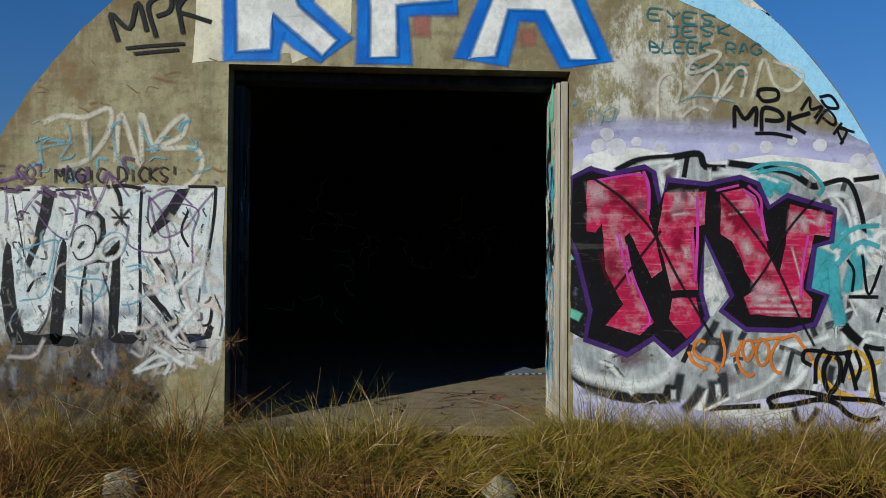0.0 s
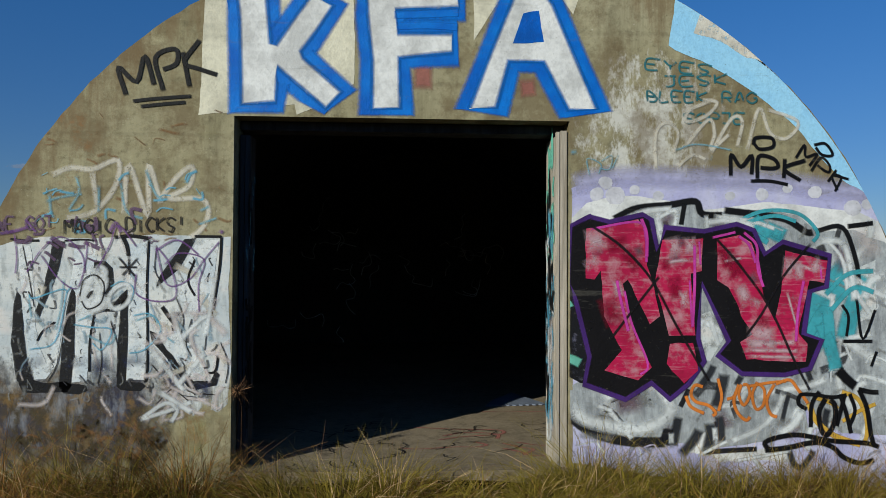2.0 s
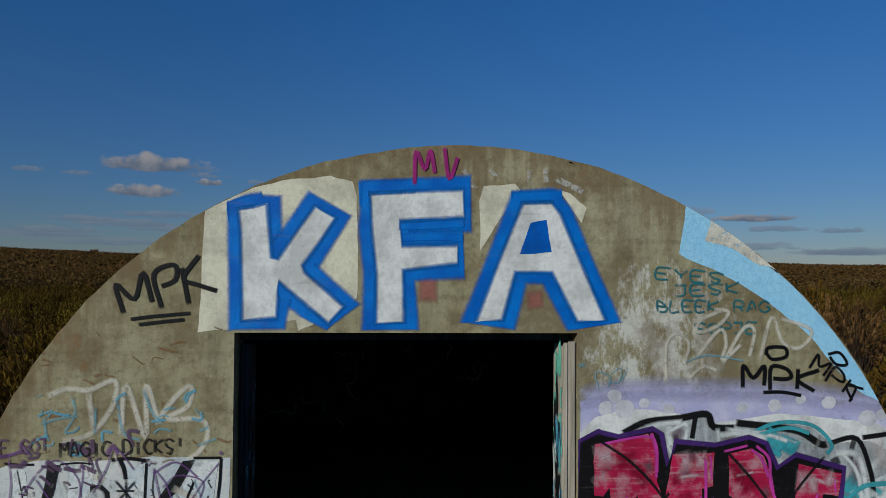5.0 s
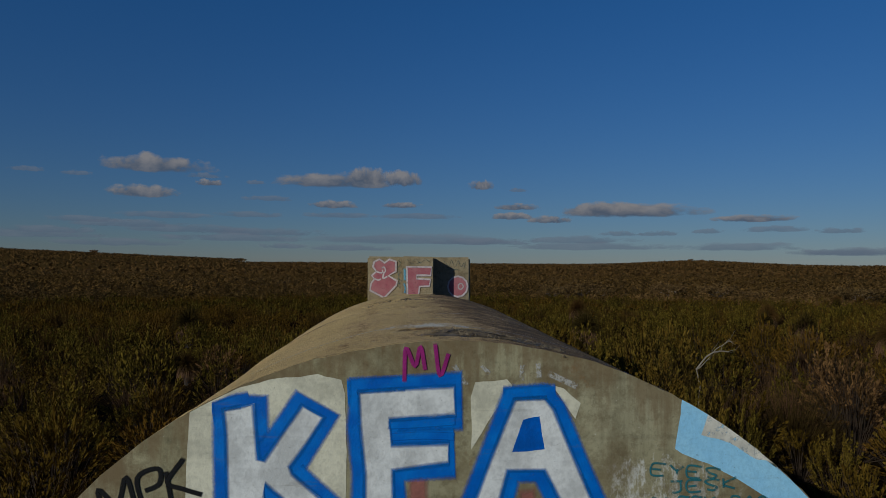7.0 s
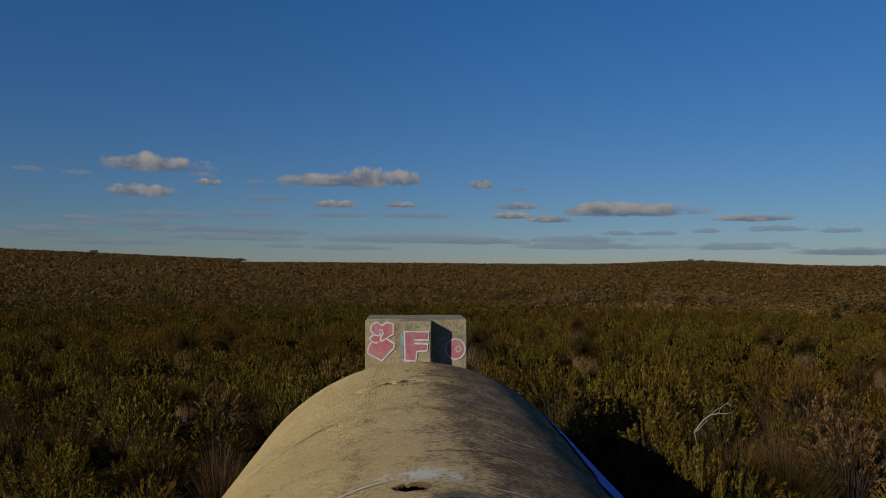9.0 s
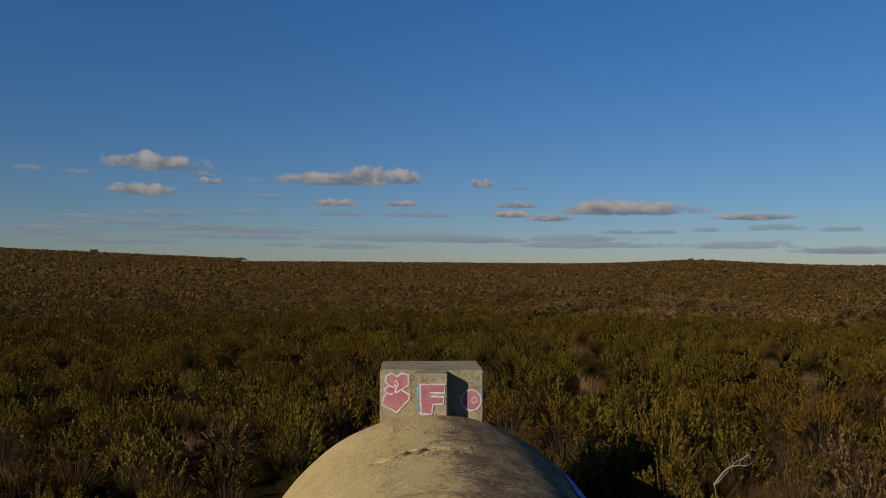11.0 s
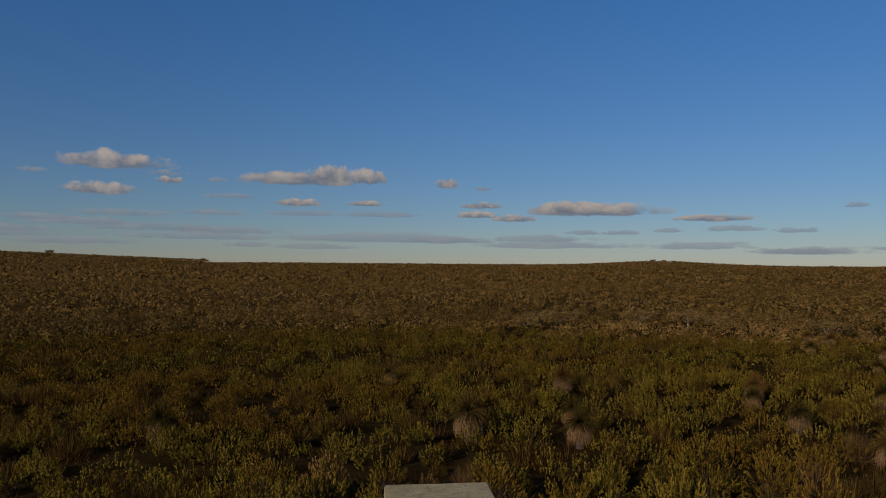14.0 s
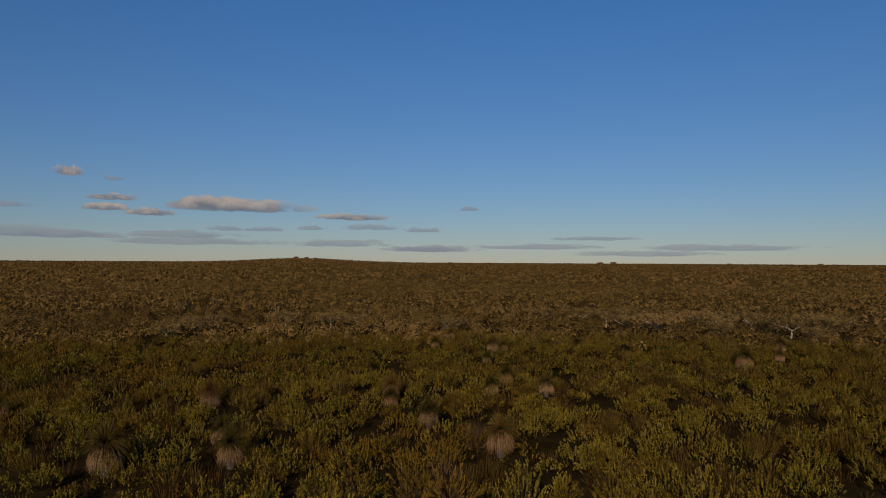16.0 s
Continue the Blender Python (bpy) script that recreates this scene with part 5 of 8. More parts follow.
paint("mural_line", BLACK_SCUFFED_SOFT, 4.4, wall_front, "thick scuffed black swoosh",
      strokes=[(0.100, [(1.33, 0.43), (1.43, 0.35), (1.59, 0.28), (1.77, 0.24), (2.04, 0.23), (2.11, 0.25)]),
               (0.100, [(2.08, 0.24), (2.10, 0.31), (2.11, 0.38)]),
               (0.050, [(2.21, 0.52), (2.27, 0.64), (2.28, 0.67)]),
               (0.050, [(2.42, 0.15), (2.62, 0.16), (2.85, 0.17)])])
paint("mural_swoosh", WHITE_SOFT, 5.2, wall_front, "broad soft white swoosh",
      strokes=[(0.150, [(1.33, 0.49), (1.45, 0.41), (1.68, 0.35), (1.90, 0.34), (2.06, 0.40), (2.15, 0.52), (2.19, 0.58)]),
               (0.070, [(2.62, 0.23), (2.85, 0.33), (2.99, 0.47), (3.06, 0.64)]),
               (0.100, [(3.02, 0.29), (3.14, 0.37), (3.22, 0.52)]),
               (0.060, [(2.13, 0.23), (2.13, 0.33)]),
               (0.060, [(2.49, 0.25), (2.48, 0.37)])])
paint("mural_cloud", PINKWHITE, 5.4, wall_front, "pale sprayed balls on the grey",
      strokes=[(0.180, [(1.38, 0.60), (1.44, 0.60)]),
               (0.260, [(1.54, 0.46), (1.67, 0.47)]),
               (0.060, [(1.95, 0.65), (2.00, 0.68)])])
paint("tag", LILAC, 5.4, wall_front, "faint lilac scrawl on the lavender foot",
      strokes=[(0.025, [(1.41, 0.20), (1.48, 0.19), (1.50, 0.15), (1.44, 0.11), (1.53, 0.07), (1.57, 0.12)]),
               (0.025, [(1.61, 0.10), (1.66, 0.17), (1.69, 0.10)]),
               (0.025, [(1.77, 0.18), (1.74, 0.14), (1.83, 0.14), (1.78, 0.09), (1.86, 0.10)]),
               (0.020, [(1.88, 0.18), (1.99, 0.21), (2.02, 0.13)])])
paint("mural_shape", BLACK_SCUFFED, 5.6, wall_front, "scuffed black spray between the letters and the door post",
      areas=[[(1.31, 1.88), (1.37, 1.96), (1.49, 1.96), (1.50, 0.70), (1.40, 0.71), (1.31, 0.75)]])
# pink and black letters of the mural
glyph = paint("mural_letter", BLACK_FLAT, 6, wall_front, "black drop shadow of the letters M V",
      areas=[[(1.31, 1.95), (1.47, 2.02), (1.63, 1.98), (1.9, 2.04), (1.97, 2), (2.02, 1.76), (2.08, 1.94), (2.4, 1.91), (2.67, 1.97), (2.81, 1.92), (2.9, 1.73), (3.05, 1.83), (3.44, 1.72), (3.41, 1.47), (3.27, 1.43), (3.22, 1.09), (3.37, 1.04), (3.27, 0.81), (3.06, 0.76), (2.71, 0.77), (2.51, 0.92), (2.6, 1.03), (2.38, 1.49), (2.35, 1.05), (2.4, 0.87), (2.27, 0.69), (2.12, 0.57), (1.97, 0.7), (1.76, 0.57), (1.43, 0.69), (1.47, 0.91), (1.36, 1.35), (1.29, 1.48)]])
paint("outline", PURPLE, 7, glyph, "dark purple outline",
      strokes=[(0.05, [(1.31, 1.95), (1.47, 2.02), (1.63, 1.98), (1.9, 2.04), (1.97, 2), (2.02, 1.76), (2.08, 1.94), (2.4, 1.91), (2.67, 1.97), (2.81, 1.92), (2.9, 1.73), (3.05, 1.83), (3.44, 1.72), (3.41, 1.47), (3.27, 1.43), (3.22, 1.09), (3.37, 1.04), (3.27, 0.81), (3.06, 0.76), (2.71, 0.77), (2.51, 0.92), (2.6, 1.03), (2.38, 1.49), (2.35, 1.05), (2.4, 0.87), (2.27, 0.69), (2.12, 0.57), (1.97, 0.7), (1.76, 0.57), (1.43, 0.69), (1.47, 0.91), (1.36, 1.35), (1.29, 1.48), (1.31, 1.95), (1.47, 2.02)])])
paint("mural_line", MINT, 7.6, wall_front, "mint green bars running off the door post",
      strokes=[(0.09, [(1.29, 0.90), (1.35, 0.88), (1.43, 0.84)]), (0.06, [(1.29, 1.32), (1.33, 1.33), (1.35, 1.35)])])
paint("mural_letter", PINK, 8, wall_front, "pink and crimson streaked letter M",
      areas=[[(1.44, 1.92), (1.86, 2), (1.94, 1.87), (1.93, 1.63), (1.97, 1.52), (2.04, 1.23), (1.96, 1.17), (1.78, 1.52), (1.74, 1.49), (1.81, 1.14), (1.97, 0.82), (1.86, 0.72), (1.59, 0.8), (1.73, 0.96), (1.59, 1.23), (1.56, 1.59), (1.51, 1.52), (1.44, 1.53)],
             [(2.06, 1.84), (2.39, 1.85), (2.38, 1.59), (2.29, 1.57), (2.33, 1.08), (2.11, 1.07), (2, 1.52)],
             [(2.12, 1.01), (2.31, 1.02), (2.35, 0.8), (2.24, 0.7), (2.09, 0.85)]])
paint("mural_letter", PINK, 8, wall_front, "pink and crimson streaked letter V",
      areas=[[(2.5, 1.84), (2.69, 1.88), (2.79, 1.82), (2.85, 1.67), (2.89, 1.4), (2.98, 1.2), (3.03, 1.43), (3.07, 1.76), (3.42, 1.68), (3.39, 1.5), (3.27, 1.52), (3.17, 1.08), (3.25, 1.01), (3.23, 0.86), (2.75, 0.89), (2.69, 1.02), (2.79, 1.08), (2.6, 1.46), (2.51, 1.52)]])
paint("dry_brush", PALE, 9, wall_front, "pale dry brushing on the letters",
      strokes=[(0.2, [(1.51, 1.87), (1.55, 1.66)]),
               (0.14, [(1.47, 1.66), (1.54, 1.57)]),
               (0.16, [(2.15, 1.82), (2.19, 1.64)]),
               (0.13, [(2.28, 1.83), (2.3, 1.67)]),
               (0.14, [(2.7, 1.45), (2.79, 1.26)]),
               (0.15, [(3.11, 1.67), (3.09, 1.48)]),
               (0.16, [(2.79, 1.1), (3.06, 1.08)]),
               (0.1, [(1.69, 1.49), (1.72, 1.34)]),
               (0.13, [(3.31, 1.67), (3.37, 1.54)]),
               (0.1, [(3.17, 1.65), (3.2, 1.48)]),
               (0.1, [(2.81, 1.34), (2.9, 1.3)]),
               (0.1, [(2.23, 1.41), (2.25, 1.25)]),
               (0.1, [(2.77, 1.01), (3.04, 1)])])
paint("dry_brush", CRIMSON, 9, wall_front, "deep crimson dry brushing on the letters",
      strokes=[(0.16, [(1.65, 1.79), (1.84, 1.82)]),
               (0.14, [(1.77, 1.73), (1.9, 1.55)]),
               (0.2, [(1.62, 1.33), (1.71, 1.08)]),
               (0.16, [(2.63, 1.67), (2.7, 1.47)]),
               (0.12, [(2.55, 1.76), (2.63, 1.58)]),
               (0.14, [(2.15, 1.51), (2.19, 1.3)]),
               (0.12, [(2.86, 1.19), (2.99, 1.17)]),
               (0.1, [(2.08, 1.66), (2.1, 1.55)])])
paint("piece_line", BRIGHTPINK, 10, wall_front, "bright magenta lines along the letter edges",
      strokes=[(0.035, [(1.89, 2), (1.93, 1.88), (1.93, 1.68)]),
               (0.03, [(1.69, 1.51), (1.72, 1.36), (1.79, 1.08)]),
               (0.03, [(2.73, 1.9), (2.83, 1.8), (2.84, 1.61), (2.89, 1.45)]),
               (0.03, [(2.32, 1.8), (2.32, 1.47), (2.3, 1.1)]),
               (0.03, [(3.22, 1.52), (3.17, 1.26), (3.15, 1)]),
               (0.025, [(2.47, 1.86), (2.68, 1.91)])])
paint("dry_brush", DUSK, 9, wall_front, "grey violet mist on the letters",
      strokes=[(0.12, [(1.53, 1.74), (1.57, 1.66)]),
               (0.11, [(2.15, 1.71), (2.21, 1.62)]),
               (0.12, [(2.59, 1.73), (2.68, 1.6)]),
               (0.1, [(1.86, 1.77), (1.9, 1.66)]),
               (0.1, [(2.79, 1.56), (2.84, 1.45)]),
               (0.08, [(2.21, 1.84), (2.23, 1.75)])])
paint("mural_line", BRIGHTPINK, 9, wall_front, "magenta edge lines on the letters",
      strokes=[(0.025, [(1.48, 1.92), (1.85, 1.98), (1.92, 1.88), (1.93, 1.63)]),
               (0.025, [(1.75, 1.43), (1.81, 1.17), (1.94, 0.85), (1.87, 0.76)]),
               (0.02, [(2.36, 1.83), (2.37, 1.62)]),
               (0.02, [(2.84, 1.7), (2.87, 1.52)]),
               (0.02, [(3.36, 1.64), (3.37, 1.52)]),
               (0.03, [(2.69, 1.87), (2.77, 1.8), (2.83, 1.64)]),
               (0.02, [(2.28, 1.52), (2.3, 1.11)])])
paint("mural_line", PALE, 9, wall_front, "pale dry brushed strokes",
      strokes=[(0.06, [(2.75, 1.02), (3.2, 1.02)]),
               (0.05, [(2.72, 0.96), (3.23, 0.95)]),
               (0.04, [(2.76, 0.91), (3.22, 0.9)]),
               (0.03, [(3.08, 1.43), (3.17, 1.11)]),
               (0.03, [(1.48, 1.81), (1.58, 1.84)]),
               (0.04, [(2.09, 1.66), (2.33, 1.69)]),
               (0.03, [(2.57, 1.67), (2.72, 1.7)]),
               (0.05, [(3.18, 1.64), (3.36, 1.59)])])
paint("mural_line", BLACK_THIN, 10, wall_front, "thin black crossing lines",
      strokes=[(0.03, [(1.48, 1.95), (1.73, 1.78), (1.97, 1.52), (2.18, 1.14), (2.48, 0.64)]),
               (0.03, [(1.64, 1.05), (1.82, 1.28), (2.06, 1.58)]),
               (0.03, [(2.49, 1.86), (2.69, 1.64), (2.93, 1.31), (3.14, 0.87), (3.28, 0.61)]),
               (0.03, [(3.28, 1.82), (3.05, 1.55), (2.87, 1.25), (2.72, 1.05)])])
# tags over the mural
paint("tag", ORANGE, 8, wall_front, "orange sprayed word SHOOT",
      strokes=[(0.034, [(2.38, 0.67), (2.32, 0.68), (2.29, 0.61), (2.33, 0.55), (2.43, 0.52), (2.49, 0.46), (2.45, 0.43)]),
               (0.034, [(2.25, 0.59), (2.29, 0.51), (2.41, 0.45)]),
               (0.032, [(2.51, 0.73), (2.54, 0.59), (2.51, 0.46)]),
               (0.032, [(2.59, 0.57), (2.64, 0.59), (2.68, 0.68)]),
               (0.034, [(2.68, 0.68), (2.64, 0.56), (2.67, 0.46), (2.74, 0.40), (2.78, 0.44)]),
               (0.032, [(2.70, 0.68), (2.68, 0.60), (2.72, 0.52), (2.77, 0.60), (2.75, 0.68), (2.70, 0.68)]),
               (0.032, [(2.83, 0.70), (2.79, 0.60), (2.82, 0.49), (2.88, 0.52), (2.89, 0.64), (2.83, 0.70)]),
               (0.030, [(2.76, 0.67), (2.94, 0.70), (3.08, 0.71)]),
               (0.034, [(2.97, 0.68), (2.91, 0.56), (2.94, 0.45), (3.01, 0.42)]),
               (0.034, [(2.99, 0.69), (3.10, 0.72), (3.17, 0.64), (3.26, 0.52)])])
paint("tag", YELLOW, 8.5, wall_front, "yellow ochre loop under the tag",
      strokes=[(0.060, [(3.26, 0.52), (3.32, 0.39), (3.47, 0.27), (3.71, 0.19)]),
               (0.045, [(3.31, 0.58), (3.45, 0.53), (3.51, 0.47)]),
               (0.045, [(3.54, 0.62), (3.66, 0.57), (3.73, 0.43), (3.74, 0.29), (3.71, 0.19)]),
               (0.040, [(3.54, 0.39), (3.68, 0.47), (3.83, 0.53)])])
paint("tag", BLACK_TAG, 9, wall_front, "black sprayed tag T O X with long swashes",
      strokes=[(0.040, [(3.23, 0.49), (3.17, 0.53), (3.19, 0.60), (3.31, 0.60), (3.45, 0.58), (3.59, 0.60)]),
               (0.045, [(3.34, 0.62), (3.28, 0.52), (3.27, 0.32)]),
               (0.055, [(3.39, 0.56), (3.34, 0.46), (3.36, 0.32), (3.41, 0.28), (3.47, 0.39), (3.47, 0.52), (3.41, 0.57)]),
               (0.045, [(3.55, 0.58), (3.52, 0.47), (3.48, 0.33)]),
               (0.045, [(3.52, 0.59), (3.57, 0.44), (3.61, 0.27)]),
               (0.040, [(3.60, 0.60), (3.64, 0.47), (3.59, 0.34)]),
               (0.100, [(3.52, 0.78), (3.59, 0.71), (3.68, 0.64)]),
               (0.050, [(3.68, 0.64), (3.78, 0.62), (3.86, 0.62)]),
               (0.050, [(3.68, 0.63), (3.74, 0.49), (3.77, 0.29), (3.80, 0.17)]),
               (0.050, [(2.92, 0.17), (2.89, 0.22), (2.99, 0.26), (3.17, 0.28), (3.45, 0.23), (3.73, 0.21), (3.86, 0.17)]),
               (0.055, [(2.90, 0.16), (3.08, 0.18), (3.31, 0.22), (3.45, 0.18), (3.54, 0.10), (3.68, 0.05), (3.82, 0.08)]),
               (0.03, [(3.54, 1.32), (3.59, 1.23), (3.57, 1.05)]),
               (0.03, [(3.66, 1.37), (3.71, 1.05), (3.83, 1.32)]),
               (0.035, [(3.54, 1.03), (3.82, 1.03)]),
               (0.03, [(3.78, 0.83), (3.83, 0.96)])])
letters("MPK", BLACK_TAG, 6, wall_front, "black sprayed tag M P K", (2.62, 2.36), (3.27, 2.32), 0.17, 0.04)
paint("tag", BLACK_TAG, 6, wall_front, "black halo and underline of the tag",
      strokes=[(0.035, [(2.81, 2.62), (2.83, 2.67), (2.96, 2.67), (2.97, 2.6), (2.86, 2.58), (2.81, 2.63)]),
               (0.035, [(2.79, 2.32), (2.95, 2.32), (3.11, 2.29)])])
letters("MPK", BLACK_TAG, 6, wall_front, "black slanted tag M P K", (3.16, 2.51), (3.55, 2.22), 0.13, 0.026)
paint("tag", BLACK_TAG, 6, wall_front, "black loop of the slanted tag",
      strokes=[(0.03, [(3.32, 2.62), (3.41, 2.63), (3.47, 2.54), (3.38, 2.54), (3.32, 2.61)]),
               (0.025, [(3.5, 2.38), (3.54, 2.35), (3.48, 2.23)])])
letters("EYES", TEALTEXT, 3, wall_front, "faded teal lettering", (1.93, 3.21), (2.49, 3.17), 0.085, 0.024)
letters("JESK", TEALTEXT, 3, wall_front, "faded teal lettering", (2.08, 3.07), (2.63, 3.1), 0.085, 0.024)
letters("BLEEK RAG", TEALTEXT, 3, wall_front, "faded teal lettering", (1.94, 2.95), (2.86, 2.95), 0.085, 0.024)
letters("SOPJE", TEALTEXT, 3, wall_front, "faded teal lettering", (2.24, 2.78), (2.76, 2.78), 0.085, 0.024)
paint("tag", BONE, 4, wall_front, "bone white looping tag",
      strokes=[(0.04, [(2.01, 2.4), (2.01, 2.69), (2.1, 2.78), (2.19, 2.7), (2.15, 2.52)]),
               (0.045, [(2.45, 2.96), (2.28, 2.88), (2.26, 2.79), (2.42, 2.84), (2.51, 2.95), (2.37, 2.97)]),
               (0.045, [(2.24, 2.58), (2.44, 2.81), (2.49, 2.7), (2.46, 2.57), (2.63, 2.71)]),
               (0.045, [(2.46, 2.54), (2.63, 2.82), (2.72, 2.8), (2.67, 2.57)]),
               (0.045, [(2.76, 2.57), (2.86, 2.91), (2.95, 2.71), (3.09, 2.67), (3.18, 2.81), (2.9, 2.91)]),
               (0.04, [(2.19, 2.43), (2.31, 2.52), (2.44, 2.48)])])
paint("tag", LIGHTBLUE, 5, wall_front, "light blue thin tag",
      strokes=[(0.025, [(2.17, 2.56), (2.35, 2.61), (2.67, 2.56)]),
               (0.02, [(1.47, 2.35), (1.45, 2.48), (1.56, 2.44), (1.54, 2.35)]),
               (0.02, [(1.56, 2.46), (1.65, 2.51), (1.63, 2.4), (1.54, 2.41)]),
               (0.02, [(1.65, 2.4), (1.71, 2.53)]),
               (0.05, [(2.46, 2.5), (2.49, 2.49)]),
               (0.05, [(2.3, 2.48), (2.31, 2.49)]),
               (0.05, [(1.32, 2.53), (1.39, 2.54)])])
paint("paint_patch", MINT, 5, wall_front, "mint green dash beside the doorway",
      strokes=[(0.06, [(1.29, 0.87), (1.4, 0.82)]),
               (0.06, [(1.29, 1.3), (1.33, 1.33)])])
paint("tag", WHITE_SOFT, 3, wall_front, "small white scrawl low on the wall",
      strokes=[(0.015, [(1.36, 0.21), (1.54, 0.23), (1.5, 0.08)]),
               (0.015, [(1.56, 0.19), (1.63, 0.08), (1.7, 0.19)]),
               (0.015, [(1.72, 0.1), (1.85, 0.2), (1.9, 0.08)]),
               (0.015, [(1.35, 0.06), (1.45, 0.17)])])

# ---- doorway: weathered timber posts and head ----
door_frame = tagged(new("door_frame"), "weathered timber frame lining the open doorway", "door frame")


def door_post(x0, x1, y0, material, label):
    bm = bmesh.new()
    box(bm, (x0, y0 + 0.035, FLOOR_Z - 0.02), (x1, 0.40, DOOR_TOP - 0.11), 0.006)
    return part("post", bm, material, door_frame, label)


def post_slat(parent, x0, x1, y0, top, material):
    bm = bmesh.new()
    box(bm, (x0, y0, FLOOR_Z), (x1, y0 + 0.034, top), 0.006, 0.003, 0)
    return part("slat", bm, material, parent)


post = door_post(1.205, 1.306, 0.03, POST, "grey weathered timber door post with paint splashes")
for x0, x1, top in ((1.208, 1.243, 2.70), (1.246, 1.304, 2.71)):
    post_slat(post, x0, x1, 0.03, top, POST)


def splash(parent, x, material, rng, count, z0, z1, facing, label):
    """Drips of paint on the inner face of a post."""
    verts, faces, uvs = [], [], []
    for i in range(count):
        y, z, w, h = rng.uniform(0.10, 0.36), rng.uniform(z0, z1), rng.uniform(0.02, 0.06), rng.uniform(0.08, 0.4)
        q = len(verts)
        d = x - facing * (0.002 + 0.0002 * i)
        for k in range(5):
            t = k / 4
            wig = 0.02 * math.sin(5 * t + i)
            verts += [(d, y - w + wig, z + h * t), (d, y + wig, z + h * t), (d, y + w + wig, z + h * t)]
            e = min(t, 1 - t) * 3 + 0.05
            uvs += [(e, 0), (e, 1), (e, 0)]
        for k in range(4):
            for s in (0, 1):
                a = q + 3 * k + s
                faces.append((a, a + 3, a + 4, a + 1))
    ob = tagged(link("paint_splash", verts, faces, material, parent, label), kind="stuff")
    uv = ob.data.uv_layers.new(name="UVMap")
    for loop in ob.data.loops:
        uv.data[loop.index].uv = uvs[loop.vertex_index]


rng = random.Random(5)
for material, count, z0, z1, label in ((MINT, 16, 1.6, 2.45, "mint green splashes"), (WHITE_SOFT, 26, 0.1, 1.9, "white drips"), (CYANBLUE, 34, 0.3, 1.8, "cyan splashes"), (PINKWHITE, 22, 0.15, 1.6, "pale pink splashes"), (BLACK, 26, 0.3, 2.2, "black scrawl")):
    splash(post, 1.205, material, rng, count, z0, z1, 1, label)
    rng = random.Random(count)
# timber toned down for the shadow on this jamb and the head
DARKTIMBER = timber("shade_dark_timber", (0.075, 0.07, 0.07), (0.028, 0.026, 0.026))
dark_post = door_post(-1.321, -1.240, 0.17, DARKTIMBER, "timber door post coloured dark for shade, with scrawls")
for x0, x1, top in ((-1.318, -1.282, 2.66), (-1.277, -1.242, 2.66)):
    post_slat(dark_post, x0, x1, 0.17, top, DARKTIMBER)
splash(dark_post, -1.240, BLACK, random.Random(9), 16, 0.3, 2.2, -1, "black scrawl")
splash(dark_post, -1.240, LIGHTBLUE, random.Random(10), 8, 1.5, 2.3, -1, "faded pale scrawl")
bm = box(bmesh.new(), (DOOR_L + 0.004, 0.18, DOOR_TOP - 0.075), (DOOR_R - 0.004, 0.40, DOOR_TOP - 0.003), 0.008)
part("head", bm, DARKTIMBER, door_frame, "timber head of the doorway, coloured dark for shade")

# scribbles on the floor and faint tags deep inside
rng = random.Random(21)


def scrawl(name, parent, material, label, count, where, size):
    """Loose handwriting-like runs of short strokes, laid on a plane by where(u, v)."""
    verts, faces, uvs = [], [], []
    for i in range(count):
        u, v = rng.random(), rng.random()
        line, heading = [Vector((0, 0))], rng.uniform(-0.6, 0.6)
        for s in range(rng.randint(3, 7)):
            heading += rng.uniform(-1.7, 1.7)
            line.append(line[-1] + Vector((math.cos(heading), math.sin(heading))) * size * rng.uniform(0.5, 1.2))
        pts = curve_points(line, 4)
        q, w = len(verts), size * 0.10
        for j, p in enumerate(pts):
            t = (pts[min(j + 1, len(pts) - 1)] - pts[max(j - 1, 0)]).normalized()
            for k in (-1, 0, 1):
                verts.append(where(u, v, p.x - k * t.y * w, p.y + k * t.x * w, 0.0004 * i))
                uvs.append((1, 1 if k == 0 else 0))
        for j in range(len(pts) - 1):
            for k in (0, 1):
                a = q + 3 * j + k
                faces.append((a, a + 1, a + 4, a + 3))
    ob = link(name, verts, faces, material, parent, label)
    uv = ob.data.uv_layers.new(name="UVMap")
    for loop in ob.data.loops:
        uv.data[loop.index].uv = uvs[loop.vertex_index]


scrawl("floor_tag", floor, BLACK_THIN, "black marker scrawls on the slab", 34,
       lambda u, v, a, b, d: (-1.1 + 2.5 * u + a * 1.3, 0.15 + 1.3 * v + b, FLOOR_Z + 0.003 + d), 0.09)
scrawl("floor_tag", floor, SALMON, "faded red smears on the slab", 7,
       lambda u, v, a, b, d: (0.2 + 1.3 * u + a * 2, 0.6 + 1.6 * v + b, FLOOR_Z + 0.002 + d), 0.16)
scrawl("back_tag", wall_back, WHITE_SOFT, "faint white tags on the back wall", 26,
       lambda u, v, a, b, d: (-2.2 + 4.6 * u + a, 8.995 - d, 0.3 + 2.2 * v + b), 0.16)

# loose sheet on the floor, with a torn edge
edge = [(0.93, 2.42), (1.02, 2.62), (1.30, 2.95), (1.62, 2.50)]
teeth = [(1.62 - 0.69 * i / 18, 2.50 - 0.08 * i / 18 - (0.022 if i % 2 else 0.0)) for i in range(1, 18)]
bm = bmesh.new()
f = bm.faces.new([bm.verts.new((x, y, FLOOR_Z + 0.004)) for x, y in edge + teeth])
for v in bmesh.ops.extrude_face_region(bm, geom=[f])["geom"]:
    if isinstance(v, bmesh.types.BMVert):
        v.co.z += 0.012 + 0.10 * max(0.0, v.co.y - 2.45)
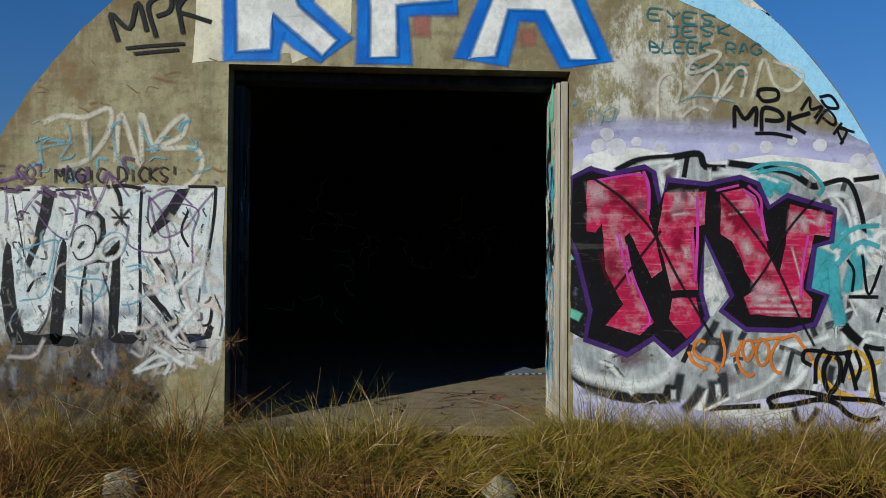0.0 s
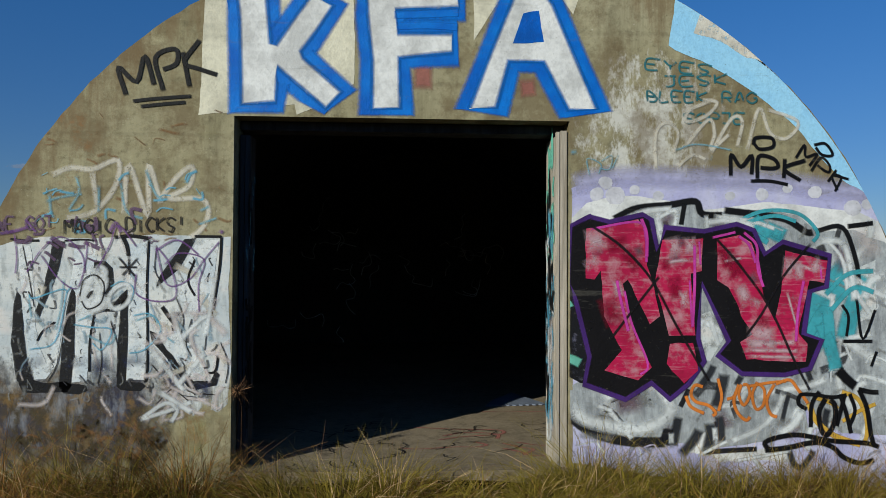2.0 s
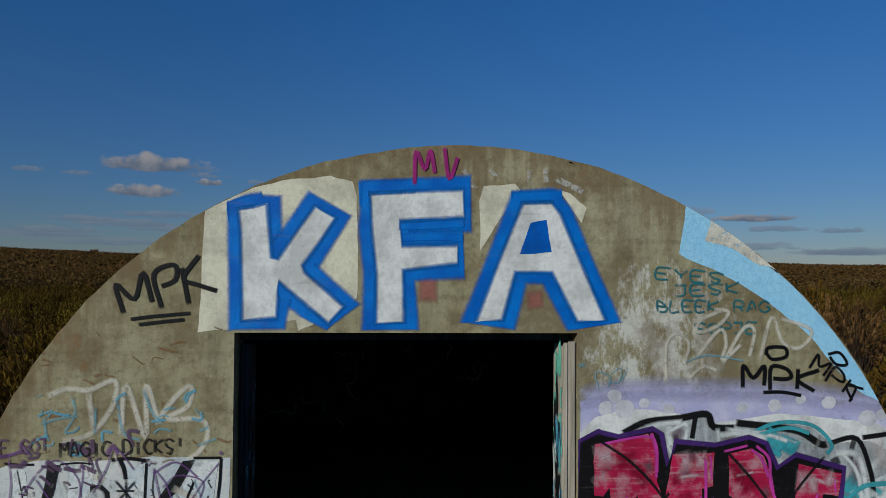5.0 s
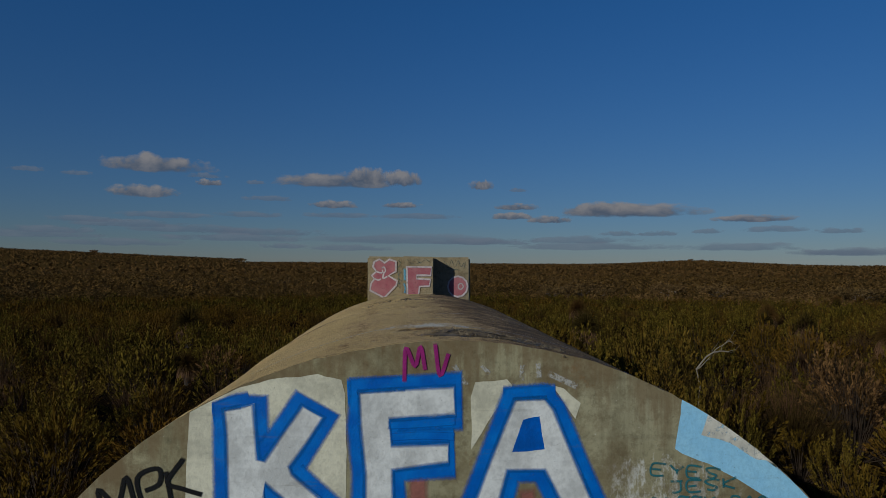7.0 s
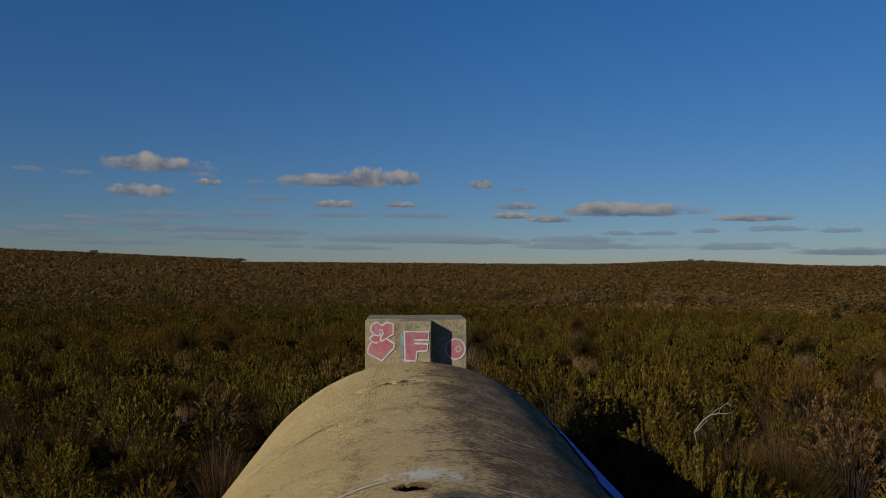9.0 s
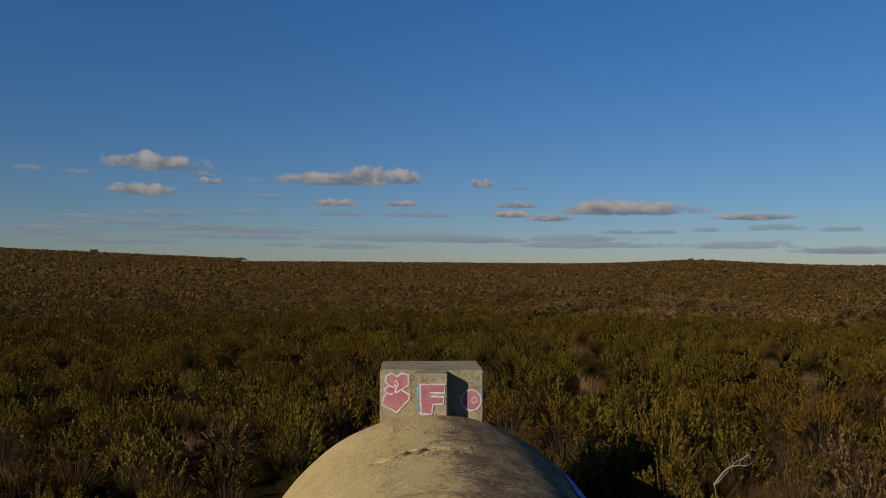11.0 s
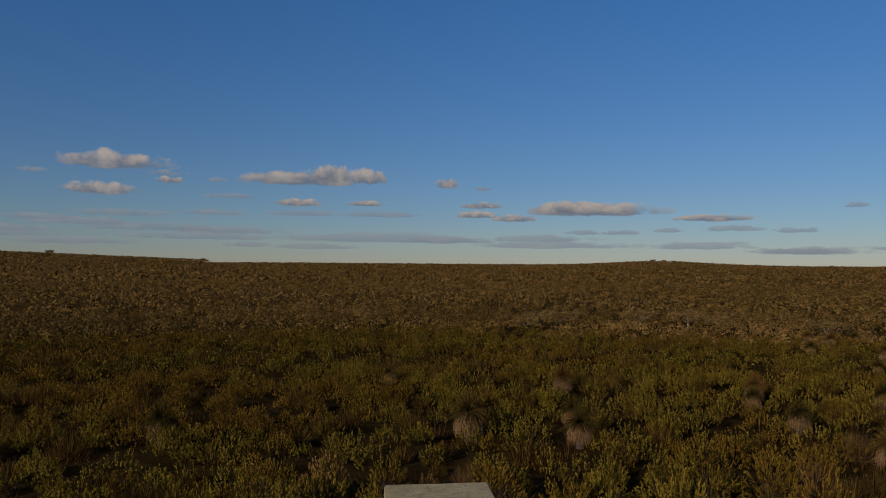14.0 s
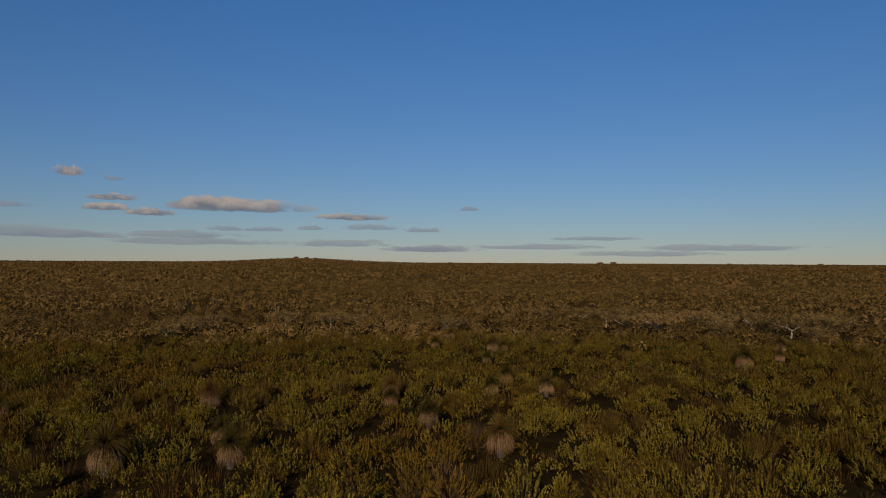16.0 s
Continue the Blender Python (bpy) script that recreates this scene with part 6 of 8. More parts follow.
bmesh.ops.recalc_face_normals(bm, faces=bm.faces[:])
tagged(part("loose_sheet", bm, TIN), "torn blue-grey sheet lying on the concrete floor", "sheet")


# ---- vent block on the roof ----
def vent_block():
    base = new("vent_block")
    base.location = (0.36, 11.9, 3.75)
    tagged(base, "concrete vent block on the roof painted with pink letters", "roof vent")

    def piece(name, lo, hi, label="", bevel=0.03, rough=0.012, cuts=2):
        bm = box(bmesh.new(), lo, hi, bevel, rough, cuts)
        bmesh.ops.translate(bm, verts=bm.verts[:], vec=(-0.36, -11.9, -3.75))
        return part(name, bm, BLOCKCON, base, label)

    body = piece("body", (-0.80, 11.15, 3.3), (1.58, 12.75, 5.00), "", 0.035, 0.014, 3)
    pier = piece("pier", (0.0, 10.62, 3.3), (0.72, 11.14, 5.00), "square concrete pier in front of the block", 0.025, 0.012, 2)

    def sign(parent, y, name, material, layer, label, strokes=(), areas=()):
        ob = paint(name, material, layer, parent, label, strokes, areas, place=lambda x, z: (x - 0.36, z - 3.75))
        for v in ob.data.vertices:
            v.co.y += y - 11.9 - 0.016
        return ob

    ess = [(-0.68, 4.77), (-0.65, 4.88), (-0.53, 4.94), (-0.41, 4.86), (-0.3, 4.94), (-0.15, 4.89), (-0.15, 4.66), (-0.32, 4.56), (-0.12, 4.44), (-0.14, 4.34), (-0.41, 4.05), (-0.74, 4.22), (-0.72, 4.38), (-0.64, 4.49), (-0.71, 4.56), (-0.6, 4.66)]
    sign(body, 11.15, "painted_letter", PINKLETTER, 2, "dusty pink letter S", areas=[ess])
    sign(body, 11.15, "outline", PALELINE, 3, "white outline", strokes=[(0.06, ess + ess[:2])])
    sign(body, 11.15, "inner_line", PALELINE, 4, "white inner line", strokes=[(0.045, [(-0.47, 4.74), (-0.42, 4.76), (-0.39, 4.67), (-0.44, 4.63), (-0.47, 4.72)]), (0.055, [(-0.60, 4.66), (-0.52, 4.63), (-0.44, 4.63)]), (0.055, [(-0.43, 4.62), (-0.44, 4.50), (-0.32, 4.56)]), (0.05, [(-0.64, 4.49), (-0.55, 4.46), (-0.47, 4.50)])])
    eff = [(0.1, 4.77), (0.65, 4.77), (0.64, 4.58), (0.32, 4.58), (0.32, 4.51), (0.63, 4.49), (0.61, 4.34), (0.39, 4.33), (0.36, 4.11), (0.12, 4.13)]
    sign(pier, 10.62, "painted_letter", PINKLETTER, 2, "dusty pink letter F", areas=[eff])
    sign(pier, 10.62, "outline", PALELINE, 3, "white outline", strokes=[(0.05, eff + eff[:2]), (0.09, [(0.10, 4.14), (0.18, 4.11), (0.30, 4.12)])])
    sign(pier, 10.62, "inner_line", PALELINE, 4, "white inner line", strokes=[(0.04, [(0.36, 4.59), (0.50, 4.59), (0.62, 4.58)])])
    sign(pier, 10.62, "paint_smear", CYANBLUE, 1, "cyan smears at the pier edge", strokes=[(0.09, [(0.05, 4.72), (0.06, 4.55), (0.05, 4.42)]), (0.06, [(0.04, 4.40), (0.07, 4.28), (0.05, 4.15)])])
    sign(pier, 10.62, "scribble", SCRIBBLE, 1, "thin dark scribbles", strokes=[(0.022, [(0.10, 4.94), (0.2, 4.86), (0.3, 4.95), (0.4, 4.86), (0.52, 4.94), (0.62, 4.87)]), (0.02, [(0.12, 4.86), (0.3, 4.85), (0.45, 4.89)])])
    dee = [(1.29 + 0.23 * math.cos(0.5236 * k), 4.32 + 0.24 * math.sin(0.5236 * k)) for k in range(12)]
    sign(body, 11.15, "painted_letter", PINKLETTER, 2, "dusty pink letter D", areas=[dee])
    sign(body, 11.15, "outline", PALELINE, 3, "white outline", strokes=[(0.06, dee + dee[:2]), (0.04, [(1.36, 4.25), (1.42, 4.31), (1.38, 4.39), (1.31, 4.36), (1.31, 4.28), (1.37, 4.25)])])
    sign(body, 11.15, "scribble", SCRIBBLE, 1, "thin dark scribbles", strokes=[(0.022, [(-0.10, 4.92), (-0.03, 4.84), (-0.12, 4.74), (-0.03, 4.66), (-0.11, 4.56)]), (0.02, [(-0.12, 4.5), (-0.02, 4.44), (-0.12, 4.34), (-0.04, 4.28)]), (0.02, [(-0.06, 4.9), (-0.09, 4.6), (-0.05, 4.2)])])
    sign(body, 11.15, "scribble", SCRIBBLE, 1, "thin dark scribbles", strokes=[(0.024, [(0.95, 4.92), (1.08, 4.80), (1.14, 4.93), (1.22, 4.76), (1.30, 4.92), (1.36, 4.78), (1.46, 4.90), (1.42, 4.68)]), (0.02, [(1.0, 4.78), (1.2, 4.72), (1.38, 4.70)])])
    return base


PALELINE = paintwork("pale_pink_white_line", (0.60, 0.50, 0.50), True, 0.3, 0.9, fade=0.5)
PINKLETTER = paintwork("dusty_pink_paint", (0.33, 0.105, 0.125), False, 0.25, second=(0.37, 0.15, 0.16))
vent_block()


# ---- stones and rubble ----
def stone_mesh(seed, size):
    bm = bmesh.new()
    bmesh.ops.create_icosphere(bm, subdivisions=3, radius=1.0)
    for v in bm.verts:
        p = v.co.copy()
        k = 1 + 0.30 * noise.noise(p * 1.1 + Vector((seed, 0, 0))) + 0.10 * noise.noise(p * 3.0 + Vector((0, seed, 0))) + 0.03 * noise.noise(p * 9)
        v.co = Vector((p.x * size[0], p.y * size[1], p.z * size[2])) * k
    for f in bm.faces:
        f.smooth = True
    return bm


for seed, at, size, label in ((3.1, (-1.70, -0.95, -0.11), (0.115, 0.10, 0.10), "pale limestone lump half buried in grass"), (7.7, (0.62, -1.05, -0.16), (0.10, 0.10, 0.10), "pale broken stone among grass tussocks"),
                              (9.2, (0.50, 10.50, 4.02), (0.11, 0.09, 0.06), "pale concrete lump beside the vent block")):
    ob = part("stone", stone_mesh(seed, size), STONE)
    ob.location = at
    tagged(ob, label, "stone")
rng = random.Random(8)
verts, faces = [], []
for i in range(2200):
    if i < 110:
        x = rng.uniform(-0.55, 0.95)
        y = 7.25 + 0.25 * (x - 0.2) - abs(rng.gauss(0, 0.35)) + 0.05
    else:
        u = rng.random()
        x, y = 0.36 + 0.95 * u + rng.gauss(0, 0.05), 0.55 + 0.45 * math.sin(3.0 * u ** 0.7) * (1 - 0.4 * u) - 0.35 * u + rng.gauss(0, 0.10)
    z = CZ + math.sqrt(max(0.1, (R - 0.012) ** 2 - (x - CX) ** 2)) + roof_dent(x, y)
    s = rng.uniform(0.007, 0.02) if rng.random() < 0.85 else rng.uniform(0.02, 0.032)
    q = len(verts)
    for dx, dy, dz in ((-1, -1, -0.5), (1, -0.7, -0.5), (0.8, 1, -0.5), (-0.9, 0.8, -0.5), (0.1 * rng.random(), 0.2, 0.9)):
        verts.append((x + dx * s * rng.uniform(0.7, 1.2), y + dy * s * rng.uniform(0.7, 1.2), z + dz * s))
    faces += [(q, q + 1, q + 4), (q + 1, q + 2, q + 4), (q + 2, q + 3, q + 4), (q + 3, q, q + 4)]
tagged(link("rubble", verts, faces, CHIPS), "small concrete chips strewn on the roof", "rubble", kind="stuff")
# sprayed paint on the flank of the roof, just behind the front wall
FLANKBLUE = paintwork("deep_blue_flank_paint", (0.05, 0.17, 0.72), False, 0.15, second=(0.03, 0.10, 0.45))
verts, faces = [], []
for j in range(26):
    y = 1.2 + 8.8 * j / 25
    top = radians(59) - radians(13) * j / 25 + 0.06 * noise.noise((1.7 * y, 0, 0)) + 0.04 * noise.noise((5.0 * y, 3, 0))
    rx, rz = roof_radius(y)
    for k in range(7):
        a = radians(16) + (top - radians(16)) * k / 6
        verts.append((CX + (rx + 0.025) * math.cos(a), y, CZ + (rz + 0.025) * math.sin(a)))
for j in range(25):
    for k in range(6):
        faces.append((j * 7 + k, j * 7 + k + 1, (j + 1) * 7 + k + 1, (j + 1) * 7 + k))
link("flank_paint", verts, faces, FLANKBLUE, vault, "blue paint sprayed along the roof flank", True)


# ---- lime streaks and cracks across the roof ----
def roof_strokes(name, material, label, runs, lift):
    verts, faces, uvs = [], [], []
    for i, (w, pts) in enumerate(runs):
        ribbon(pts, w, 0.0, verts, faces, uvs, place=lambda x, z: (x, z))
    out = []
    for x, _, y in verts:
        rx, rz = roof_radius(y)
        out.append((x, y, CZ + rz * math.sqrt(max(0.0, 1 - ((x - CX) / rx) ** 2)) + lift + max(-0.03, roof_dent(x, y)) + 0.012))
    ob = tagged(link(name, out, [f[::-1] for f in faces], material, vault, label), kind="stuff")
    layer_uv = ob.data.uv_layers.new(name="UVMap")
    for loop in ob.data.loops:
        layer_uv.data[loop.index].uv = uvs[loop.vertex_index]


LIME = paintwork("lime_bloom", (0.70, 0.65, 0.57), True, 0.5, 0.9, fade=0.5)
roof_strokes("lime_streak", LIME, "pale lime lines on the roof", [(0.04, [(-1.3, 0.85), (-0.95, 1.02), (-0.6, 1.15), (-0.3, 1.35), (-0.02, 1.45)]), (0.035, [(0.5, 1.3), (0.8, 1.27), (1.0, 1.2), (1.3, 1.12), (1.6, 1.0)]), (0.05, [(1.2, 3.6), (1.5, 3.4), (1.75, 3.5)]), (0.05, [(0.4, 3.1), (0.8, 3.3)])], 0.004)
DARKSPALL = paintwork("crumbled_topping", (0.24, 0.175, 0.105), True, 0.35, 0.9, second=(0.06, 0.042, 0.024), streaky=True, fade=0.5)
roof_strokes("spall", DARKSPALL, "dark broken patch where the topping has crumbled", [(0.5, [(0.34, 0.50), (0.55, 0.86), (0.85, 0.72), (1.12, 0.36), (1.3, 0.12)])] , 0.005)
CRACK = paintwork("open_crack", (0.020, 0.014, 0.009), True, 0.45, 0.9, fade=0.5)
roof_strokes("fissure", CRACK, "open dark fissures in the topping", [(0.07, [(-0.50, 7.05), (-0.35, 7.12), (-0.20, 7.24), (-0.05, 7.22), (0.10, 7.30), (0.22, 7.28)]), (0.022, [(-1.95, 4.05), (-1.5, 4.32), (-1.0, 4.58), (-0.5, 4.74), (0.1, 4.80)]), (0.035, [(-1.35, 4.40), (-1.1, 4.54), (-0.85, 4.63)]), (0.035, [(0.36, 0.62), (0.44, 0.80), (0.58, 0.86), (0.75, 0.78), (0.92, 0.72)]), (0.03, [(0.80, 0.62), (1.02, 0.50), (1.25, 0.40), (1.5, 0.36)]), (0.02, [(0.3, 2.4), (0.7, 2.48), (1.1, 2.5), (1.9, 2.2)])], 0.009)
roof_strokes("crack", GRIME, "dark ragged crack lines across the roof", [(0.10, [(-1.9, 4.1), (-1.2, 4.5), (-0.5, 4.85), (0.2, 4.9)]), (0.07, [(-0.6, 7.15), (-0.2, 7.25), (0.4, 7.35)]), (0.12, [(0.3, 2.4), (1.1, 2.5), (1.9, 2.2)])], 0.007)

# ---- ground ----
def ground_height(x, y):
    d = math.hypot(x, y + 5)
    az = math.degrees(math.atan2(x, y + 5))
    sill = 0.16 * math.exp(-(x / 1.35) ** 4 - ((y + 0.25) / 0.45) ** 2)
    near = -0.17 + sill + 0.05 * noise.noise((0.4 * x, 0.4 * y, 0)) * min(1.0, abs(y) / 3 + 0.2)
    dip = -3.0 * min(1.0, max(0.0, (d - 60) / 120))
    # the skyline rises to a low ridge on one hand and a gentle swell on the other
    ridge = 0.20 + 0.034 * max(0.0, -az - 12) if az < -12.3 else 0.03
    swell = 0.30 * math.exp(-((az - 22.8) / 5.0) ** 2)
    up = max(0.0, min(1.0, (d - 250) / 1200))
    rise = (11.5 + 1500 * math.tan(radians(ridge + swell - 0.06))) * up * up * (3 - 2 * up)
    roll = 1.2 * noise.noise((0.006 * x, 0.006 * y, 3.0)) * min(1.0, d / 200)
    return near + dip + rise + roll * (1 - 0.8 * up)


radii = [0.0] + [1.2 * 1.0735 ** i for i in range(117)]
verts, faces = [(0, -5, ground_height(0, -5))], []
AZ = 240
for r in radii[1:]:
    for k in range(AZ):
        a = 2 * math.pi * k / AZ
        x, y = r * math.sin(a), r * math.cos(a) - 5
        inside = -3.4 < x < 4.1 and 0.1 < y < 15
        verts.append((x, y, ground_height(x, y) - (0.25 if inside else 0)))
for k in range(AZ):
    faces.append((0, 1 + (k + 1) % AZ, 1 + k))
for j in range(len(radii) - 2):
    for k in range(AZ):
        a, b = 1 + j * AZ + k, 1 + j * AZ + (k + 1) % AZ
        faces.append((a, b, b + AZ, a + AZ))
tagged(link("ground", verts, faces, GROUND, smooth=True), "sandy heath ground reaching the horizon", kind="structure")


# ---- plants ----
def quads(name, p, material, parent=None, pieces=1):
    """A mesh of quads from an array of n x 4 corners; with pieces, runs of that many quads are joined into blades."""
    me = bpy.data.meshes.new(name)
    n = len(p)
    p = np.asarray(p, np.float32)
    index = np.arange(4 * n, dtype=np.int32).reshape(n, 4)
    if pieces > 1:
        m = n // pieces
        rows = p.reshape(pieces, m, 4, 3)
        p = np.concatenate([rows[:, :, :2], rows[-1:, :, [3, 2]]])
        at = np.arange((pieces + 1) * m * 2, dtype=np.int32).reshape(pieces + 1, m, 2)
        index = np.stack([at[:-1, :, 0], at[:-1, :, 1], at[1:, :, 1], at[1:, :, 0]], -1)
    me.vertices.add(p.size // 3)
    me.loops.add(4 * n)
    me.polygons.add(n)
    me.vertices.foreach_set("co", p.ravel())
    me.loops.foreach_set("vertex_index", index.ravel())
    me.polygons.foreach_set("loop_start", np.arange(0, 4 * n, 4, dtype=np.int32))
    me.materials.append(material)
    me.update(calc_edges=True)
    me.validate()
    if parent == "mesh":
        return me
    ob = new(name, me)
    if parent is not None:
        ob.parent = parent
    return ob


def unit(v):
    return v / np.maximum(1e-9, np.linalg.norm(v, axis=-1, keepdims=True))


def leaves(g, base, way, length, width):
    """Kite-shaped leaves at base, pointing along way."""
    way = unit(way)
    side = unit(np.cross(way, g.normal(size=way.shape))) * width
    d = way * length
    return np.stack([base, base + 0.45 * d + side, base + d, base + 0.45 * d - side], 1)


def facing_leaves(g, base, out, length, width, loose=0.5, wild=0.8):
    """Leaves that lie on the outside of a crown, facing away from its middle."""
    out = unit(unit(out) + loose * unit(g.normal(size=out.shape)))
    way = unit(np.array([0, 0, 1.0]) + wild * g.normal(size=out.shape))
    way = unit(way - out * np.sum(way * out, -1, keepdims=True))
    side = np.cross(out, way) * width
    d = way * length
    return np.stack([base - 0.5 * d, base + side, base + 0.5 * d, base - side], 1)


def strips(g, base, tip, bend, width, pieces=3):
    """Long thin blades from base to tip, bent by bend, as runs of quads."""
    out = []
    side = unit(np.cross(tip - base, g.normal(size=base.shape))) * width
    for i in range(pieces):
        ends = []
        for t in (i / pieces, (i + 1) / pieces):
            c = base + (tip - base) * t + bend * (t * t)
            w = side * (1 - 0.85 * t)
            ends.append((c - w, c + w))
        out.append(np.stack([ends[0][0], ends[0][1], ends[1][1], ends[1][0]], 1))
    return np.concatenate(out)


def shrub_shoots(g, shoots, radius, height):
    ang, rad = g.uniform(0, 2 * np.pi, shoots), np.sqrt(g.uniform(0, 1, shoots)) * radius
    rad *= 1 + 0.25 * np.sin(3 * ang + g.uniform(0, 6))
    tip = np.stack([rad * np.cos(ang), rad * np.sin(ang), height * (1 - 0.68 * (rad / radius) ** 2) * g.uniform(0.74, 1.1, shoots)], 1)
    foot = tip * np.array([0.22, 0.22, 0.0]) + np.array([0, 0, -0.05])
    return foot, tip


def whorled(g, foot, tip, leafy, whorls, ring, reach, rise, width):
    """Leafy columns at the ends of the stems: rings of leaves that point up and out, like small candles."""
    axis = unit(tip - foot)
    e1 = unit(np.cross(axis, np.array([0.31, 0.87, 0.38])))
    e2 = np.cross(axis, e1)
    leafy = leafy * g.uniform(0.65, 1.35, (len(tip), 1))
    plump = g.uniform(0.75, 1.25, (len(tip), 1))
    out = []
    for k in range(whorls):
        t = (k + g.uniform(0.2, 0.8, (len(tip), 1))) / whorls
        mid = tip - axis * leafy * (1 - t)
        r = reach * plump * (0.62 + 1.5 * t * (1 - t))
        for j in range(ring):
            phi = 2 * np.pi * j / ring + 2.4 * k + g.uniform(-0.5, 0.5, (len(tip), 1))
            ray = e1 * np.cos(phi) + e2 * np.sin(phi)
            side = unit(np.cross(axis, ray) + 0.35 * g.normal(size=ray.shape)) * width * plump
            end = mid + axis * rise * g.uniform(0.6, 1.4, (len(tip), 1)) + ray * r
            base = mid + ray * 0.12 * r
            half = base * 0.45 + end * 0.55 + ray * 0.15 * r
            out.append(np.stack([base, half + side, end, half - side], 1))
    return np.concatenate(out)


def upright_shrub(g, shoots=64, radius=0.92, height=1.7, whorls=5, ring=3, reach=0.054, rise=0.10, width=0.023):
    """Upright shoots, each a candle of whorled leaves, with dark gaps between them."""
    foot, tip = shrub_shoots(g, shoots, radius, height)
    return whorled(g, foot, tip, 0.42, whorls, ring, reach, rise, width), strips(g, foot, tip, np.zeros_like(tip), 0.005, 1)


def rounded_shrub(g, shoots=100, radius=1.05, height=1.5, whorls=3, ring=3, reach=0.052, rise=0.11, width=0.021):
    """Short leafy shoots packed over a domed, uneven crown."""
    foot, tip = shrub_shoots(g, shoots, radius, height)
    foot = foot + np.array([0, 0, 0.45 * height]) * g.uniform(0.5, 1.0, (shoots, 1))
    return whorled(g, foot, tip, 0.24, whorls, ring, reach, rise, width), strips(g, tip * np.array([0.2, 0.2, 0]), tip, g.normal(size=tip.shape) * 0.08, 0.009, 2)


def twiggy_shrub(g, count=620, radius=1.05, height=1.6):
    """Dry, nearly leafless shrub: a fan of fine twigs."""
    foot, tip = shrub_shoots(g, count, radius, height)
    foot = foot + (tip - foot) * g.uniform(0, 0.55, (count, 1))
    tip = tip + g.normal(size=tip.shape) * 0.06
    f2, t2 = shrub_shoots(g, 60, radius * 0.9, height * 0.8)
    return strips(g, foot, tip, g.normal(size=tip.shape) * 0.09, 0.0045, 2), strips(g, f2, t2, g.normal(size=t2.shape) * 0.08, 0.008, 2)


def rush_clump(g, count=620, radius=0.85, height=1.4):
    """Soft mound of fine upright stems, paler and looser towards the tips."""
    a, r = g.uniform(0, 2 * np.pi, count), np.sqrt(g.uniform(0, 1, count))
    foot = np.stack([0.30 * r * np.cos(a), 0.30 * r * np.sin(a), np.full(count, -0.05)], 1)
    tip = np.stack([radius * r * np.cos(a), radius * r * np.sin(a), height * g.uniform(0.55, 1.05, count) * (1 - 0.45 * r ** 2)], 1)
    bend = np.stack([0.2 * radius * np.cos(a), 0.2 * radius * np.sin(a), -0.10 * height * r], 1) + g.normal(0, 0.05, (count, 3))
    return strips(g, foot, tip, bend, 0.0075, 2), strips(g, foot[:40], tip[:40] * 0.6, bend[:40], 0.008, 1)


KINDS = [
    ("upright_shrub", upright_shrub, LEAF_GREEN, "bright green upright-leaved heath shrub", {}),
    ("rounded_shrub", rounded_shrub, LEAF_OLIVE, "dark olive rounded heath shrub", {}),
    ("grey_shrub", rounded_shrub, LEAF_GREY, "grey-green leafy heath shrub", {"reach": 0.055, "width": 0.026, "height": 1.75}),
    ("dry_shrub", twiggy_shrub, TWIGS_DRY, "brown dry twiggy shrub", {}),
    ("rush_clump", rush_clump, RUSH, "olive rush clump with fine upright stems", {}),
]
MODELS = {}
for i, (name, make, material, label, args) in enumerate(KINDS):
    MODELS[name], MODELS[name, "fine"] = [], []
    for v in range(7):
        g = np.random.default_rng(100 * i + v)
        fine = {"shoots": 84, "whorls": 7, "ring": 4, "reach": 0.050, "rise": 0.07, "width": 0.017} if make is upright_shrub else {"shoots": 130, "whorls": 4, "reach": 0.048, "rise": 0.085, "width": 0.017} if make is rounded_shrub else {"count": 1100}
        crown, stems = make(g, **{**args, **(fine if v > 3 else {})})
        MODELS[name if v < 4 else (name, "fine")].append((quads("foliage", crown, material, "mesh", 2 if make in (twiggy_shrub, rush_clump) else 1), quads("stem", stems, STEM if name != "dry_shrub" else TWIGS_DRY, "mesh")))
LABELS = {k[0]: k[3] for k in KINDS}
prng = random.Random(77)


def plant(name, x, y, size, tall=1.0):
    # the plants beside the bunker carry finer leaves
    crown, stems = prng.choice(MODELS[(name, "fine") if math.hypot(x, y + 5) < 22 else name])
    ob = new(name, crown)
    ob.matrix_basis = Matrix.LocRotScale((x, y, ground_height(x, y) - 0.02), Euler((0, 0, prng.uniform(0, 6.28))), (size, size, size * tall))
    tagged(ob, LABELS[name], "shrub", "heath shrubs round the bunker")
    child = new("stem", stems)
    child.parent = ob
    return ob


def clear_of_bunker(x, y, gap=0.5):
    return not (CX - R - gap < x < CX + R + gap and -9 < y < 15.2 + gap)


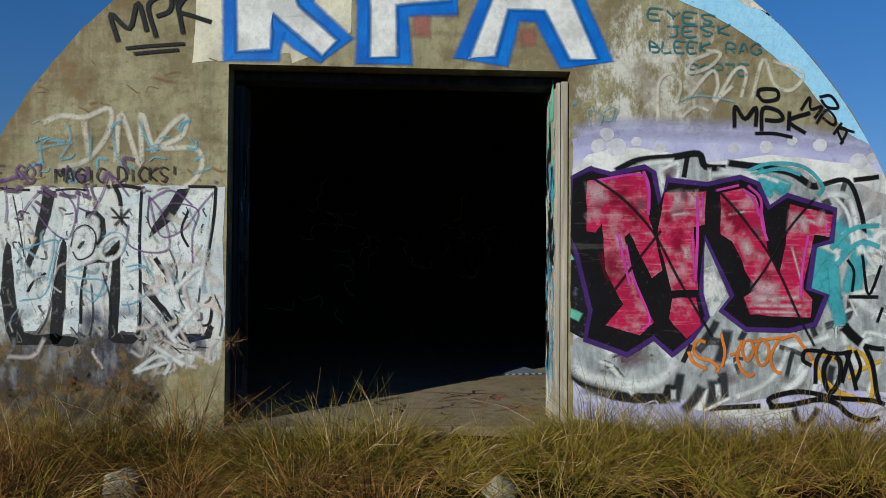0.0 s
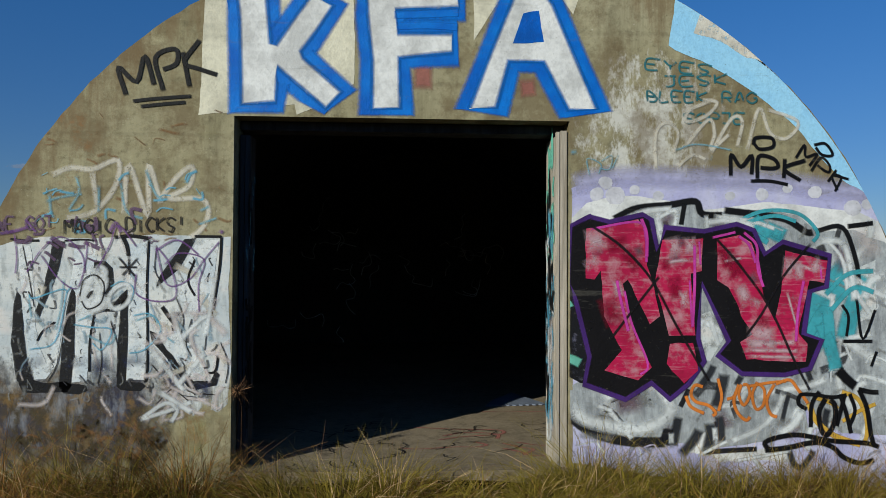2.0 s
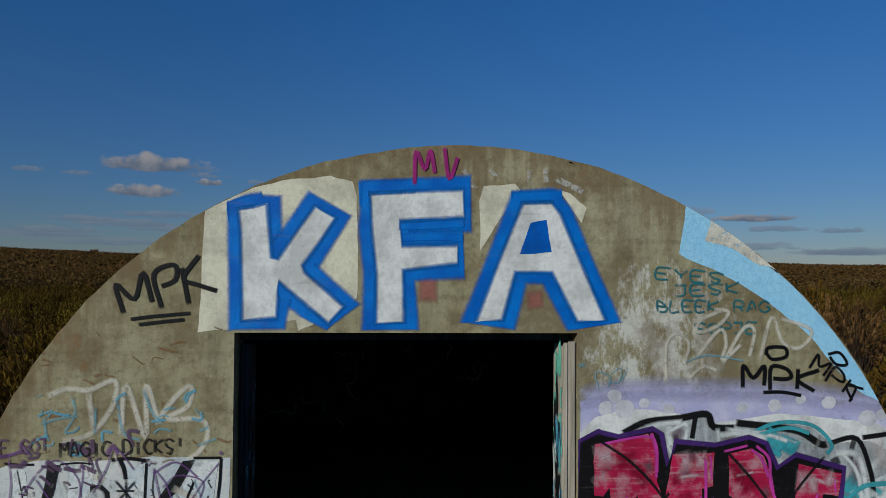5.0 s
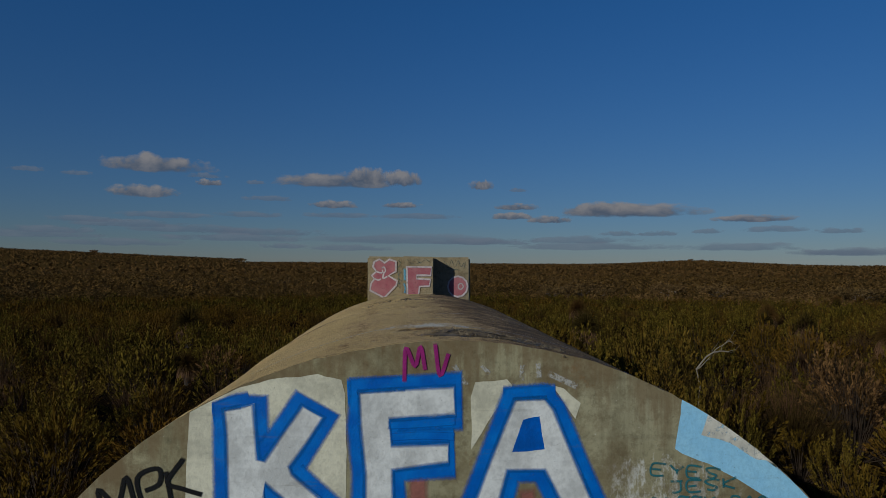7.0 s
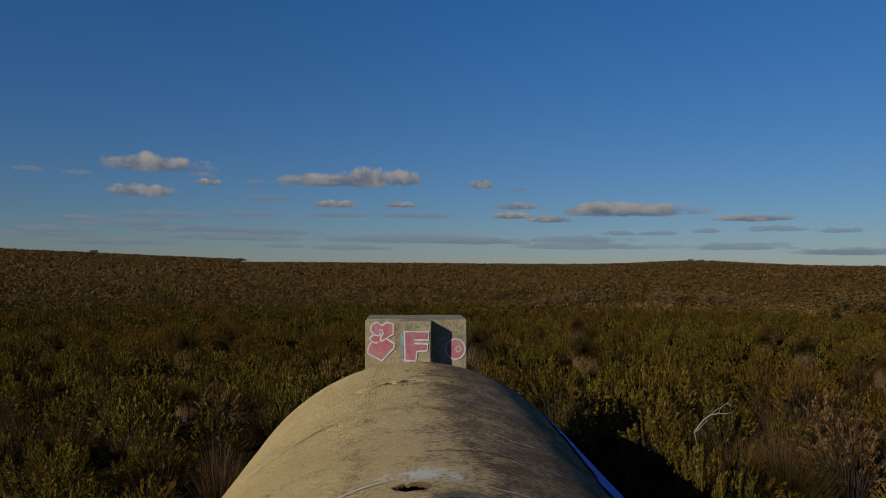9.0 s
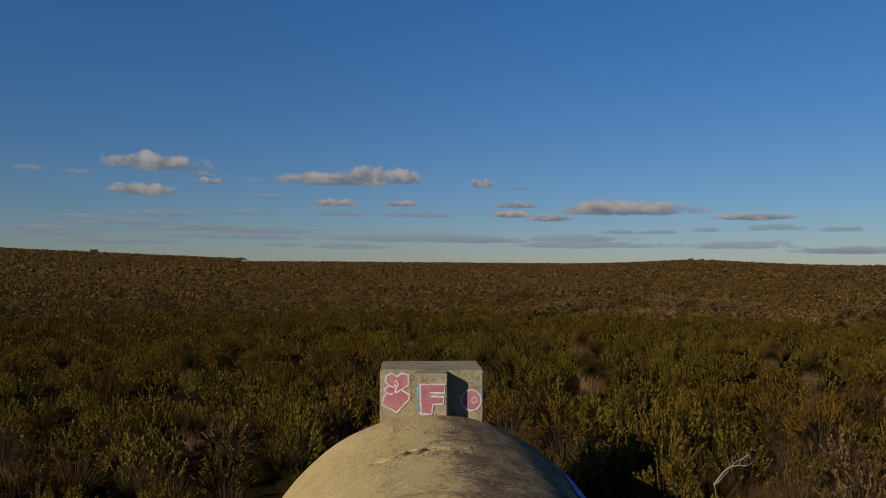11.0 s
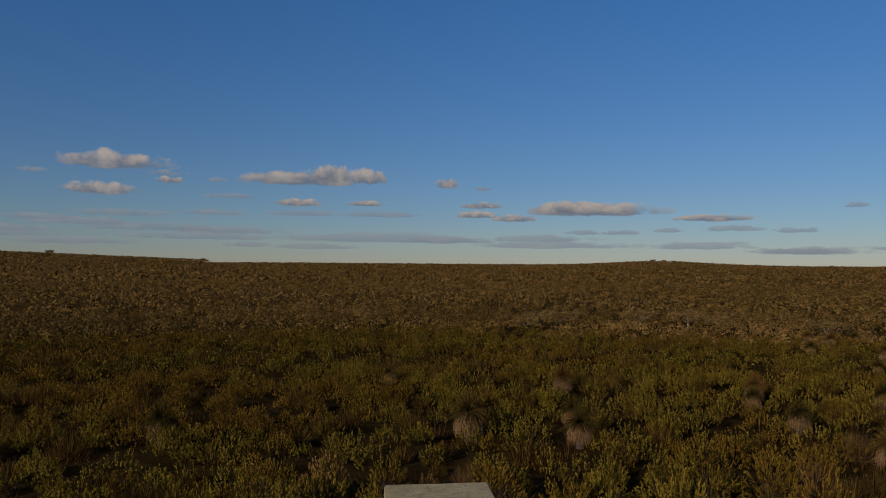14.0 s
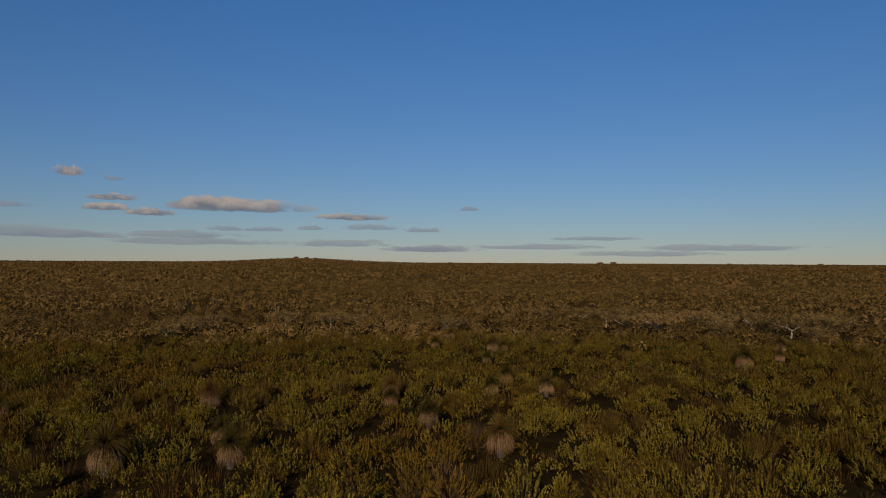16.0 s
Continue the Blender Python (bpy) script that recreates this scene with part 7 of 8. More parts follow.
# ---- grass trees: charred trunk, straw skirt, green tuft ----
def grass_tree_models(seed):
    g = np.random.default_rng(seed)
    n = 900
    a, u = g.uniform(0, 2 * np.pi, n), g.uniform(0, 1, n)
    c, s = np.cos(a), np.sin(a)
    top = np.array([0, 0, 1.05])
    base = np.stack([0.20 * c, 0.20 * s, 1.02 + 0.08 * u], 1)
    # dead leaves spread, then hang straight down in a barrel
    spread, drop = 0.52 + 0.16 * u, 0.34 + 0.1 * g.uniform(0, 1, n)
    tip = base + np.stack([spread * c, spread * s, -drop], 1)
    bend = np.stack([-0.26 * c, -0.26 * s, -0.16 - 0.32 * g.uniform(0, 1, n)], 1) + g.normal(0, 0.02, (n, 3))
    skirt = strips(g, base, tip, bend, 0.011, 3)
    m = 1100
    a, el = g.uniform(0, 2 * np.pi, m), np.arcsin(g.uniform(0.0, 1, m))
    ln = g.uniform(0.55, 0.95, m)[:, None]
    way = np.stack([np.cos(a) * np.cos(el), np.sin(a) * np.cos(el), np.sin(el)], 1)
    tuft = strips(g, np.repeat(top[None], m, 0) + way * 0.06, top + way * ln, np.stack([0 * a, 0 * a, -0.42 * np.cos(el) ** 2], 1), 0.012, 2)
    return quads("skirt", skirt, STRAW, "mesh", 3), quads("crown", tuft, TUFT, "mesh", 2)


GT = [grass_tree_models(s) for s in (1, 2, 3)]
bm = bmesh.new()
bmesh.ops.create_cone(bm, segments=12, radius1=0.17, radius2=0.14, depth=1.2, cap_ends=True)
for v in bm.verts:
    v.co += Vector((0, 0, 0.45)) + 0.02 * noise.noise_vector(v.co * 4)
TRUNK = bpy.data.meshes.new("trunk")
bm.to_mesh(TRUNK)
bm.free()
TRUNK.materials.append(CHAR)


def grass_tree(x, y, size, tall=1.0):
    base = new("grass_tree")
    base.matrix_basis = Matrix.LocRotScale((x, y, ground_height(x, y)), Euler((0, 0, prng.uniform(0, 6.28))), (size, size, size * tall))
    tagged(base, "grass tree with straw skirt and dark green tuft", "grass tree", "grass trees in the heath")
    skirt, crown = prng.choice(GT)
    for name, me in (("trunk", TRUNK), ("skirt", skirt), ("crown", crown)):
        new(name, me).parent = base


GRASS_TREES = [(24.2, 28.5, 1.62), (24.5, 36.6, 1.37), (25.4, 43.3, 1.13), (34.7, 42.8, 1.22), (38.6, 40.4, 1.32), (39.8, 47.1, 1.26), (13.9, 50.4, 1.5), (4.6, 36.8, 1.8), (10.5, 34.8, 1.46), (68.6, 41.8, 1.9), (91.3, 51.2, 1.6), (55.3, 68.8, 1.6), (62.2, 88.3, 1.4),
               (61.5, 92.4, 1.4), (69.2, 93.1, 1.3), (27.0, 46.0, 1.4), (0.7, 55.4, 1.14), (-12.5, 37.3, 1.55), (11.4, 39.2, 1.33), (-8.7, 24.2, 0.9), (58, 70, 1.1), (79.5, 44.2, 1.2), (47.5, 60.0, 1.0), (52.3, 77.8, 1.2)]
for x, y, s in GRASS_TREES:
    grass_tree(x, y, s * 0.84, 1.08)


def hides_grass_tree(x, y):
    """True on the near side of a grass tree, where the shrubs leave its skirt open to view."""
    for a, b, s in GRASS_TREES:
        d = math.hypot(a, b + 5)
        ux, uy = -a / d, -(b + 5) / d
        along, across = (x - a) * ux + (y - b) * uy, abs((x - a) * uy - (y - b) * ux)
        if -0.8 < along < 2.6 and across < 0.75 * s:
            return True
    return False


# heath shrubs near the bunker, one by one
TAKEN = []
for name, x, y, s, tall in (("grey_shrub", 13.3, 15.8, 2.3, 1.0), ("grey_shrub", 11.6, 12.4, 2.3, 1.05), ("grey_shrub", 14.6, 13.0, 2.2, 1.0), ("dry_shrub", 13.0, 18.6, 2.4, 0.85), ("dry_shrub", 9.6, 14.0, 2.0, 0.8), ("rush_clump", 8.6, 15.6, 2.4, 1.2), ("rounded_shrub", 15.2, 20.5, 2.5, 1.2), ("dry_shrub", 16.5, 23.0, 2.3, 1.2), ("rounded_shrub", 12.4, 23.5, 2.4, 1.2),
                            ("dry_shrub", 24.2, 31.0, 1.6, 1.2), ("upright_shrub", 7.2, 14.5, 2.2, 1.1), ("upright_shrub", 8.2, 18.5, 2.5, 1.1), ("upright_shrub", 9.8, 20.6, 2.5, 1.1), ("upright_shrub", 7.0, 21.5, 2.4, 1.1), ("upright_shrub", 10.8, 18.0, 2.3, 1.0), ("upright_shrub", 6.4, 17.4, 2.0, 1.0),
                            ("upright_shrub", 11.4, 25.6, 2.0, 1.1), ("rounded_shrub", 8.2, 11.6, 2.0, 1.1), ("rush_clump", 9.9, 12.2, 2.2, 1.2), ("dry_shrub", 11.2, 15.2, 2.2, 0.8), ("upright_shrub", 7.4, 12.2, 1.7, 1.1), ("upright_shrub", 6.9, 10.5, 1.6, 1.45), ("upright_shrub", 7.7, 10.4, 1.4, 1.3), ("rounded_shrub", -6.6, 8.5, 2.0, 1.2), ("upright_shrub", -7.6, 11.5, 2.0, 1.1), ("rounded_shrub", -6.2, 13.5, 1.9, 1.1)):
    plant(name, x, y, s * 0.62, tall)
    TAKEN.append((x, y, 0.5 * s))
count = 0
for i in range(52):
    for j in range(52):
        x, y = -26 + 1.68 * i + prng.uniform(-0.7, 0.7), -4 + 1.68 * j + prng.uniform(-0.7, 0.7)
        d, az = math.hypot(x, y + 5), math.degrees(math.atan2(x, y + 5))
        if not (-36 < az < 66 and d < 33) or not clear_of_bunker(x, y, 0.9) or any((x - a) ** 2 + (y - b) ** 2 < c * c for a, b, c in TAKEN) or hides_grass_tree(x, y):
            continue
        if prng.random() < 0.05 or noise.noise((0.33 * x, 0.33 * y, 31)) + 0.5 * noise.noise((0.8 * x, 0.8 * y, 37)) < -0.22:
            continue
        patch = noise.noise((0.16 * x, 0.16 * y, 5)) + 0.35 * noise.noise((0.6 * x, 0.6 * y, 9))
        roll = prng.random()
        if roll < 0.07:
            name = "dry_shrub"
        elif roll < 0.21:
            name = "rush_clump"
        elif patch > -0.16:
            name = "upright_shrub" if roll < 0.60 else "rounded_shrub" if roll < 0.9 else "grey_shrub"
        else:
            name = "rounded_shrub" if roll < 0.74 else "upright_shrub"
        plant(name, x, y, (0.98 + 0.55 * noise.noise((0.3 * x, 0.3 * y, 61))) * prng.uniform(0.8, 1.25), 1.05 + 0.5 * noise.noise((0.45 * x, 0.45 * y, 67)) + prng.uniform(-0.1, 0.1))
        count += 1

# ---- heath farther out: too many plants to count ----
def scatter(seed, near, far, spacing, lo=-37, hi=67):
    g = np.random.default_rng(seed)
    area = 0.5 * math.radians(hi - lo) * (far ** 2 - near ** 2)
    n = int(area / spacing ** 2)
    d = np.sqrt(g.uniform(near ** 2, far ** 2, n))
    a = np.radians(g.uniform(lo, hi, n))
    x, y = d * np.sin(a), d * np.cos(a) - 5
    z = np.array([ground_height(p, q) for p, q in zip(x, y)])
    return g, np.stack([x, y, z], 1), d


def crowded(g, at, shoots, radius, height):
    """Stems of all the plants at once: feet and tips, with a size of its own for each plant."""
    n = len(at)
    swell = np.array([noise.noise((0.25 * x, 0.25 * y, 61)) for x, y, z in at])
    size = (1.02 + 0.55 * swell + g.uniform(-0.3, 0.3, n))[:, None, None] * np.ones((1, shoots, 1))
    a, r = g.uniform(0, 2 * np.pi, (n, shoots)), np.sqrt(g.uniform(0, 1, (n, shoots)))
    tip = np.stack([radius * r * np.cos(a), radius * r * np.sin(a), height * (1 - 0.62 * r * r) * g.uniform(0.74, 1.1, (n, shoots))], -1) * size
    foot = tip * np.array([0.45, 0.45, 0.0])
    return (foot + at[:, None]).reshape(-1, 3), (tip + at[:, None]).reshape(-1, 3)


def feathered(g, at, shoots, radius, height, width):
    """Soft mounds of fine stems."""
    foot, tip = crowded(g, at, shoots, radius, height)
    foot = foot + (tip - foot) * g.uniform(0.15, 0.5, (len(tip), 1))
    side = unit(np.cross(tip - foot, g.normal(size=tip.shape))) * width
    lean = g.normal(0, 0.07, tip.shape)
    return np.stack([foot - side, foot + side, tip + lean + 0.3 * side, tip + lean - 0.3 * side], 1)


def heath_zone(seed, near, far, spacing, green_of, olive_of, brown_of):
    """One belt of heath: green drifts, olive shrubs between them, soft brown ones strewn in."""
    g, at, d = scatter(seed, near, far, spacing)
    wob = np.array([noise.noise((0.05 * x, 0.05 * y, 2)) + 0.5 * noise.noise((0.3 * x, 0.3 * y, 7)) for x, y, z in at])
    # bare dark gaps between the plants
    gap = np.array([noise.noise((0.22 * x, 0.22 * y, 31)) + 0.5 * noise.noise((0.5 * x, 0.5 * y, 37)) for x, y, z in at])
    pick, zone = g.uniform(0, 1, len(at)), d / 118 + 0.25 * wob
    lean = 0.006 * (np.degrees(np.arctan2(at[:, 0], at[:, 1] + 5)) - 8)
    full = (gap > -0.34) & ~np.array([hides_grass_tree(x, y) for x, y, z in at])
    green = (wob + lean > -0.22) & (pick < np.clip(1.5 - 1.15 * zone, 0.08, 0.62)) & full
    brown = ((pick > 0.74) | ((zone > 0.9) & (pick > 0.5))) & ~green & full
    # low undergrowth added where no shrub stands, coloured dark for the shaded gaps
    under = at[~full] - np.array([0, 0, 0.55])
    tagged(quads("undergrowth", feathered(g, under, 90 if near < 50 else 40, 1.1, 1.15, 0.016 if near < 50 else 0.03), UNDER), "low brown undergrowth added between the shrubs, darkened for shade", "heath", kind="stuff")
    for (name, material, label, make), keep in zip((green_of, olive_of, brown_of), (green, ~(green | brown) & full, brown)):
        tagged(quads(name, make(g, at[keep]), material), label, "heath", kind="stuff")


def candles(shoots, radius, height, leafy, whorls, ring, reach, rise, width):
    def make(g, at):
        foot, tip = crowded(g, at, shoots, radius, height)
        return whorled(g, foot, tip, leafy, whorls, ring, reach, rise, width)
    return make


def feathers(shoots, radius, height, width):
    return lambda g, at: feathered(g, at, shoots, radius, height, width)


GREEN_LABEL, OLIVE_LABEL, BROWN_LABEL = "bright green low heath shrubs in drifts", "dark olive heath shrubs between the green drifts", "brown dry heath shrubs strewn over the plain"
heath_zone(1, 31, 66, 1.5,
           ("green_heath", LEAF_GREEN, GREEN_LABEL, candles(44, 0.9, 1.4, 0.32, 3, 3, 0.058, 0.115, 0.029)),
           ("olive_heath", LEAF_OLIVE, OLIVE_LABEL, candles(52, 0.95, 1.2, 0.24, 2, 3, 0.06, 0.12, 0.030)),
           ("brown_heath", FEATHER, BROWN_LABEL, feathers(230, 0.95, 1.15, 0.013)))
heath_zone(4, 65, 118, 1.7,
           ("green_heath", LEAF_GREEN, GREEN_LABEL, candles(30, 1.0, 1.4, 0.40, 2, 2, 0.08, 0.22, 0.05)),
           ("olive_heath", LEAF_OLIVE, OLIVE_LABEL, candles(34, 1.05, 1.25, 0.4, 2, 2, 0.08, 0.2, 0.05)),
           ("brown_heath", FEATHER, BROWN_LABEL, feathers(80, 1.0, 1.2, 0.026)))
FAR_LABEL, GREY_LABEL = "brown-green scrub covering the plain", "grey-green domed scrub on the plain"


def domes(g, at, radius, height, shoots, leaf):
    """Scrub crowns: a dark heart of broken twigs under a dome of leaf sprays that face outwards."""
    n = len(at)
    size = g.uniform(0.45, 1.45, (n, 1, 1))
    wide = g.uniform(0.8, 1.25, (n, 1, 2))
    ray = unit(g.normal(size=(n, shoots, 3)) * np.array([1, 1, 0.8]) + np.array([0, 0, 0.35]))
    ray[..., 2] = np.abs(ray[..., 2])
    # a few boughs stand out, others are sunk
    bough = unit(g.normal(size=(n, 7, 3)) + np.array([0, 0, 0.5]))
    near = (ray @ bough.transpose(0, 2, 1)).max(2, keepdims=True)
    p = ray * (0.55 + 0.5 * np.clip((near - 0.6) / 0.4, 0, 1)) * g.uniform(0.9, 1.08, (n, shoots, 1)) * np.array([radius, radius, height]) * size
    p[..., :2] *= wide
    base = (p + at[:, None] + np.array([0, 0, 0.22 * height])).reshape(-1, 3)
    return facing_leaves(g, base, ray.reshape(-1, 3) + np.array([0, 0, 0.1]), leaf * g.uniform(0.6, 1.4, (len(base), 1)), leaf * 0.36, 0.16, 1.2)


def far_zone(seed, near, far, spacing, radius, height, shoots, leaf, fray, plain=False):
    """Scrub crowns beyond the drifts, thinning out at the near edge so that no line shows."""
    g, at, d = scatter(seed, near, far, spacing)
    keep = g.uniform(0, 1, len(at)) < np.clip((d - near) / fray + 0.1, 0, 1)
    at, d = at[keep], d[keep]
    wob = np.array([noise.noise((0.012 * x, 0.012 * y, 4)) + 0.6 * noise.noise((0.07 * x, 0.07 * y, 8)) for x, y, z in at]) + g.normal(0, 0.3, len(at))
    grey, olive = wob > (9 if plain else 0.18), wob < (-9 if plain else -0.2)
    for name, label, material, some in (("distant_heath", FAR_LABEL, HAZEBUSH if plain else FARBUSH, ~(grey | olive)), ("distant_grey_heath", GREY_LABEL, FARGREY, grey), ("distant_olive_heath", "olive scrub in drifts on the plain", FAROLIVE, olive)):
        if some.any():
            tagged(quads(name, domes(g, at[some], radius, height, shoots, leaf), material), label, "heath", kind="stuff")


far_zone(2, 96, 215, 3.1, 1.35, 1.9, 48, 0.36, 30)
far_zone(5, 205, 430, 5.0, 2.2, 2.5, 18, 0.78, 10)
far_zone(3, 420, 1500, 13.0, 6.5, 2.4, 6, 2.2, 10, True)


# ---- small trees ----
def tree_meshes(seed, height, spread, leaf, clumps=34, per=16, material=LEAF_GREY):
    g = np.random.default_rng(seed)
    bm = bmesh.new()
    r = random.Random(seed)

    def limb(a, b, ra, rb):
        d = b - a
        m = bmesh.ops.create_cone(bm, segments=7, radius1=ra, radius2=rb, depth=d.length, cap_ends=False)["verts"]
        rot = d.to_track_quat("Z", "Y").to_matrix().to_4x4()
        bmesh.ops.transform(bm, verts=m, matrix=Matrix.Translation((a + b) / 2) @ rot)

    fork = Vector((0.05 * height, 0, 0.38 * height))
    limb(Vector((0, 0, -0.2)), fork, 0.05 * height, 0.035 * height)
    tips = []
    for i in range(6):
        a = i * 1.05 + r.uniform(-0.3, 0.3)
        elbow = fork + Vector((math.cos(a) * spread * 0.4, math.sin(a) * spread * 0.4, height * r.uniform(0.12, 0.25)))
        limb(fork, elbow, 0.028 * height, 0.018 * height)
        for s in (-0.5, 0.5):
            tip = elbow + Vector((math.cos(a + s) * spread * 0.45, math.sin(a + s) * spread * 0.45, height * r.uniform(0.1, 0.3)))
            limb(elbow, tip, 0.018 * height, 0.006 * height)
            tips.append(tip)
    trunk = bpy.data.meshes.new("trunk")
    bm.to_mesh(trunk)
    bm.free()
    trunk.materials.append(BARK)
    t = np.array([tuple(tips[i % len(tips)]) for i in range(clumps)]) + g.normal(size=(clumps, 3)) * spread * 0.14
    base = (t[:, None] + g.normal(size=(clumps, per, 3)) * spread * np.array([0.13, 0.13, 0.08])).reshape(-1, 3)
    way = unit(g.normal(size=base.shape)) + np.array([0, 0, 0.5])
    return trunk, quads("crown", leaves(g, base, way, leaf, leaf * 0.3), material, "mesh")


BANKSIA = [tree_meshes(s, 3.4, 2.6, 0.34, 80, 18, LEAF_BANKSIA) for s in (11, 12, 13)]
FARTREE = [tree_meshes(s, 9.0, 4.5, 1.9, 26, 10) for s in (21, 22)]


def tree(models, name, label, group, x, y, size, flat=1.0, sunk=0.0):
    trunk, crown = prng.choice(models)
    base = new(name)
    base.matrix_basis = Matrix.LocRotScale((x, y, ground_height(x, y) - sunk * size), Euler((0, 0, prng.uniform(0, 6.28))), (size, size, size * flat))
    tagged(base, label, "tree", group)
    for n, me in (("trunk", trunk), ("crown", crown)):
        new(n, me).parent = base


BANKSIAS = [(114.8, 104.9, 1.2), (120.6, 104.2, 1.2), (100.4, 78.7, 1.35), (120.9, 80.8, 1.2), (121.0, 66.6, 1.3), (124.5, 60.2, 1.35), (57.9, 123.0, 1.1), (134.6, 95.9, 1.2), (134.8, 83.0, 1.2), (139.9, 72.7, 1.3), (119.0, 116.1, 1.1), (116.6, 127.2, 1.0)]
for i in range(14):
    # a loose belt of low trees where the green drifts end
    u = prng.random()
    ang, dist = radians(8 + 58 * u), prng.uniform(118, 150) + 6 * math.sin(9 * u)
    BANKSIAS.append((dist * math.sin(ang), dist * math.cos(ang) - 5, prng.uniform(0.75, 1.15)))
for x, y, s in BANKSIAS:
    tree(BANKSIA, "banksia_tree", "low spreading banksia with pale twisted trunk", "pale-trunked trees on the plain", x, y, s, 0.85)
SKY = [(-22.9, 1500, 1.3), (3.3, 1450, 0.6), (22.4, 1480, 0.9), (23.2, 1480, 0.8), (23.9, 1490, 0.7), (-12.6, 1500, 0.8), (-13.4, 1500, 0.6), (-5.2, 1450, 0.6), (46.5, 1300, 0.9), (47.5, 1300, 1.0), (62.0, 1300, 0.8), (56.0, 1350, 0.7), (40.0, 1350, 0.6), (34.6, 1400, 0.6)]
for i in range(26):
    SKY.append((prng.uniform(-9.5, 2.0), 1450, prng.uniform(0.35, 0.55)))
for i in range(30):
    SKY.append((prng.uniform(5, 66), prng.uniform(1300, 1480), prng.uniform(0.3, 0.5)))
for az, dist, s in SKY:
    tree(FARTREE, "far_tree", "lone dark tree on the skyline", "trees along the skyline", dist * math.sin(radians(az)), dist * math.cos(radians(az)) - 5, s, 0.8, 1.5)


# ---- dead branch standing out of the scrub ----
def dead_branch():
    bm = bmesh.new()
    r = random.Random(4)

    def run(p, way, length, rad, depth):
        for i in range(5):
            q = p + way * length / 5
            m = bmesh.ops.create_cone(bm, segments=7, radius1=rad, radius2=rad * 0.84, depth=(q - p).length * 1.06, cap_ends=True)["verts"]
            bmesh.ops.transform(bm, verts=m, matrix=Matrix.Translation((p + q) / 2) @ (q - p).to_track_quat("Z", "Y").to_matrix().to_4x4())
            p, rad = q, rad * 0.84
            if depth and i in (2, 3, 4):
                run(p, (way + Vector((r.uniform(-1.1, 1.1), r.uniform(-0.5, 0.5), r.uniform(-0.7, 0.7)))).normalized(), length * 0.5, rad * 0.75, depth - 1)
            way = (way + Vector((r.uniform(-0.55, 0.55), r.uniform(-0.4, 0.4), r.uniform(-0.25, 0.35)))).normalized()
        return p

    top = run(Vector((-0.15, 0, -1.9)), Vector((0.05, 0.0, 1.0)).normalized(), 1.95, 0.03, 0)
    run(top - Vector((0, 0, 0.02)), Vector((0.62, 0.1, 0.6)).normalized(), 0.95, 0.024, 2)
    run(top - Vector((0.0, 0.0, 0.02)), Vector((0.85, 0.0, 0.4)).normalized(), 0.6, 0.014, 1)
    return bm


ob = part("dead_branch", dead_branch(), DEADWOOD)
ob.location = (7.35, 11.3, 2.62)
ob.scale = (0.95, 0.9, 1.2)
tagged(ob, "bleached bare branch sticking out of scrub", "branch")

# ---- tussock grass in front of the wall ----
g = np.random.default_rng(50)
BIG = [(-0.45, -0.72, 1.30), (-0.12, -0.62, 1.20), (-0.85, -0.62, 0.95), (0.42, -0.80, 0.85), (0.95, -0.55, 0.95), (-1.60, -0.42, 1.5), (-1.95, -0.50, 1.35), (-2.4, -0.45, 1.25), (-2.9, -0.40, 1.35), (-3.4, -0.4, 1.3), (1.36, -0.32, 1.65), (1.62, -0.50, 1.35), (2.05, -0.42, 1.5), (2.45, -0.50, 1.35), (2.85, -0.42, 1.25), (3.3, -0.4, 1.35), (3.8, -0.4, 1.3)]
spots = [(x, y, s, 820) for x, y, s in BIG]
for i in range(88):
    x, y = g.uniform(-4.2, 4.8), -0.10 - 1.75 * g.uniform(0, 1) ** 1.1
    if -1.15 < x < 1.15 and y > -0.45:
        continue
    spots.append((x, y, 0.42 + 0.85 * g.uniform() ** 1.7, 430))
for i in range(26):
    spots.append((g.uniform(-1.2, 1.2), g.uniform(-0.62, -0.36), g.uniform(0.5, 0.8), 180))
blades = {"grass": [], "dry_grass": [], "straw": []}
for x, y, s, n in spots:
    # the two pale stones lie in small clearings
    if (abs(x + 1.72) < 0.2 and y < -0.95) or (abs(x - 0.62) < 0.2 and y < -1.0):
        continue
    s *= 1.4 if x < -1.3 else 1.1 if x > 1.2 else 1.3 if -0.95 < x < 0.15 else 1.0
    a, r = g.uniform(0, 2 * np.pi, n), np.sqrt(g.uniform(0, 1, n))
    swell = 0.15 * s * (1 - r ** 2)
    foot = np.stack([x + 0.20 * s * r * np.cos(a), y + 0.15 * s * r * np.sin(a), ground_height(x, y) - 0.03 + swell * g.uniform(0, 1, n)], 1)
    tip = foot + np.stack([0.16 * s * r * np.cos(a), 0.12 * s * r * np.sin(a), 0.27 * s * g.uniform(0.25, 1.15, n)], 1) + g.normal(0, 0.075, (n, 3))
    bend = np.stack([0.20 * s * np.cos(a) * r, 0.14 * s * np.sin(a) * r, -0.24 * s * r * g.uniform(0.3, 1.5, n)], 1) + g.normal(0, 0.10, (n, 3)) + np.array([g.normal(0, 0.13), 0, -0.03])
    tip[:, 1] = np.minimum(tip[:, 1], -0.03)
    bend[:, 1] = np.minimum(bend[:, 1], 0.0)
    dry = noise.noise((2.1 * x, 2.6 * y, 3.4)) + (0.06 if x < -1.1 else -0.30) - 0.25 * (y + 0.8) > 0 or g.uniform() < 0.08
    # dead straw stands among the living blades
    dead = g.uniform(0, 1, n) < (0.08 if dry else 0.11)
    blades["straw"].append((foot[dead], tip[dead], bend[dead]))
    blades["dry_grass" if dry else "grass"].append((foot[~dead], tip[~dead], bend[~dead]))
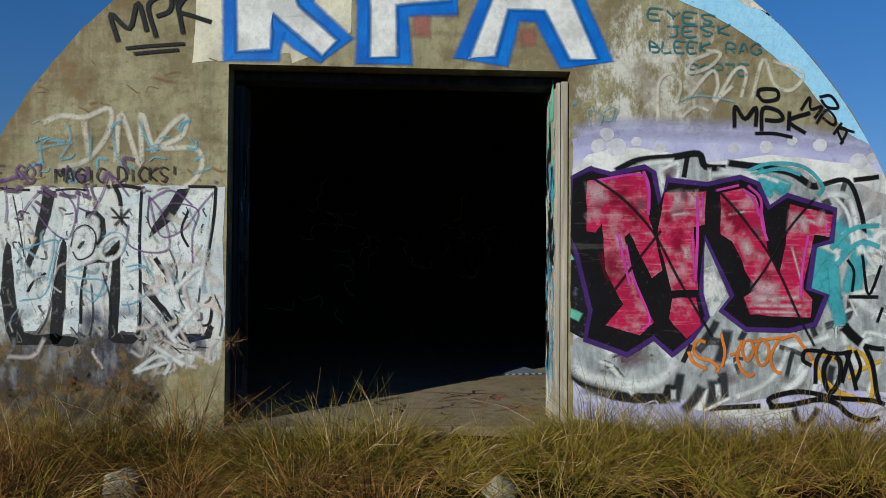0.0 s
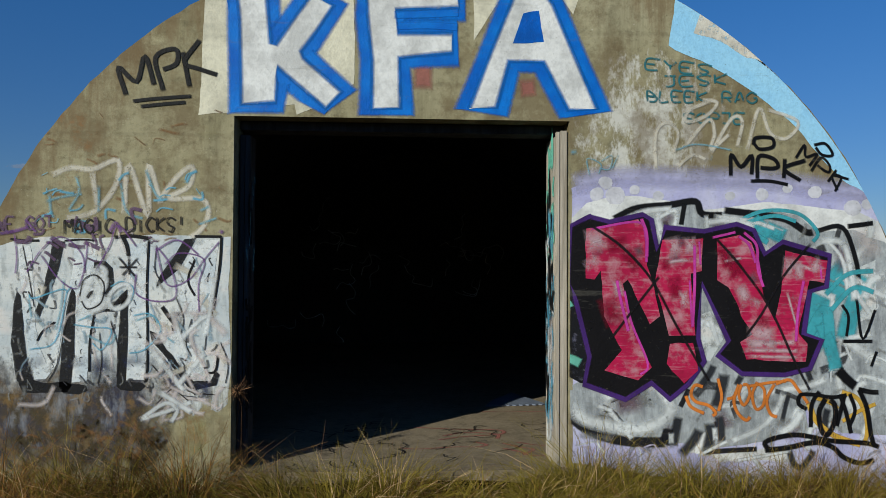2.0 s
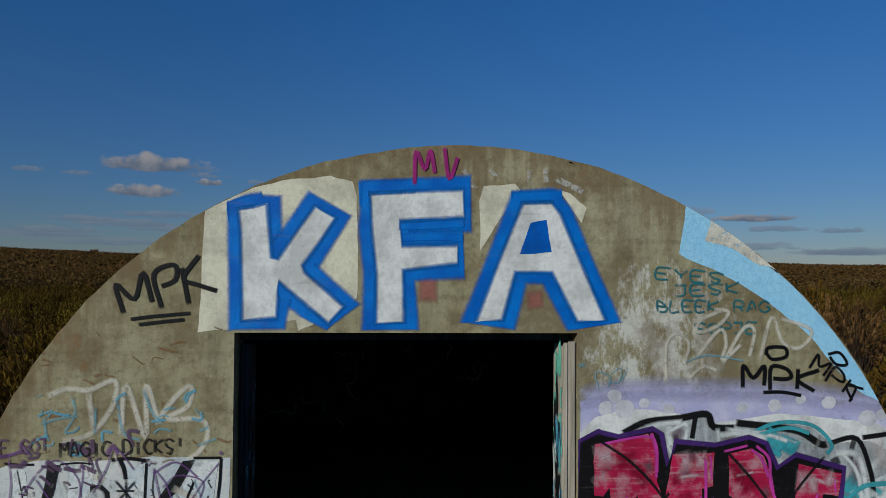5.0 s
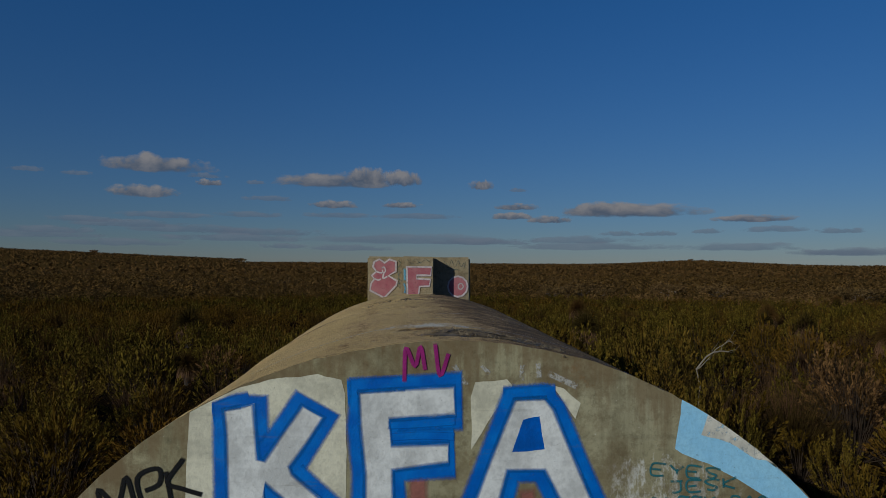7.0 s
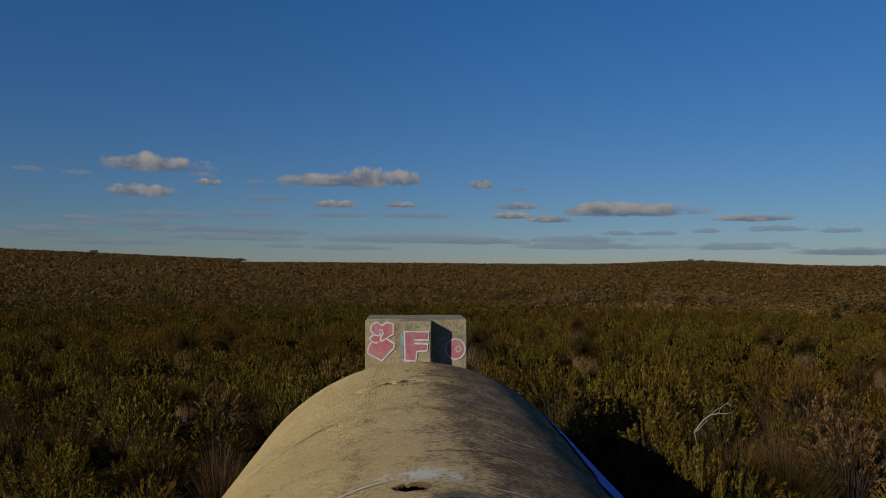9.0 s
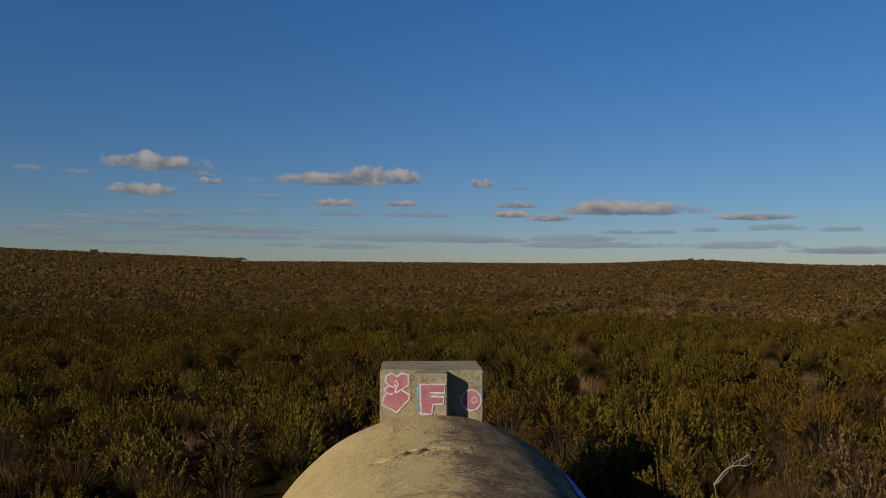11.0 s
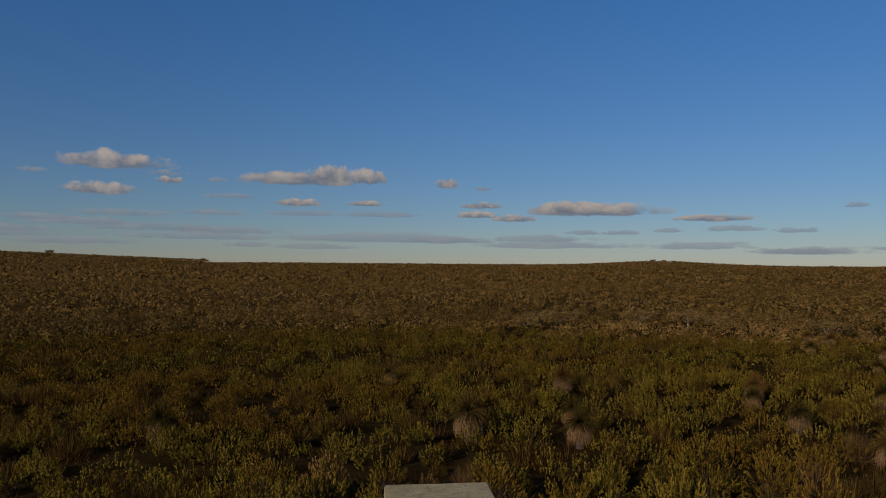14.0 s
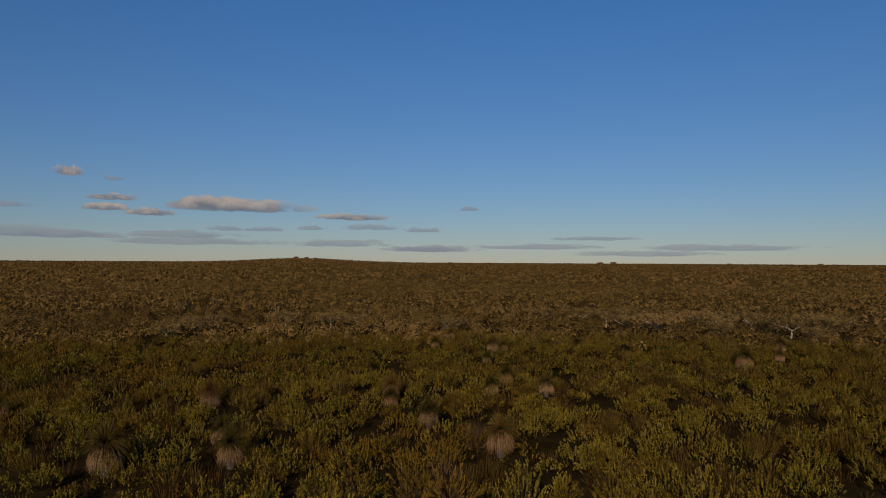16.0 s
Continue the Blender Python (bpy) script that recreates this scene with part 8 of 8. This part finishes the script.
# fallen stems lie between the tussocks
n = 4200
foot = np.stack([g.uniform(-4.3, 4.9, n), g.uniform(-1.8, -0.06, n), g.uniform(-0.16, 0.04, n)], 1)
way = g.uniform(0, 2 * np.pi, n)
tip = foot + np.stack([0.22 * np.cos(way), 0.15 * np.sin(way), g.normal(0.08, 0.10, n)], 1)
tip[:, 1] = np.minimum(tip[:, 1], -0.03)
keep = ~((np.abs(foot[:, 0]) < 1.2) & (foot[:, 1] > -0.25))
lay = g.normal(0, 0.05, foot.shape) * np.array([1, 0.2, 1])
green = (foot[:, 0] > -1.1) & (g.uniform(0, 1, n) < 0.6)
for name, some in (("grass", keep & green), ("dry_grass", keep & ~green)):
    blades[name].append((foot[some], tip[some], lay[some]))
for name, material, label in (("grass", GRASS, "green-gold tussock grass before the wall"), ("dry_grass", GRASS_DRY, "rust-brown dry tussock grass before the wall"), ("straw", GRASS_STRAW, "bleached straw among the tussocks")):
    foot, tip, bend = (np.concatenate(b) for b in zip(*blades[name]))
    tagged(quads(name, strips(g, foot, tip, bend, 0.0031, 3), material, None, 3), label, "grass", kind="stuff")
n = 60
foot = np.stack([np.where(np.arange(n) < 3, g.uniform(-0.7, 0.0, n), g.choice([-1.0, 1.0], n) * g.uniform(1.4, 4.6, n)), g.uniform(-0.9, -0.05, n), np.full(n, -0.2)], 1)
tip = foot + np.stack([g.normal(0, 0.12, n), g.normal(0, 0.05, n), g.uniform(0.4, 0.85, n)], 1)
tip[:, 1] = np.minimum(tip[:, 1], -0.03)
tagged(quads("grass_stalk", strips(g, foot, tip, np.stack([g.normal(0, 0.08, n), np.zeros(n) - 0.02, np.zeros(n)], 1), 0.0028, 4), STRAW, None, 4), "thin pale seed stalks above the grass", "grass", kind="stuff")


# ---- clouds low over the horizon ----
def cloud_material(name, lit, shade, cover):
    n = Nodes(name)
    info = n.add("ShaderNodeObjectInfo").outputs["Random"]
    off = n.add("ShaderNodeCombineXYZ", X=n.math("MULTIPLY", info, 37.0), Y=n.math("MULTIPLY", info, 91.0))
    p = n.add("ShaderNodeVectorMath", )
    n.tree.links.new(n.coord, p.inputs[0])
    n.tree.links.new(off.outputs[0], p.inputs[1])
    sep = n.add("ShaderNodeSeparateXYZ", Vector=n.coord)
    x, z = sep.outputs["X"], sep.outputs["Z"]
    puff = n.noise(1.5, 5, 0.55, (2.0, 1, 0.8), src=p.outputs[0])
    low = n.math("MINIMUM", n.math("ADD", z, 0.1), 0.0)
    r2 = n.math("ADD", n.math("MULTIPLY", x, x), n.math("ADD", n.math("MULTIPLY", n.math("MULTIPLY", z, z), 1.4), n.math("MULTIPLY", n.math("MULTIPLY", low, low), 6.0)))
    body = n.math("SUBTRACT", n.math("ADD", 0.66, n.math("MULTIPLY", n.math("SUBTRACT", puff, 0.5), 2.0)), r2)
    alpha = n.math("MULTIPLY", n.ramp(body, (0.0, 0.0), (0.42, 1.0)), cover)
    tone = n.ramp(n.math("ADD", n.math("MULTIPLY", z, 0.42), n.math("MULTIPLY", puff, 1.1)), (0.40, shade), (0.86, lit))
    em = n.add("ShaderNodeEmission", Color=tone, Strength=1.0)
    t = n.add("ShaderNodeBsdfTransparent")
    m = n.tree.nodes.new("ShaderNodeMixShader")
    n.put(m.inputs[0], alpha)
    n.tree.links.new(t.outputs[0], m.inputs[1])
    n.tree.links.new(em.outputs[0], m.inputs[2])
    n.tree.links.new(m.outputs[0], n.out.inputs["Surface"])
    return n.mat


CUMULUS = cloud_material("cumulus", (0.40, 0.355, 0.34), (0.135, 0.16, 0.215), 0.95)
STRATUS = cloud_material("low_cloud_bar", (0.25, 0.27, 0.32), (0.17, 0.205, 0.27), 0.62)
PUFFS = [(-18.9, 7.22, 4.2, 0.85), (-19.7, 5.22, 2.8, 0.6), (-5.2, 6.5, 5.4, 0.8), (-2.9, 6.9, 2.2, 0.9), (-0.1, 6.7, 2.0, 0.85), (6.3, 6.35, 1.1, 0.5), (-5.6, 4.68, 2.2, 0.41), (-0.2, 4.72, 1.7, 0.32),
         (9.1, 4.63, 2.0, 0.36), (8.7, 3.87, 1.9, 0.36), (18.1, 4.17, 6.0, 0.72), (16.2, 4.35, 3.6, 0.7), (11.8, 3.6, 2.0, 0.41), (26.8, 3.52, 3.3, 0.36), (-15.0, 6.1, 1.3, 0.32)]
BARS = [(-18.2, 3.55, 3.7, 0.33), (-12.1, 3.77, 2.9, 0.3), (-23.5, 3.09, 2.9, 0.3), (-20.5, 2.86, 4.6, 0.37), (-15.8, 2.55, 6.0, 0.42), (-10.8, 2.41, 5.4, 0.4), (-12.9, 1.95, 6.0, 0.42), (0.7, 1.95, 8.8, 0.53), (6.2, 1.82, 4.6, 0.37),
        (14.2, 2.0, 4.8, 0.38), (14.7, 1.5, 6.5, 0.44), (25.5, 1.41, 5.7, 0.41), (17.3, 2.5, 1.7, 0.26), (20.0, 2.5, 1.7, 0.26), (23.7, 2.64, 1.4, 0.24), (28.3, 2.73, 2.6, 0.29), (32.5, 2.55, 2.0, 0.27), (-26.7, 1.95, 4.6, 0.37),
        (-26.0, 2.27, 3.7, 0.33), (1.2, 3.86, 3.7, 0.33), (-5.1, 3.86, 2.9, 0.3), (-11.6, 6.27, 0.9, 0.22), (-10.4, 5.05, 2.3, 0.28), (-15.4, 6.64, 1.7, 0.26), (-24.2, 6.36, 1.2, 0.23), (-27.2, 6.45, 1.4, 0.24), (32.8, 1.05, 4.0, 0.34),
        (-4.2, 1.27, 3.7, 0.33), (-9.5, 1.36, 2.0, 0.27), (9.2, 6.0, 0.9, 0.22), (-21.3, 1.45, 4.8, 0.38), (33.5, 1.02, 4.5, 0.4), (42.0, 1.25, 6.0, 0.3), (55.0, 1.17, 7.0, 0.35), (36.2, 4.27, 1.0, 0.25), (46.0, 1.9, 4.0, 0.22),
        (50.0, 0.7, 6.0, 0.3)]
for material, rows, label in ((CUMULUS, PUFFS, "small sunlit cumulus cloud with grey base"), (STRATUS, BARS, "flat blue-grey cloud bar near the horizon")):
    for az, el, w, h in rows:
        az, el, dist = radians(az), radians(el), 4000.0
        # a shallow bowl of a sheet, so far off that it never shifts
        verts, faces = [], []
        for j in range(3):
            for i in range(7):
                u, v = i / 3 - 1, j - 1
                verts.append((u, 0.03 * (u * u + v * v), v))
        for j in range(2):
            for i in range(6):
                q = j * 7 + i
                faces.append((q, q + 1, q + 8, q + 7))
        ob = link("cloud", verts, faces, material)
        ob.visible_shadow = False
        ob.matrix_basis = Matrix.LocRotScale((dist * math.sin(az) * math.cos(el), dist * math.cos(az) * math.cos(el) - 5, dist * math.sin(el) + 9), Euler((el, 0, -az)), (1.15 * dist * math.tan(radians(w)), 40, 1.5 * dist * math.tan(radians(h))))
        tagged(ob, label, "cloud", "clouds over the horizon")


# ---- dry weed leaning on the door jamb ----
weed = tagged(new("dry_weed"), "dry weed with a ragged seed head by the doorway", "weed")
weed.location = (-1.30, -0.16, -0.15)
g = np.random.default_rng(31)
n = 90
top = np.array([0.05, 0.05, 0.82])
way = unit(g.normal(size=(n, 3))) * np.array([1, 0.5, 1])
quads("seed_head", strips(g, top + 0.02 * way, top + way * g.uniform(0.05, 0.14, (n, 1)), g.normal(0, 0.02, (n, 3)), 0.0028, 2), STRAW, weed, 2)
foot = np.zeros((3, 3)) + np.array([[-0.1, 0, 0], [0.0, 0, 0], [0.1, 0.0, 0]])
quads("stalk", strips(g, foot, np.repeat(top[None], 3, 0), g.normal(0, 0.03, (3, 3)), 0.003, 4), STRAW, weed, 4)
